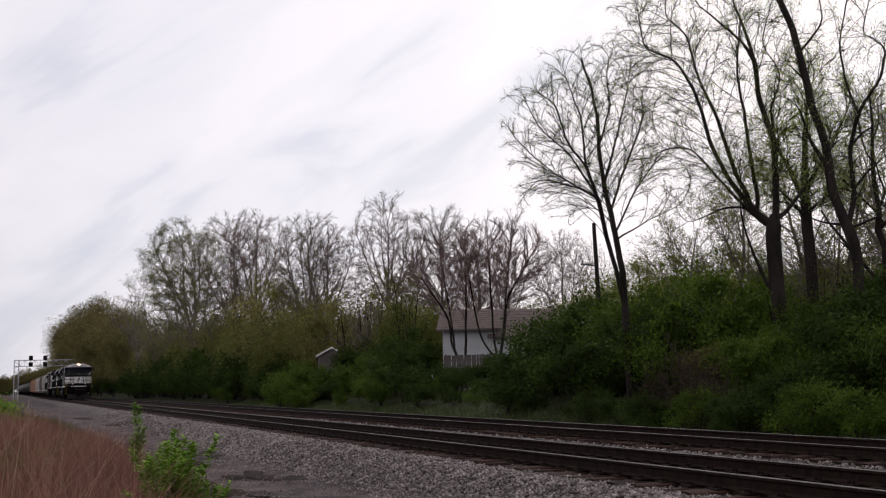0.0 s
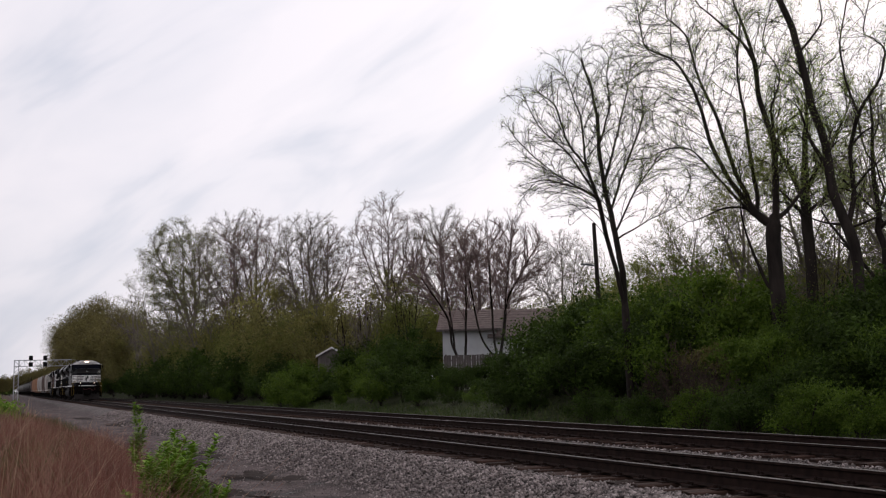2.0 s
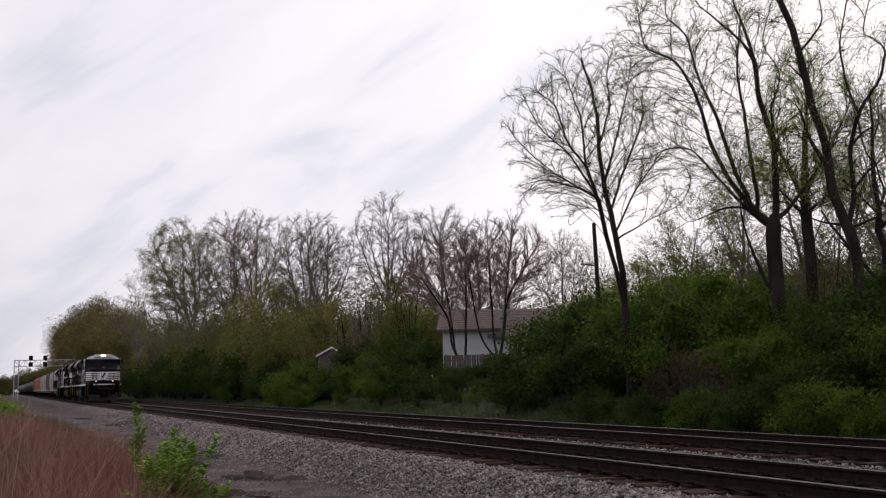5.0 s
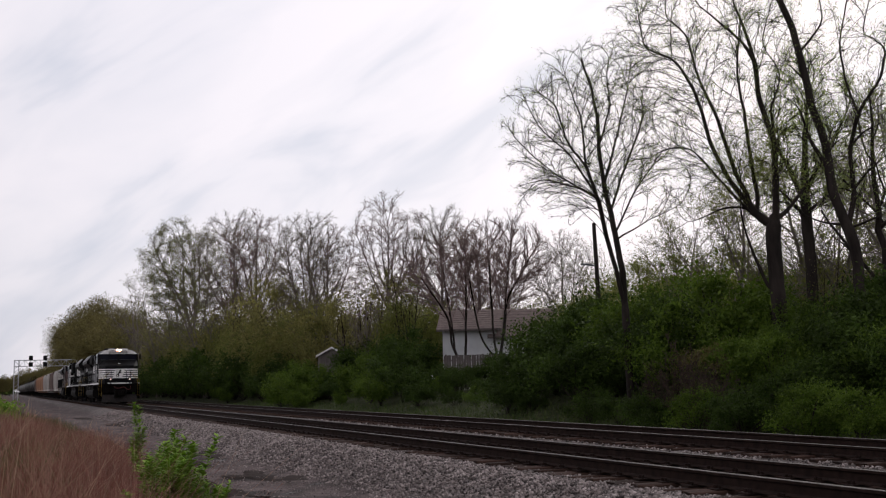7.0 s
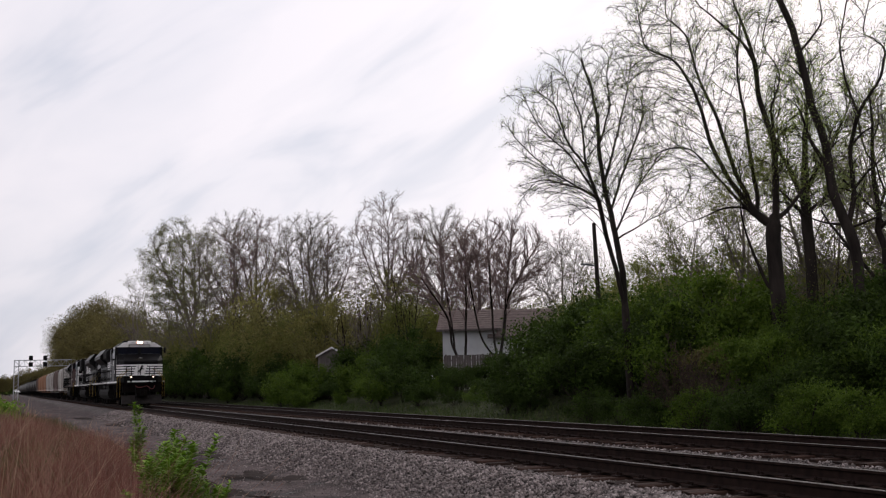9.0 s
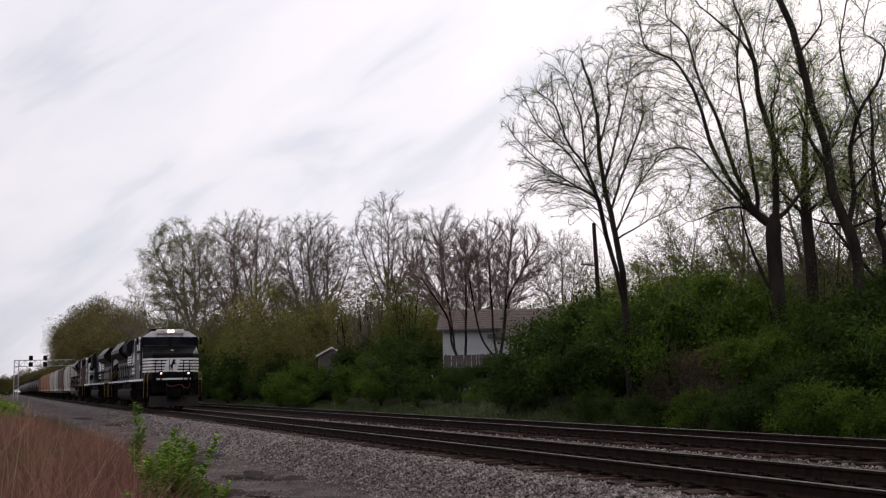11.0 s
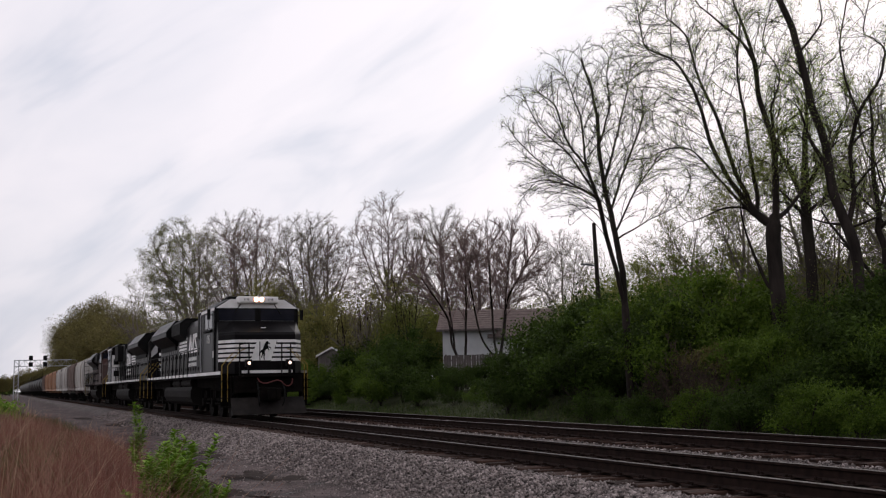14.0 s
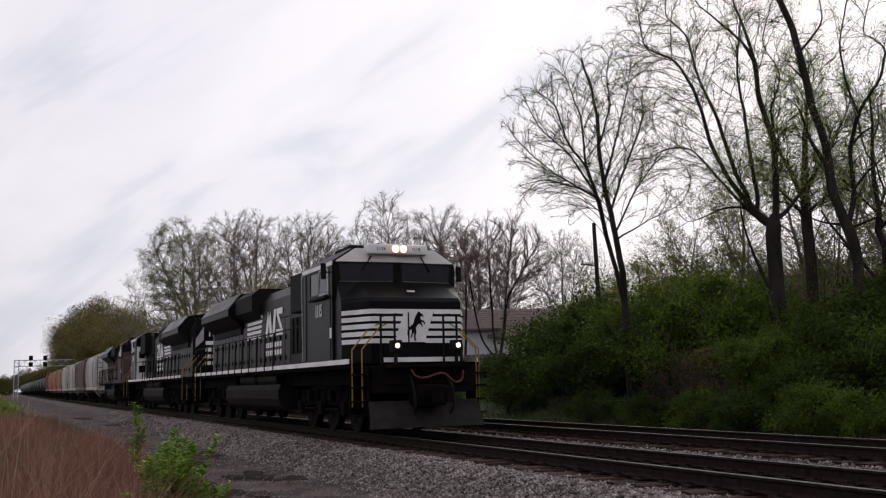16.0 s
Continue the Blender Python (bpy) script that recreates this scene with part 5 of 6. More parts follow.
def verge():
    rng = np.random.default_rng(77)
    n = 64000
    y = 4.5 + 36 * rng.random(n) ** 1.5
    edge = np.clip(0.55 + 0.105 * y, 0, 2.75) + 0.25 * np.sin(y * 1.9)
    x = edge - (edge + 3.5) * rng.random(n) ** 1.3
    clump = np.sin(x * 3.1 + 1.3 * np.sin(y * 1.7)) * np.sin(y * 2.3 + x) + rng.normal(0, 0.5, n)
    k = clump > -0.3
    tall = 0.70 + 0.26 * np.sin(x * 2.2 + y) * np.sin(y * 1.3 - x) + 0.12 * np.sin(5.3 * x + 2.1) * np.sin(3.7 * y)
    blades(rng, k.sum(), x[k], y[k], tall[k], 0.0026, 0.72, GRASS_RED, "dry_grass", "tall dry reddish-brown grass beside the dirt lane", "grass")
    n = 9000
    y = 4.5 + 30 * rng.random(n) ** 1.5
    edge = np.clip(0.7 + 0.11 * y, 0, 2.9) + 0.2 * np.sin(y * 2.3)
    x = edge - (edge + 3.0) * rng.random(n) ** 1.1
    blades(rng, n, x, y, 0.32 + 0.34 * rng.random(n), 0.004, 1.0, GRASS_OLIVE, "olive_grass", "low olive-green grass among the dry stalks", "grass")
    n = 620
    y = 5 + 26 * rng.random(n) ** 1.4
    x = np.clip(0.45 + 0.1 * y, 0, 2.7) - 4 * rng.random(n)
    blades(rng, n, x, y, 1.1, 0.003, 0.7, STRAW, "straw_stalk", "pale bent straw stalks above the dry grass", "grass")
    n = 16000
    y = 4.5 + 60 * rng.random(n) ** 1.4
    x = np.clip(0.9 + 0.1 * y, 0, 3.2) - 4.5 * rng.random(n)
    blades(rng, n, x, y, 0.42, 0.005, 0.8, GRASS_GREEN, "green_grass", "low green grass among the dry stalks", "grass")
    n = 15000
    x = 15.4 + 4.2 * rng.random(n)
    y = 8 + 80 * rng.random(n) ** 1.4
    blades(rng, n, x, y, 0.32, 0.012, 0.9, GRASS_GREEN, "bank_grass", "low grass and weeds at the foot of the bank", "grass", 2)


def weed(seed, h, label, stems, spread, leaf=0.045, per=26):
    """A leafy weed: upright stems with pairs of pointed leaves."""
    rng = np.random.default_rng(seed)
    t = thing("weed", label, "weed", "weeds beside the lane")
    for s in range(stems):
        a, q = rng.random() * 6.28, rng.random() * spread
        hh = h * rng.uniform(0.65, 1.0) if s else h
        f = np.linspace(0, 1, 7)
        P = np.stack([np.cos(a) * q * f ** 1.5 + 0.02 * np.sin(5 * f + s), np.sin(a) * q * f ** 1.5, hh * f * (1 - 0.1 * q * f)], -1)[None]
        V, Q = tubes(P, np.linspace(0.007, 0.003, 7)[None], 5)
        under("stem", mesh_of("stem", V, Q, None, [WEED]), t, smooth=True)
        m = per
        u = 0.12 + 0.88 * np.sqrt(rng.random(m))
        c = np.stack([np.interp(u, f, P[0, :, k]) for k in range(3)], -1)
        az = rng.random(m) * 6.28
        out = np.stack([np.cos(az), np.sin(az), 0.35 + 0.5 * rng.random(m)], -1)
        out = unit(out)
        L = leaf * rng.uniform(0.7, 1.5, m) * (1.25 - 0.6 * u)
        side = unit(np.cross(out, np.array([0, 0, 1.0])))
        tipd = out * L[:, None] * 2 - np.array([0, 0, 1.0]) * (L * 0.4)[:, None]
        V = np.stack([c, c + out * L[:, None] * 0.8 + side * L[:, None] * 0.42, c + tipd, c + out * L[:, None] * 0.8 - side * L[:, None] * 0.42], 1)
        under("leaves", mesh_of("leaves", V.reshape(-1, 3), np.arange(4 * m).reshape(-1, 4), None, [WEED]), t)
    return t


def weeds():
    tall = weed(91, 1.55, "tall bright green weed beside the dirt lane", 5, 0.14, 0.055, 120)
    place(tall, 1.98, 16.76, 0, 1.0, 0.02)
    low = weed(92, 1.15, "spreading bright green weed beside the dirt lane", 16, 0.42, 0.052, 110)
    for i, (x, y, s) in enumerate(((1.45, 9.3, 1.0), (1.22, 8.4, 0.9), (1.55, 9.7, 0.8), (1.5, 10.6, 0.9), (1.75, 12.8, 0.75), (1.88, 10.2, 0.66), (1.68, 9.4, 0.7))):
        (place if i == 0 else again)(low, x, y, 57 * i, s, 0.02)
    sprout = bush(95, 2.2, 1.5, WEED, "bright green bush at the edge of the dry grass", 1500, 0.07, 10, k=26)
    place(sprout, -0.2, 38.0, 0, 0.85, 0.05)
    again(sprout, -0.9, 33.0, 120, 0.8, 0.05)


verge()
weeds()


# ---------------------------------------------------------------- the train
def lettering(text, size, parent, m, material=None, name="number"):
    """Painted figures, each one a part of its own."""
    for k, ch in enumerate(text):
        cu = bpy.data.curves.new("lettering", "FONT")
        cu.body, cu.size, cu.align_x, cu.align_y, cu.extrude = ch, size, "CENTER", "CENTER", 0.004
        cu.offset = size * 0.02
        tmp = new("lettering_curve", cu)
        bpy.context.view_layer.update()
        me = bpy.data.meshes.new_from_object(tmp.evaluated_get(bpy.context.evaluated_depsgraph_get()))
        bpy.data.objects.remove(tmp)
        me.materials.clear()
        me.materials.append(material or WHITE)
        ob = under(name, me, parent, "dark painted figure" if material else "white painted figure")
        ob.matrix_basis = m @ Matrix.Translation(((k - (len(text) - 1) / 2) * size * 0.55, 0, 0))


def on_side(x, y, z):
    """Turns writing so that it reads on the side that faces -x (x < 0) or +x."""
    s = -1 if x < 0 else 1
    return Matrix(((0, 0, s, x), (s, 0, 0, y), (0, 1, 0, z), (0, 0, 0, 1)))


def on_front(x, y, z):
    return Matrix(((1, 0, 0, x), (0, 0, -1, y), (0, 1, 0, z), (0, 0, 0, 1)))


WHEELS = []


def wheelset(truck, y, r=0.53, keyed=True):
    bm = bmesh.new()
    for s in (-1, 1):
        rod(bm, (s * 0.685, 0, 0), (s * 0.825, 0, 0), r, 28)
        rod(bm, (s * 0.66, 0, 0), (s * 0.69, 0, 0), r + 0.028, 28)
        rod(bm, (s * 0.80, 0, 0), (s * 0.84, 0, 0), 0.14, 12)
        for i in range(5):
            a = i * 1.2566
            rod(bm, (s * 0.82, math.cos(a) * 0.3, math.sin(a) * 0.3), (s * 0.832, math.cos(a) * 0.3, math.sin(a) * 0.3), 0.06, 8)
    rod(bm, (-0.95, 0, 0), (0.95, 0, 0), 0.085, 12)
    w = part("wheelset", bm, WHEEL, truck, "steel wheels on an axle")
    w.location = (0, y, r)
    if keyed:
        WHEELS.append((w, y, r))
    return w


def engine_truck(parent, yc):
    """A three-axle bogie with cast side frames."""
    bm = bmesh.new()
    for s in (-1, 1):
        prism(bm, [(yc - 2.55, 0.62), (yc - 2.45, 0.88), (yc - 0.9, 0.95), (yc + 0.9, 0.95), (yc + 2.45, 0.88), (yc + 2.55, 0.62),
                   (yc + 2.1, 0.50), (yc + 1.3, 0.62), (yc - 1.3, 0.62), (yc - 2.1, 0.50)], "x", s * 1.02 - 0.06, s * 1.02 + 0.06)
        for dy in (-1.85, 0, 1.85):
            box(bm, s * 1.08 - 0.1, s * 1.08 + 0.1, yc + dy - 0.17, yc + dy + 0.17, 0.38, 0.72, 0.02, 1)
            for o in (-0.33, 0.33):
                rod(bm, (s * 1.1, yc + dy + o, 0.62), (s * 1.1, yc + dy + o, 1.02), 0.075, 8)
        for dy in (-0.93, 0.93):
            box(bm, s * 1.15 - 0.07, s * 1.15 + 0.07, yc + dy - 0.14, yc + dy + 0.14, 0.72, 1.0, 0.02, 1)
            rod(bm, (s * 1.12, yc + dy - 0.5, 0.52), (s * 1.12, yc + dy + 0.5, 0.52), 0.035, 6)
    box(bm, -1.0, 1.0, yc - 1.2, yc + 1.2, 0.75, 1.1)
    t = part("truck", bm, GRIME, parent, "grimy three-axle bogie")
    for dy in (-1.85, 0, 1.85):
        wheelset(t, yc + dy)
    return t


def locomotive(number, label, paint=None, length=19.9, lettered=True, lit=True):
    """A six-axle diesel engine: y = 0 at the front kick plate, the front towards -y, z = 0 at the rail."""
    hoodp, cabp = (HOOD, BLACK_GLOSS) if paint is None else (paint, paint)
    t = thing("locomotive", label, "locomotive", "engines of the train")
    end = length
    trim = WHITE if lettered else paint
    # frame, deck edge and front platform
    part("frame", boxes((-1.1, 1.1, -0.2, end + 0.3, 1.1, 1.5), (-1.5, 1.5, 0.3, end, 1.46, 1.56)), GRIME, t)
    part("front_platform", boxes((-0.95, 0.95, -0.45, 0.35, 1.44, 1.52), (-1.52, 1.52, 0.3, 1.4, 1.5, 1.565), bevel=0.01), GRIME, t)
    for s in (-1, 1):
        part("deck_edge", boxes((s * 1.555 - 0.012, s * 1.555 + 0.012, 0.45, end, 1.555, 1.665)), trim, t, "white deck edge stripe" if lettered else "")
        part("walkway", boxes((s * 1.2 - 0.34, s * 1.2 + 0.34, 4.1, end, 1.56, 1.6)), GRIME, t)
    part("kick_plate", boxes((-0.9, 0.9, -0.012, 0.012, 1.575, 1.675)), WHITE, t, "white kick plate across the front")
    part("draft_gear", boxes((-0.35, 0.35, -0.5, 0.2, 0.62, 1.08), (-1.2, 1.2, -0.15, 0.3, 0.9, 1.5), bevel=0.03), GRIME, t)
    # coupler and plough
    bm = boxes((-0.14, 0.14, -1.0, -0.4, 0.76, 0.98), (-0.2, 0.06, -1.12, -0.92, 0.68, 1.06), (0.06, 0.2, -1.2, -0.98, 0.7, 1.04), bevel=0.03)
    part("coupler", bm, GRIME, t)
    bm = prism(bmesh.new(), [(-0.46, 0.15), (-0.72, 0.17), (-0.64, 0.36), (-0.50, 0.58), (-0.38, 0.74), (-0.32, 0.74), (-0.44, 0.45)], "x", -1.28, 1.28)
    for v in bm.verts:
        v.co.y += abs(v.co.x) * 0.26
    part("snow_plough", bm, PLOUGH, t, "scuffed dark steel plough over the rails")
    # nose with bevelled corners
    ring = lambda g, w, c: [(-w, 1.75), (-w, 1.12 + g * 0.3), (-c, 0.30 + g), (c, 0.30 + g), (w, 1.12 + g * 0.3), (w, 1.75)]
    bm = bmesh.new()
    prev = None
    for z, g in ((1.55, 0.0), (2.93, 0.0), (3.02, 0.08), (3.46, 1.02)):
        r = ring(g, 1.5 - g * 0.02, 1.08)
        if z > 3.2:
            r = [(-1.46, 1.75), (-1.46, 1.60), (-1.0, 1.36), (1.0, 1.36), (1.46, 1.60), (1.46, 1.75)]
        vs = [bm.verts.new((a, b, z)) for a, b in r]
        if prev:
            for i in range(5):
                bm.faces.new((prev[i], prev[i + 1], vs[i + 1], vs[i]))
        prev = vs
    bm.faces.new(prev)
    nose = part("nose", bm, cabp, t, "black wide nose")
    part("nose_door_edge", boxes((-0.215, -0.185, 0.272, 0.29, 2.0, 2.68)), DARK, nose)
    for x in (-0.52, 0.52):
        part("nose_door_seam", boxes((x - 0.008, x + 0.008, 0.288, 0.30, 1.6, 2.0)), DARK, nose)
    part("nose_lamp_plate", boxes((-0.09, 0.09, 0.60, 0.64, 3.17, 3.21)), WHITE, nose)
    # white stripes that wrap the nose, cut away by a white panel with a rearing animal
    def wrap(z0, z1, x0, x1, proud=0.006):
        """A band on the nose from x0 to x1, following its bevelled corners."""
        stops = sorted({x0, x1, *(c for c in (-1.08, 1.08) if x0 < c < x1)})
        def yy(x):
            return 0.30 - proud if abs(x) <= 1.08 else 0.30 + (abs(x) - 1.08) / 0.42 * 0.82 - proud * 1.6
        b = bmesh.new()
        lo = [b.verts.new((x, yy(x), z0)) for x in stops]
        hi = [b.verts.new((x, yy(x), z1)) for x in stops]
        lo2 = [b.verts.new((x, yy(x) + 0.012, z0)) for x in stops]
        hi2 = [b.verts.new((x, yy(x) + 0.012, z1)) for x in stops]
        for i in range(len(stops) - 1):
            for q in ((lo[i], lo[i + 1], hi[i + 1], hi[i]), (hi[i], hi[i + 1], hi2[i + 1], hi2[i]), (lo2[i], lo2[i + 1], lo[i + 1], lo[i])):
                b.faces.new(q)
        return b
    if lettered:
        n, top, bot = 5, 2.755, 2.02
        h = (top - bot) / (2 * n - 1)
        for i in range(n):
            z1 = top - i * 2 * h
            lean = 0.05 * i
            part("nose_stripe", wrap(z1 - h * 1.25, z1, -1.50, -0.27 - lean), WHITE, nose, "white stripe")
            part("nose_stripe", wrap(z1 - h * 1.25, z1, 0.42 - lean * 1.15, 1.50), WHITE, nose, "white stripe")
        bm = prism(bmesh.new(), [(-0.53, 2.02), (0.19, 2.02), (0.43, 2.755), (-0.28, 2.755)], "y", 0.289, 0.296)
        part("emblem_panel", bm, WHITE, nose, "white slanted panel")
        bm = bmesh.new()
        body = [(0.05, 2.71), (0.085, 2.68), (0.15, 2.63), (0.165, 2.60), (0.14, 2.585), (0.095, 2.60), (0.085, 2.56), (0.10, 2.51), (0.17, 2.50), (0.20, 2.45), (0.185, 2.40),
                (0.165, 2.405), (0.175, 2.445), (0.15, 2.465), (0.09, 2.46), (0.13, 2.42), (0.135, 2.36), (0.115, 2.355), (0.10, 2.41), (0.05, 2.43), (0.0, 2.38), (-0.03, 2.32),
                (-0.01, 2.24), (-0.04, 2.16), (-0.03, 2.08), (0.0, 2.05), (-0.065, 2.05), (-0.075, 2.17), (-0.06, 2.24), (-0.10, 2.20), (-0.13, 2.11), (-0.155, 2.12), (-0.12, 2.24),
                (-0.13, 2.31), (-0.19, 2.27), (-0.215, 2.18), (-0.235, 2.17), (-0.225, 2.30), (-0.15, 2.38), (-0.09, 2.42), (-0.06, 2.52), (-0.01, 2.63)]
        prism(bm, body, "y", 0.281, 0.287)
        part("emblem", bm, BLACK, nose, "black rearing shape")
    # cab
    def section(y, g=0.0):
        return [(-1.55, y, 1.56), (-1.55, y, 3.95), (-1.02, y, 4.29), (1.02, y, 4.29), (1.55, y, 3.95), (1.55, y, 1.56)]
    bm = bmesh.new()
    a = [bm.verts.new(p) for p in section(1.62)]
    b = [bm.verts.new(p) for p in section(4.12)]
    for i in range(6):
        bm.faces.new((a[i], a[(i + 1) % 6], b[(i + 1) % 6], b[i]))
    bm.faces.new(a)
    bm.faces.new(b)
    bmesh.ops.bevel(bm, geom=[e for e in bm.edges], offset=0.03, segments=2, affect="EDGES")
    cab = part("cab", bm, cabp, t, "black cab with a pale roof")
    bm = prism(bmesh.new(), [(-1.50, 3.955), (-1.0, 4.275), (1.0, 4.275), (1.50, 3.955)], "y", 1.565, 1.60)
    part("cab_brow", bm, trim, cab, "white panel over the windscreen" if lettered else "")
    for s in (-1, 1):
        bm = bmesh.new()
        vs = [bm.verts.new(p) for p in ((s * 1.56, 1.62, 3.965), (s * 1.04, 1.62, 4.30), (s * 1.04, 4.2, 4.30), (s * 1.56, 4.2, 3.965))]
        bm.faces.new(vs)
        bmesh.ops.solidify(bm, geom=bm.faces[:], thickness=0.012)
        part("roof_slope", bm, ROOF_GREY, cab, "pale grey sloped roof edge")
        # windscreen half, side windows, mirror, number
        wedge = prism(bmesh.new(), [(0.0, 1.47), (s * 1.50, 1.60), (s * 1.50, 1.63), (0.0, 1.63)], "z", 3.40, 3.953)
        surround = part("windscreen_surround", wedge, BLACK, cab)
        slope = lambda x: 1.47 + 0.13 * abs(x) / 1.5
        bm = bmesh.new()
        sheet = [(s * 0.11, 3.505), (s * 1.36, 3.50), (s * 1.40, 3.90), (s * 0.11, 3.905)]
        rim = [[bm.verts.new((x, slope(x) - d, z)) for x, z in sheet] for d in (0.012, -0.004)]
        bm.faces.new(rim[0])
        bm.faces.new(rim[1][::-1])
        for k in range(4):
            bm.faces.new((rim[0][k], rim[0][(k + 1) % 4], rim[1][(k + 1) % 4], rim[1][k]))
        part("windscreen", bm, GLASS, surround, "dark reflecting windscreen")
        # pale rod added as the glint of light along the glass's lower edge
        part("window_rubber", pipe([(s * 0.11, slope(0.11) - 0.012, 3.492), (s * 1.38, slope(1.38) - 0.012, 3.487)], 0.010), STEEL, surround)
        part("roof_edge", boxes((s * 1.562 - 0.012, s * 1.562 + 0.012, 1.60, 4.16, 3.865, 3.962)), trim, cab, "pale roof edge over the side windows" if lettered else "")
        part("wiper", pipe([(s * 0.62, 1.53, 4.10), (s * 0.86, 1.50, 3.74)], 0.016), DARK, cab)
        for y0, y1 in ((1.95, 2.62), (2.72, 3.4)):
            w = part("side_window", boxes((s * 1.552 - 0.008, s * 1.552 + 0.008, y0, y1, 3.27, 3.80), bevel=0.004), GLASS, cab)
            part("window_frame", boxes((s * 1.56 - 0.014, s * 1.56 + 0.014, y0 - 0.05, y0, 3.22, 3.84), (s * 1.56 - 0.014, s * 1.56 + 0.014, y1, y1 + 0.04, 3.22, 3.84),
                                       (s * 1.56 - 0.014, s * 1.56 + 0.014, y0, y1, 3.80, 3.84), (s * 1.56 - 0.014, s * 1.56 + 0.014, y0, y1, 3.22, 3.26)), GALV if y0 < 2 else BLACK, w)
        part("mirror", boxes((s * 1.72 - 0.06, s * 1.72 + 0.06, 1.75, 1.79, 3.55, 3.92), (s * 1.55 if s > 0 else -1.7, 1.7 if s > 0 else -1.55, 1.755, 1.785, 3.7, 3.73)), DARK, cab)
        part("armrest", boxes((s * 1.60 - 0.05, s * 1.60 + 0.05, 1.95, 3.3, 3.12, 3.2), bevel=0.02), DARK, cab)
        part("cab_door_seam", boxes((s * 1.556 - 0.006, s * 1.556 + 0.006, 3.84, 3.86, 1.7, 3.85)), DARK, cab)
        part("cab_panel_seam", boxes((s * 1.556 - 0.006, s * 1.556 + 0.006, 1.78, 1.795, 1.7, 3.2)), DARK, cab)
        part("marker_plate", boxes((s * 1.558 - 0.006, s * 1.558 + 0.006, 1.42 + 0.28, 1.42 + 0.40, 2.18, 2.42)), WHITE, cab)
        part("grab_iron", pipe([(s * 1.6, 4.0, 1.7), (s * 1.62, 4.0, 3.8), (s * 1.58, 4.06, 3.9)], 0.016), GALV if lettered else DARK, cab)
        if lettered and number:
            lettering(number, 0.42, cab, on_side(s * 1.561, 2.72, 2.86) @ Matrix.Diagonal((0.62, 1, 1, 1)), name="cab_number")
    # number boards and headlamps over the windscreen
    hb = part("headlight_box", boxes((-0.74, 0.74, 1.36, 1.75, 4.13, 4.37), bevel=0.03), trim, cab, "box with number boards and headlamps")
    for s in (-1, 1):
        nb = part("number_board", boxes((s * 0.44 - 0.2, s * 0.44 + 0.2, 1.345, 1.36, 4.19, 4.31)), WHITE, hb)
        if number:
            lettering(number, 0.10, nb, on_front(s * 0.44, 1.343, 4.25), DARK, "board_number")
        bm = rod(bmesh.new(), (s * 0.10, 1.30, 4.25), (s * 0.10, 1.36, 4.25), 0.096, 20)
        ring_ob = part("headlamp", bm, LAMP_RIM if lit else DARK, hb)
        part("lamp_glass", rod(bmesh.new(), (s * 0.10, 1.285, 4.25), (s * 0.10, 1.302, 4.25), 0.075, 20), LAMP if lit else GLASS, ring_ob, "lit warm headlamp" if lit else "")
        dl = part("ditch_light", boxes((s * 0.715 - 0.11, s * 0.715 + 0.11, -0.36, -0.12, 1.80, 2.04), (s * 0.715 - 0.03, s * 0.715 + 0.03, -0.3, -0.2, 1.52, 1.8), bevel=0.02), DARK, t)
        part("lamp_glass", rod(bmesh.new(), (s * 0.715, -0.375, 1.92), (s * 0.715, -0.358, 1.92), 0.056, 20), DITCH if lit else GLASS, dl, "lit ditch lamp" if lit else "")
    bm = bmesh.new()
    rod(bm, (-0.3, 2.1, 4.42), (-0.3, 2.5, 4.42), 0.05)
    rod(bm, (-0.22, 2.1, 4.46), (-0.22, 2.45, 4.46), 0.045)
    box(bm, -0.32, -0.2, 2.4, 2.5, 4.28, 4.42)
    part("horn", bm, DARK, cab)
    part("roof_unit", boxes((-0.95, -0.35, 2.2, 3.4, 4.28, 4.44), bevel=0.05), DARK, cab, "dark roof unit")
    # front handrails, steps, hoses
    for s in (-1, 1):
        for dx, y in ((1.52, 0.32), (1.36, 0.12)):
            part("front_handrail", pipe([(s * dx, y, 0.62), (s * dx, y, 1.86), (s * (dx - 0.46), y + 0.1, 2.36), (s * (dx - 0.60), 0.18, 2.42)], 0.015), YELLOW, t, "yellow handrail by the steps")
        well = part("step_well", boxes((s * 1.4 - 0.14, s * 1.4 + 0.14, 0.42, 0.48, 0.42, 1.5), (s * 1.26 - 0.02, s * 1.26 + 0.02, -0.02, 0.45, 0.42, 1.5)), GRIME, t)
        for z in (0.42, 0.72, 1.02, 1.30):
            part("step", boxes((s * 1.4 - 0.15, s * 1.4 + 0.15, 0.02, 0.42, z, z + 0.035)), GRIME, well)
        for x in ((0.66, 0.98) if s < 0 else (0.50, 0.82)):
            part("front_stanchion", pipe([(s * x, -0.05, 1.5), (s * x, -0.05, 2.62)], 0.025), DARK, t)
        part("front_rail", pipe([(s * 0.50, -0.05, 2.61), (s * 0.66, -0.05, 2.62), (s * 1.0, -0.05, 2.56)], 0.017), DARK, t)
        part("brake_hose", pipe([(s * 0.42, -0.3, 1.3), (s * 0.46, -0.62, 1.0), (s * 0.44, -0.66, 0.6), (s * 0.40, -0.55, 0.45)], 0.026), DARK, t)
    pts = []
    run = [(-0.46, 1.40), (-0.38, 1.28), (-0.24, 1.22), (-0.08, 1.23), (0.10, 1.29), (0.24, 1.32), (0.36, 1.29), (0.46, 1.19), (0.56, 1.12), (0.66, 1.12), (0.74, 1.19), (0.77, 1.32), (0.74, 1.42)]
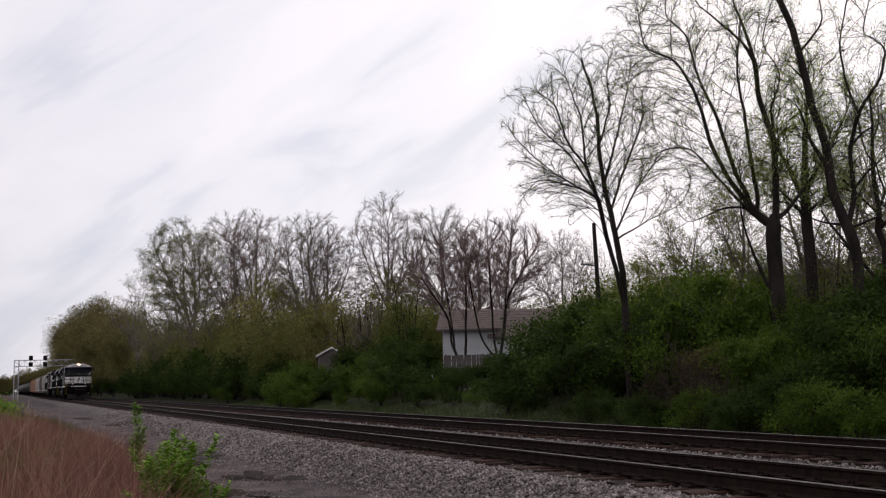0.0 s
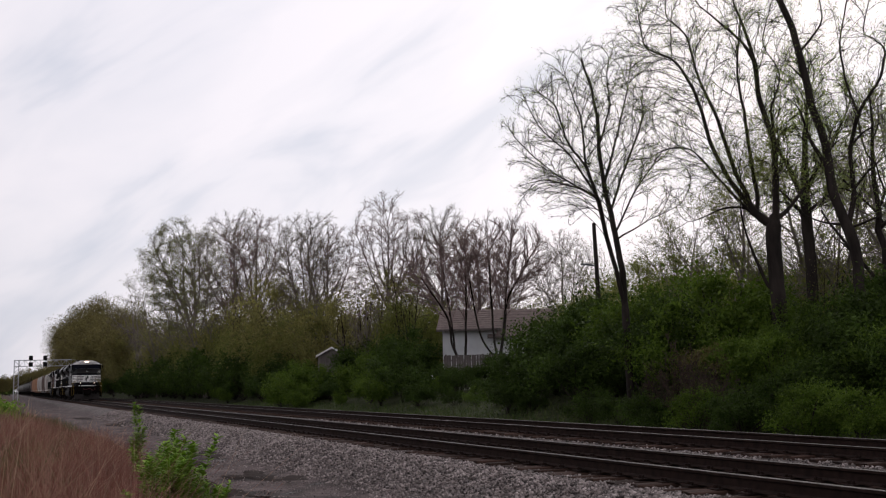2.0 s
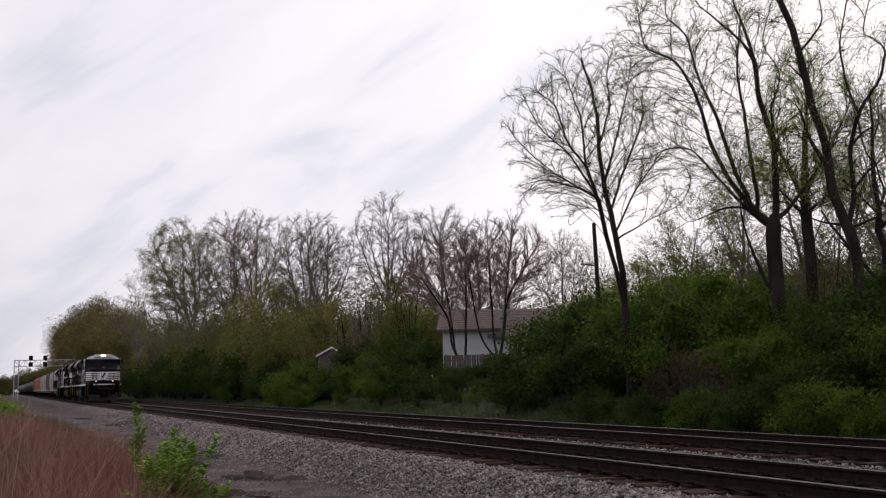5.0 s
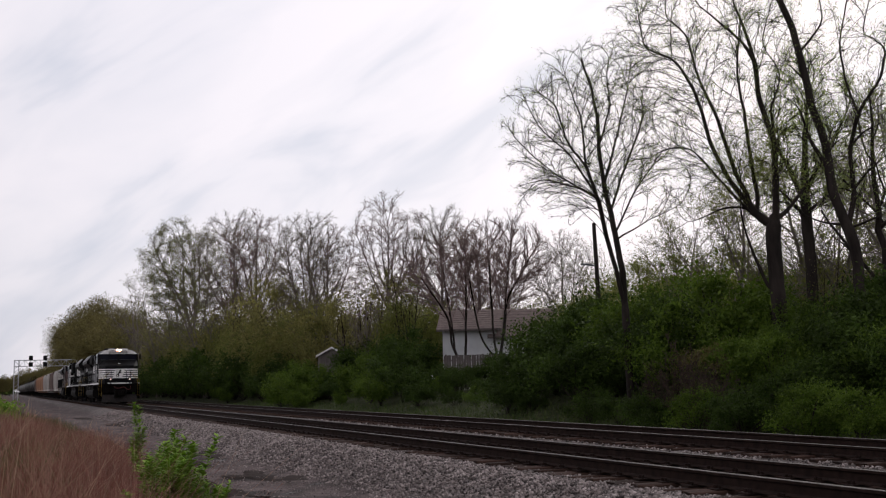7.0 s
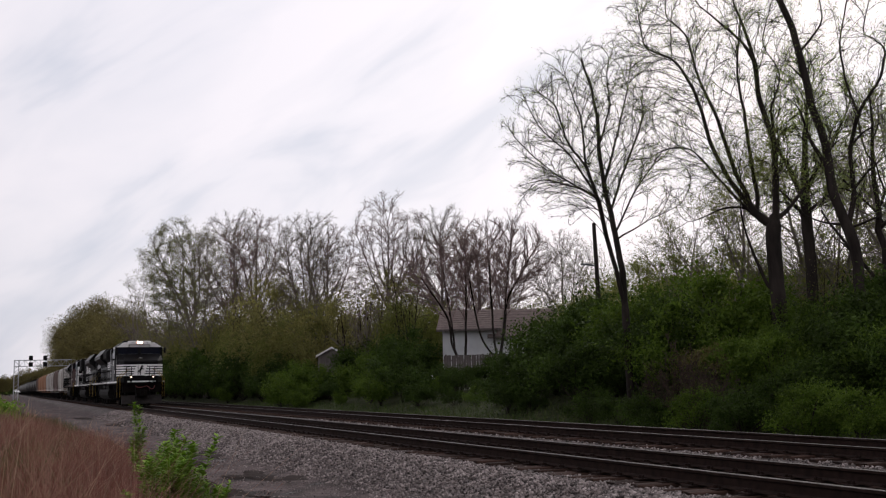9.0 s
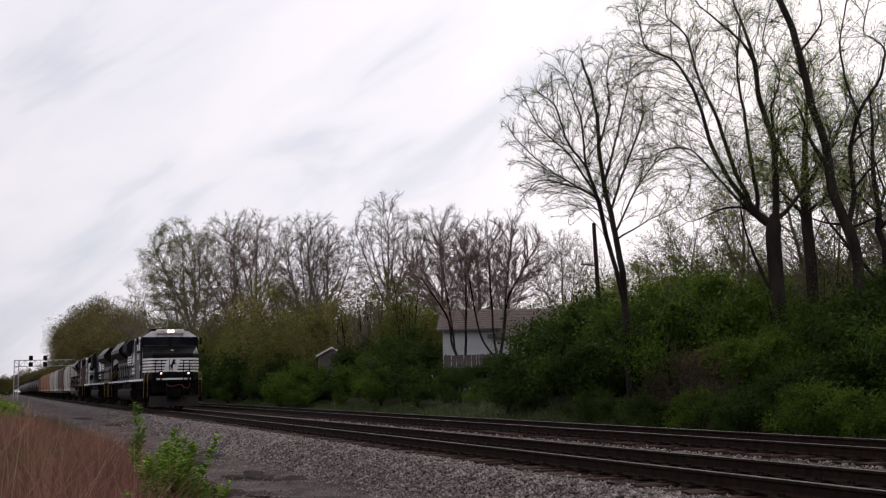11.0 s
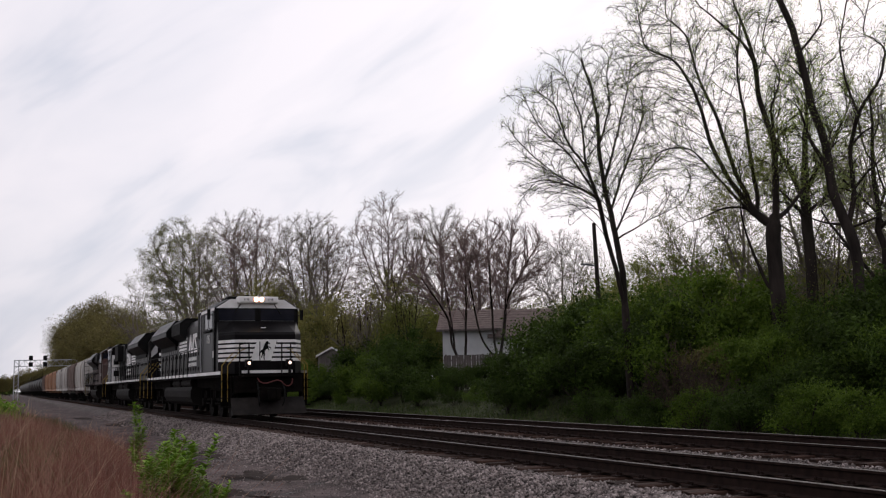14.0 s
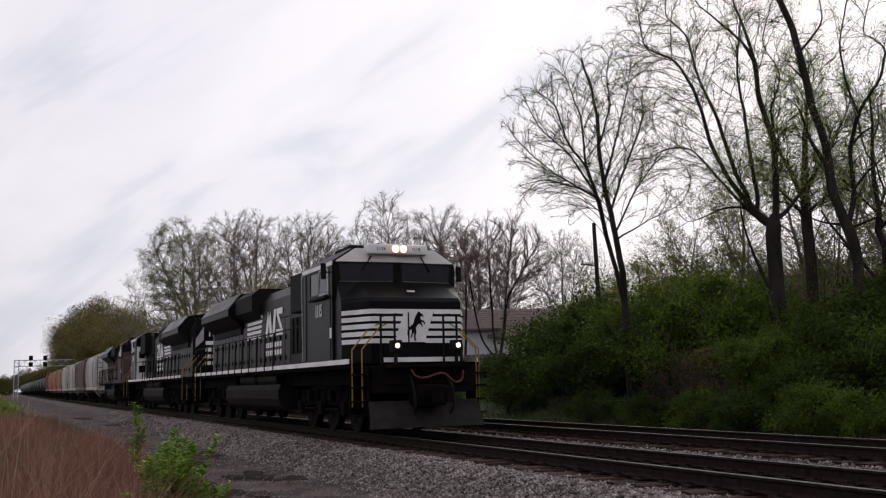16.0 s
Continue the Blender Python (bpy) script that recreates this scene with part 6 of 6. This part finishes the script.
    for k in range(len(run) - 1):
        for f in (0.0, 0.5):
            pts.append((run[k][0] * (1 - f) + run[k + 1][0] * f, -0.48, run[k][1] * (1 - f) + run[k + 1][1] * f))
    part("jumper_cable", pipe(pts, 0.021, 8), HOSE, t, "faded red jumper cable")
    # hood, its doors and the cooling section
    tail = end - 0.55
    part("equipment_cabinet", boxes((-1.0, 1.0, 4.12, 7.4, 1.6, 4.12), bevel=0.04), BLACK if paint is None else paint, t)
    for s in (-1, 1):
        for i in range(5):
            part("louvre", boxes((s * 1.02 - 0.03, s * 1.02 + 0.03, 5.35 + 0.42 * i, 5.58 + 0.42 * i, 2.0, 3.0), bevel=0.01), DARK, t, "dark upright louvre")
        part("blower_intake", boxes((s * 1.14 - 0.2, s * 1.14 + 0.2, 4.2, 6.2, 3.05, 4.08), bevel=0.04), DARK, t, "black air intake behind the cab")
    if lettered:
        for s in (-1, 1):
            # white on this wall imitates the sky reflected at the cab's rear
            wall = part("cab_rear_wall", boxes((*sorted((s * 0.96, s * 1.52)), 4.135, 4.20, 1.62, 3.5), bevel=0.02), WHITE, t, "rear wall of the cab beside the walkway, whitened as reflected sky")
            for z in (2.05, 2.85):
                part("hatch", boxes((*sorted((s * 1.08, s * 1.40)), 4.195, 4.22, z, z + 0.38), bevel=0.01), DARK, wall, "dark square hatch")
    bm = prism(bmesh.new(), [(-0.95, 1.6), (-0.95, 3.72), (-0.74, 4.02), (0.74, 4.02), (0.95, 3.72), (0.95, 1.6)], "y", 7.4, tail)
    hood = part("hood", bm, hoodp, t, "long black engine hood")
    for s in (-1, 1):
        y = 7.6
        while y < tail - 0.7:
            part("hood_door", boxes((s * 0.957 - 0.012, s * 0.957 + 0.012, y, y + 0.56, 1.75, 3.05), bevel=0.006), hoodp, hood)
            for z in (1.86, 2.47):
                part("latch", boxes((s * 0.985 - 0.018, s * 0.985 + 0.018, y + 0.44, y + 0.5, z, z + 0.13)), DARK, hood)
            y += 0.62
        part("hood_seam", boxes((s * 0.955 - 0.012, s * 0.955 + 0.012, 7.5, tail - 0.2, 3.10, 3.13)), DARK, hood)
    # flared radiators at the rear and the brake grids ahead of them
    r0, r1, g0 = tail - 5.6, tail - 0.5, tail - 8.2
    bm = prism(bmesh.new(), [(-0.96, 3.05), (-1.50, 3.52), (-1.50, 3.74), (-1.05, 4.27), (1.05, 4.27), (1.50, 3.74), (1.50, 3.52), (0.96, 3.05)], "y", r0, r1)
    rad = part("radiator", bm, BLACK, t, "flared black radiator section")
    for s in (-1, 1):
        bm = bmesh.new()
        vs = [bm.verts.new(p) for p in ((s * 1.515, r0 + 0.1, 3.75), (s * 1.07, r0 + 0.1, 4.285), (s * 1.07, r1 - 0.1, 4.285), (s * 1.515, r1 - 0.1, 3.75))]
        bm.faces.new(vs)
        bmesh.ops.solidify(bm, geom=bm.faces[:], thickness=0.01)
        part("radiator_screen", bm, PANEL, rad, "grey radiator screen")
        part("intake_grille", boxes((s * 1.0 - 0.03, s * 1.0 + 0.03, r0 + 0.2, r1 - 0.2, 2.9, 3.35)), DARK, rad)
    for i in range(3):
        part("radiator_fan", rod(bmesh.new(), (0, r0 + 1.0 + 1.6 * i, 4.27), (0, r0 + 1.0 + 1.6 * i, 4.36), 0.68, 20), DARK, rad)
    bm = prism(bmesh.new(), [(-0.96, 3.25), (-1.28, 3.5), (-1.28, 4.0), (-1.0, 4.22), (1.0, 4.22), (1.28, 4.0), (1.28, 3.5), (0.96, 3.25)], "y", g0, r0 - 0.15)
    part("brake_grid", bm, DARK, t, "black dynamic brake housing")
    part("exhaust_stack", boxes((-0.3, 0.3, g0 - 1.6, g0 - 0.7, 4.0, 4.3), bevel=0.03), DARK, t)
    # rear end with its number and stripes
    rear = part("hood_end", boxes((-0.86, 0.86, tail, tail + 0.12, 1.6, 4.1), bevel=0.03), BLACK, t)
    if lettered:
        for i in range(4):
            z = 3.12 - 0.29 * i
            part("rear_stripe", boxes((-0.42, 0.42, tail + 0.122, tail + 0.13, z - 0.16, z)), WHITE, rear, "white stripe")
        if number:
            lettering(number, 0.30, rear, Matrix(((-1, 0, 0, 0), (0, 0, 1, tail + 0.128), (0, 1, 0, 3.42), (0, 0, 0, 1))), name="rear_number")
        for s in (-1, 1):
            bm = prism(bmesh.new(), [(s * 0.5, 3.15), (s * 0.85, 2.85), (s * 0.85, 3.2), (s * 0.5, 3.75)], "y", tail + 0.122, tail + 0.13)
            part("rear_panel", bm, PANEL, rear, "pale grey slanted panel")
    part("rear_platform", boxes((-1.5, 1.5, tail + 0.1, end + 0.45, 1.46, 1.56)), GRIME, t)
    part("rear_coupler", boxes((-0.14, 0.14, end + 0.2, end + 0.95, 0.76, 0.98), (-0.2, 0.2, end + 0.8, end + 1.0, 0.68, 1.06), bevel=0.03), GRIME, t)
    for s in (-1, 1):
        for x in (1.5, 1.3):
            part("rear_handrail", pipe([(s * x, end + 0.2, 0.62), (s * x, end + 0.2, 1.9), (s * (x - 0.5), end + 0.2, 2.5)], 0.018), YELLOW, t)
        for z in (0.42, 0.72, 1.02, 1.3):
            part("rear_step", boxes((s * 1.4 - 0.15, s * 1.4 + 0.15, end, end + 0.4, z, z + 0.035)), GRIME, t)
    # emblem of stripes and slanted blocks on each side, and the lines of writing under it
    if lettered:
        for s in (-1, 1):
            x = s * 0.974
            for i in range(5):
                z, d = 3.36 - i * 0.155, 0.06 * i
                part("side_stripe", prism(bmesh.new(), [(10.95 + d, z), (13.1 + d * 0.4, z), (13.1 + d * 0.4, z - 0.095), (11.0 + d, z - 0.095)], "x", x - 0.004, x + 0.004), WHITE, hood, "white stripe")
            for p in ([(10.6, 2.62), (10.35, 2.62), (9.95, 3.42), (10.25, 3.42)], [(10.22, 3.42), (9.92, 3.42), (9.72, 2.62), (10.0, 2.62)], [(9.7, 2.62), (9.42, 2.62), (9.2, 3.42), (9.46, 3.42)],
                      [(9.2, 2.62), (8.45, 2.62), (8.42, 2.80), (9.2, 2.80)], [(9.15, 3.42), (8.45, 3.42), (8.45, 3.24), (9.15, 3.24)], [(9.15, 3.24), (8.92, 3.24), (8.5, 2.82), (8.75, 2.82)]):
                part("side_emblem", prism(bmesh.new(), p, "x", x - 0.004, x + 0.004), WHITE, hood, "white slanted block")
            for z in (2.36, 2.12):
                for k in range(7):
                    y = 10.6 - 0.3 * k
                    part("side_bar", boxes((x - 0.004, x + 0.004, y - 0.2, y, z - 0.075, z + 0.075)), WHITE, hood)
    # stanchions and handrail along the walkway
    for s in (-1, 1):
        y = 7.2
        while y < end - 0.3:
            part("stanchion", pipe([(s * 1.57, y, 1.5), (s * 1.54, y, 2.58)], 0.026), DARK, t)
            y += 1.02
        part("handrail", pipe([(s * 1.54, 4.2, 2.62), (s * 1.54, 7.2, 2.58), (s * 1.54, end - 0.4, 2.58), (s * 1.5, end + 0.1, 2.5)], 0.02), DARK, t)
    # tanks and bogies
    k = end - 19.9
    bm = prism(bmesh.new(), [(-1.40, 1.16), (-1.47, 1.0), (-1.47, 0.75), (-1.38, 0.55), (-1.15, 0.42), (1.15, 0.42), (1.38, 0.55), (1.47, 0.75), (1.47, 1.0), (1.40, 1.16)], "y", 7.0, 14.2 + k)
    part("fuel_tank", bm, TANK, t, "dusty fuel tank")
    for s in (-1, 1):
        part("air_reservoir", rod(bmesh.new(), (s * 1.2, 7.6, 1.32), (s * 1.2, 12.4 + k, 1.32), 0.19, 14), TANK, t)
        for y in (10.0, 13.0 + k):
            part("tank_bracket", boxes((s * 1.3 - 0.1, s * 1.3 + 0.1, y, y + 0.3, 1.1, 1.5)), GRIME, t)
    engine_truck(t, 4.0)
    engine_truck(t, 16.9 + k)
    return t


def freight_truck(parent, yc, keyed):
    bm = bmesh.new()
    for s in (-1, 1):
        prism(bm, [(yc - 1.15, 0.52), (yc - 0.55, 0.62), (yc - 0.4, 0.82), (yc + 0.4, 0.82), (yc + 0.55, 0.62), (yc + 1.15, 0.52), (yc + 1.1, 0.36), (yc + 0.4, 0.26), (yc - 0.4, 0.26), (yc - 1.1, 0.36)],
              "x", s * 1.0 - 0.06, s * 1.0 + 0.06)
        for dy in (-0.12, 0.12):
            rod(bm, (s * 1.05, yc + dy, 0.32), (s * 1.05, yc + dy, 0.62), 0.07, 8)
    box(bm, -1.0, 1.0, yc - 0.2, yc + 0.2, 0.5, 0.85)
    t = part("truck", bm, GRIME, parent, "two-axle freight bogie")
    for dy in (-0.85, 0.85):
        wheelset(t, yc + dy, 0.42, keyed)


def hopper_car(label, paint, keyed=True):
    """A two-bay covered hopper with rounded sides, 12.4 m long."""
    t = thing("hopper_car", label, "freight wagon", "freight wagons of the train")
    L = 12.4
    prof = [(-1.48, 1.45), (-1.55, 2.0), (-1.57, 2.8), (-1.53, 3.5), (-1.3, 3.95), (-0.8, 4.22), (0.8, 4.22), (1.3, 3.95), (1.53, 3.5), (1.57, 2.8), (1.55, 2.0), (1.48, 1.45)]
    bm = prism(bmesh.new(), prof, "y", 1.2, L - 1.2)
    body = part("body", bm, paint, t, smooth=False)
    for y in (1.22, 3.7, 6.2, 8.7, L - 1.24):
        for s in (-1, 1):
            part("side_rib", pipe([(s * x, y, z) for x, z in ((1.50, 1.45), (1.58, 2.0), (1.60, 2.8), (1.56, 3.5), (1.33, 3.97))], 0.045, 6), paint, body)
    for s, e in ((-1, 0.25), (1, L - 0.25)):
        m = 1.2 if s < 0 else L - 1.2
        part("end_sheet", prism(bmesh.new(), [(m, 3.9), (m, 1.5), (m + s * 0.1, 1.5), (m + s * 0.1, 3.9)] if s > 0 else [(m - 0.1, 3.9), (m - 0.1, 1.5), (m, 1.5), (m, 3.9)], "x", -1.4, 1.4), paint, body)
        part("end_ladder", boxes((-1.5, -1.46, e - 0.02, e + 0.02, 1.0, 3.9), (-1.1, -1.06, e - 0.02, e + 0.02, 1.0, 3.9),
                                 *[(-1.5, -1.06, e - 0.015, e + 0.015, z, z + 0.03) for z in (1.3, 1.7, 2.1, 2.5, 2.9, 3.3, 3.7)]), GRIME, t)
        part("coupler", boxes((-0.13, 0.13, e - 0.5 if s < 0 else e, e if s < 0 else e + 0.55, 0.76, 0.98)), GRIME, t)
    part("roof_walk", boxes((-0.35, 0.35, 1.0, L - 1.0, 4.28, 4.32), (-0.3, 0.3, 2.0, 2.1, 4.2, 4.3), (-0.3, 0.3, 9.8, 9.9, 4.2, 4.3)), GALV, t)
    part("side_sill", boxes((-1.5, -1.38, 0.2, L - 0.2, 1.15, 1.42), (1.38, 1.5, 0.2, L - 0.2, 1.15, 1.42), (-0.5, 0.5, 0.1, L - 0.1, 0.95, 1.3), (-1.45, 1.45, 0.15, 0.35, 1.1, 1.4), (-1.45, 1.45, L - 0.35, L - 0.15, 1.1, 1.4)), paint, t)
    for y in (4.2, 8.2):
        bm = bmesh.new()
        a = [bm.verts.new(p) for p in ((-1.3, y - 1.7, 1.45), (1.3, y - 1.7, 1.45), (1.3, y + 1.7, 1.45), (-1.3, y + 1.7, 1.45))]
        b = [bm.verts.new(p) for p in ((-0.5, y - 0.35, 0.4), (0.5, y - 0.35, 0.4), (0.5, y + 0.35, 0.4), (-0.5, y + 0.35, 0.4))]
        for i in range(4):
            bm.faces.new((a[i], a[(i + 1) % 4], b[(i + 1) % 4], b[i]))
        bm.faces.new(b)
        part("discharge_bay", bm, paint, t)
    freight_truck(t, 1.9, keyed)
    freight_truck(t, L - 1.9, keyed)
    return t


def tank_car(label, paint):
    """A tank wagon, 16 m long."""
    t = thing("tank_car", label, "freight wagon", "freight wagons of the train")
    L = 15.6
    bm = rod(bmesh.new(), (0, 1.0, 2.55), (0, L - 1.0, 2.55), 1.45, 24)
    for y, s in ((1.0, -1), (L - 1.0, 1)):
        g = bmesh.ops.create_uvsphere(bm, u_segments=24, v_segments=10, radius=1.45)
        bmesh.ops.transform(bm, matrix=Matrix.Translation((0, y, 2.55)) @ Matrix.Diagonal((1, 0.35, 1, 1)), verts=g["verts"])
    part("tank", bm, paint, t, smooth=True)
    part("dome", boxes((-0.5, 0.5, L / 2 - 0.6, L / 2 + 0.6, 3.95, 4.35), bevel=0.1), paint, t)
    part("walk_platform", pipe([(-1.2, L / 2 - 1.5, 3.9), (-1.2, L / 2 - 1.5, 4.9), (-1.2, L / 2 + 1.5, 4.9), (-1.2, L / 2 + 1.5, 3.9)], 0.03), GRIME, t)
    part("frame", boxes((-0.3, 0.3, 0.0, L, 0.85, 1.2), (-1.4, 1.4, 0.3, 2.6, 1.05, 1.2), (-1.4, 1.4, L - 2.6, L - 0.3, 1.05, 1.2)), GRIME, t)
    freight_truck(t, 1.8, False)
    freight_truck(t, L - 1.8, False)
    return t


TRAIN = []


def build_train():
    TRAIN.append((locomotive("1115", "leading black diesel locomotive with white nose stripes and lit lamps"), 0.0, 0))
    TRAIN.append((locomotive("1114", "black diesel locomotive coupled tail first behind the leading engine", lit=False), 43.4, 180))
    TRAIN.append((locomotive("", "grimy maroon diesel locomotive without lettering", MAROON, 17.9, False, False), 45.4, 0))
    pale = surface("pale_grey_wagon", (0.40, 0.38, 0.36), (0.52, 0.50, 0.47), 1, 0.6, dirt=(0.22, 0.18, 0.15), dirt_scale=0.7, dirt_amount=0.8, stretch=(1, 1, 0.3))
    brown = surface("brown_wagon", (0.12, 0.085, 0.075), (0.18, 0.13, 0.115), 1, 0.7, dirt=(0.08, 0.06, 0.05), dirt_scale=0.8, stretch=(1, 1, 0.3))
    orange = surface("orange_wagon", (0.33, 0.17, 0.10), (0.42, 0.24, 0.15), 1, 0.6, dirt=(0.20, 0.12, 0.08), dirt_scale=0.8, dirt_amount=0.7, stretch=(1, 1, 0.3))
    tank = surface("black_tank", (0.02, 0.02, 0.02), (0.045, 0.043, 0.042), 1, 0.5, dirt=(0.05, 0.045, 0.04), dirt_scale=0.8, gloss=0.05)
    greyt = surface("grey_tank", (0.06, 0.06, 0.058), (0.11, 0.105, 0.10), 1, 0.6, dirt=(0.08, 0.07, 0.06))
    y = 65.4
    order = [(pale, "pale grey covered hopper wagon with rust streaks"), (brown, "weathered brown covered hopper wagon"), (pale, "pale grey covered hopper wagon with rust streaks"),
             (pale, "pale grey covered hopper wagon with rust streaks")] + [(orange, "faded orange covered hopper wagon")] * 3 + [(brown, "weathered brown covered hopper wagon")]
    for paint, label in order:
        TRAIN.append((hopper_car(label, paint), y, 0))
        y += 13.5
    for i in range(17):
        TRAIN.append((tank_car("black tank wagon in the train's tail" if i < 7 else "grey tank wagon far down the train", tank if i < 7 else greyt), y, 0))
        y += 16.4


def front(t):
    """Where the leading engine's front stands along the track."""
    tau = 16.0 - t
    return 20.88 + 7.231 * tau - 0.0225 * tau * tau


def motions():
    for ob, y0, turn in TRAIN:
        walk(ob, [(t, pose(NEAR, front(t) + y0, 0, 0, 0, turn)) for t in range(0, 17)])
    # the wheels roll: the way along the track gives their turn
    for w, y, r in WHEELS:
        ob = w
        while ob.parent:
            ob = ob.parent
        rev = [-1 if turn else 1 for o, _, turn in TRAIN if o == ob][0]
        walk(w, [(k / 12, pose(0, y, r, rev * math.degrees((front(0) - front(k / 12)) / r), 0, 0)) for k in range(0, 193)])


build_train()
build_track("track_near", NEAR, 1)
build_track("track_far", FAR_TRACK, 2)
build_ballast()
build_grit()
motions()
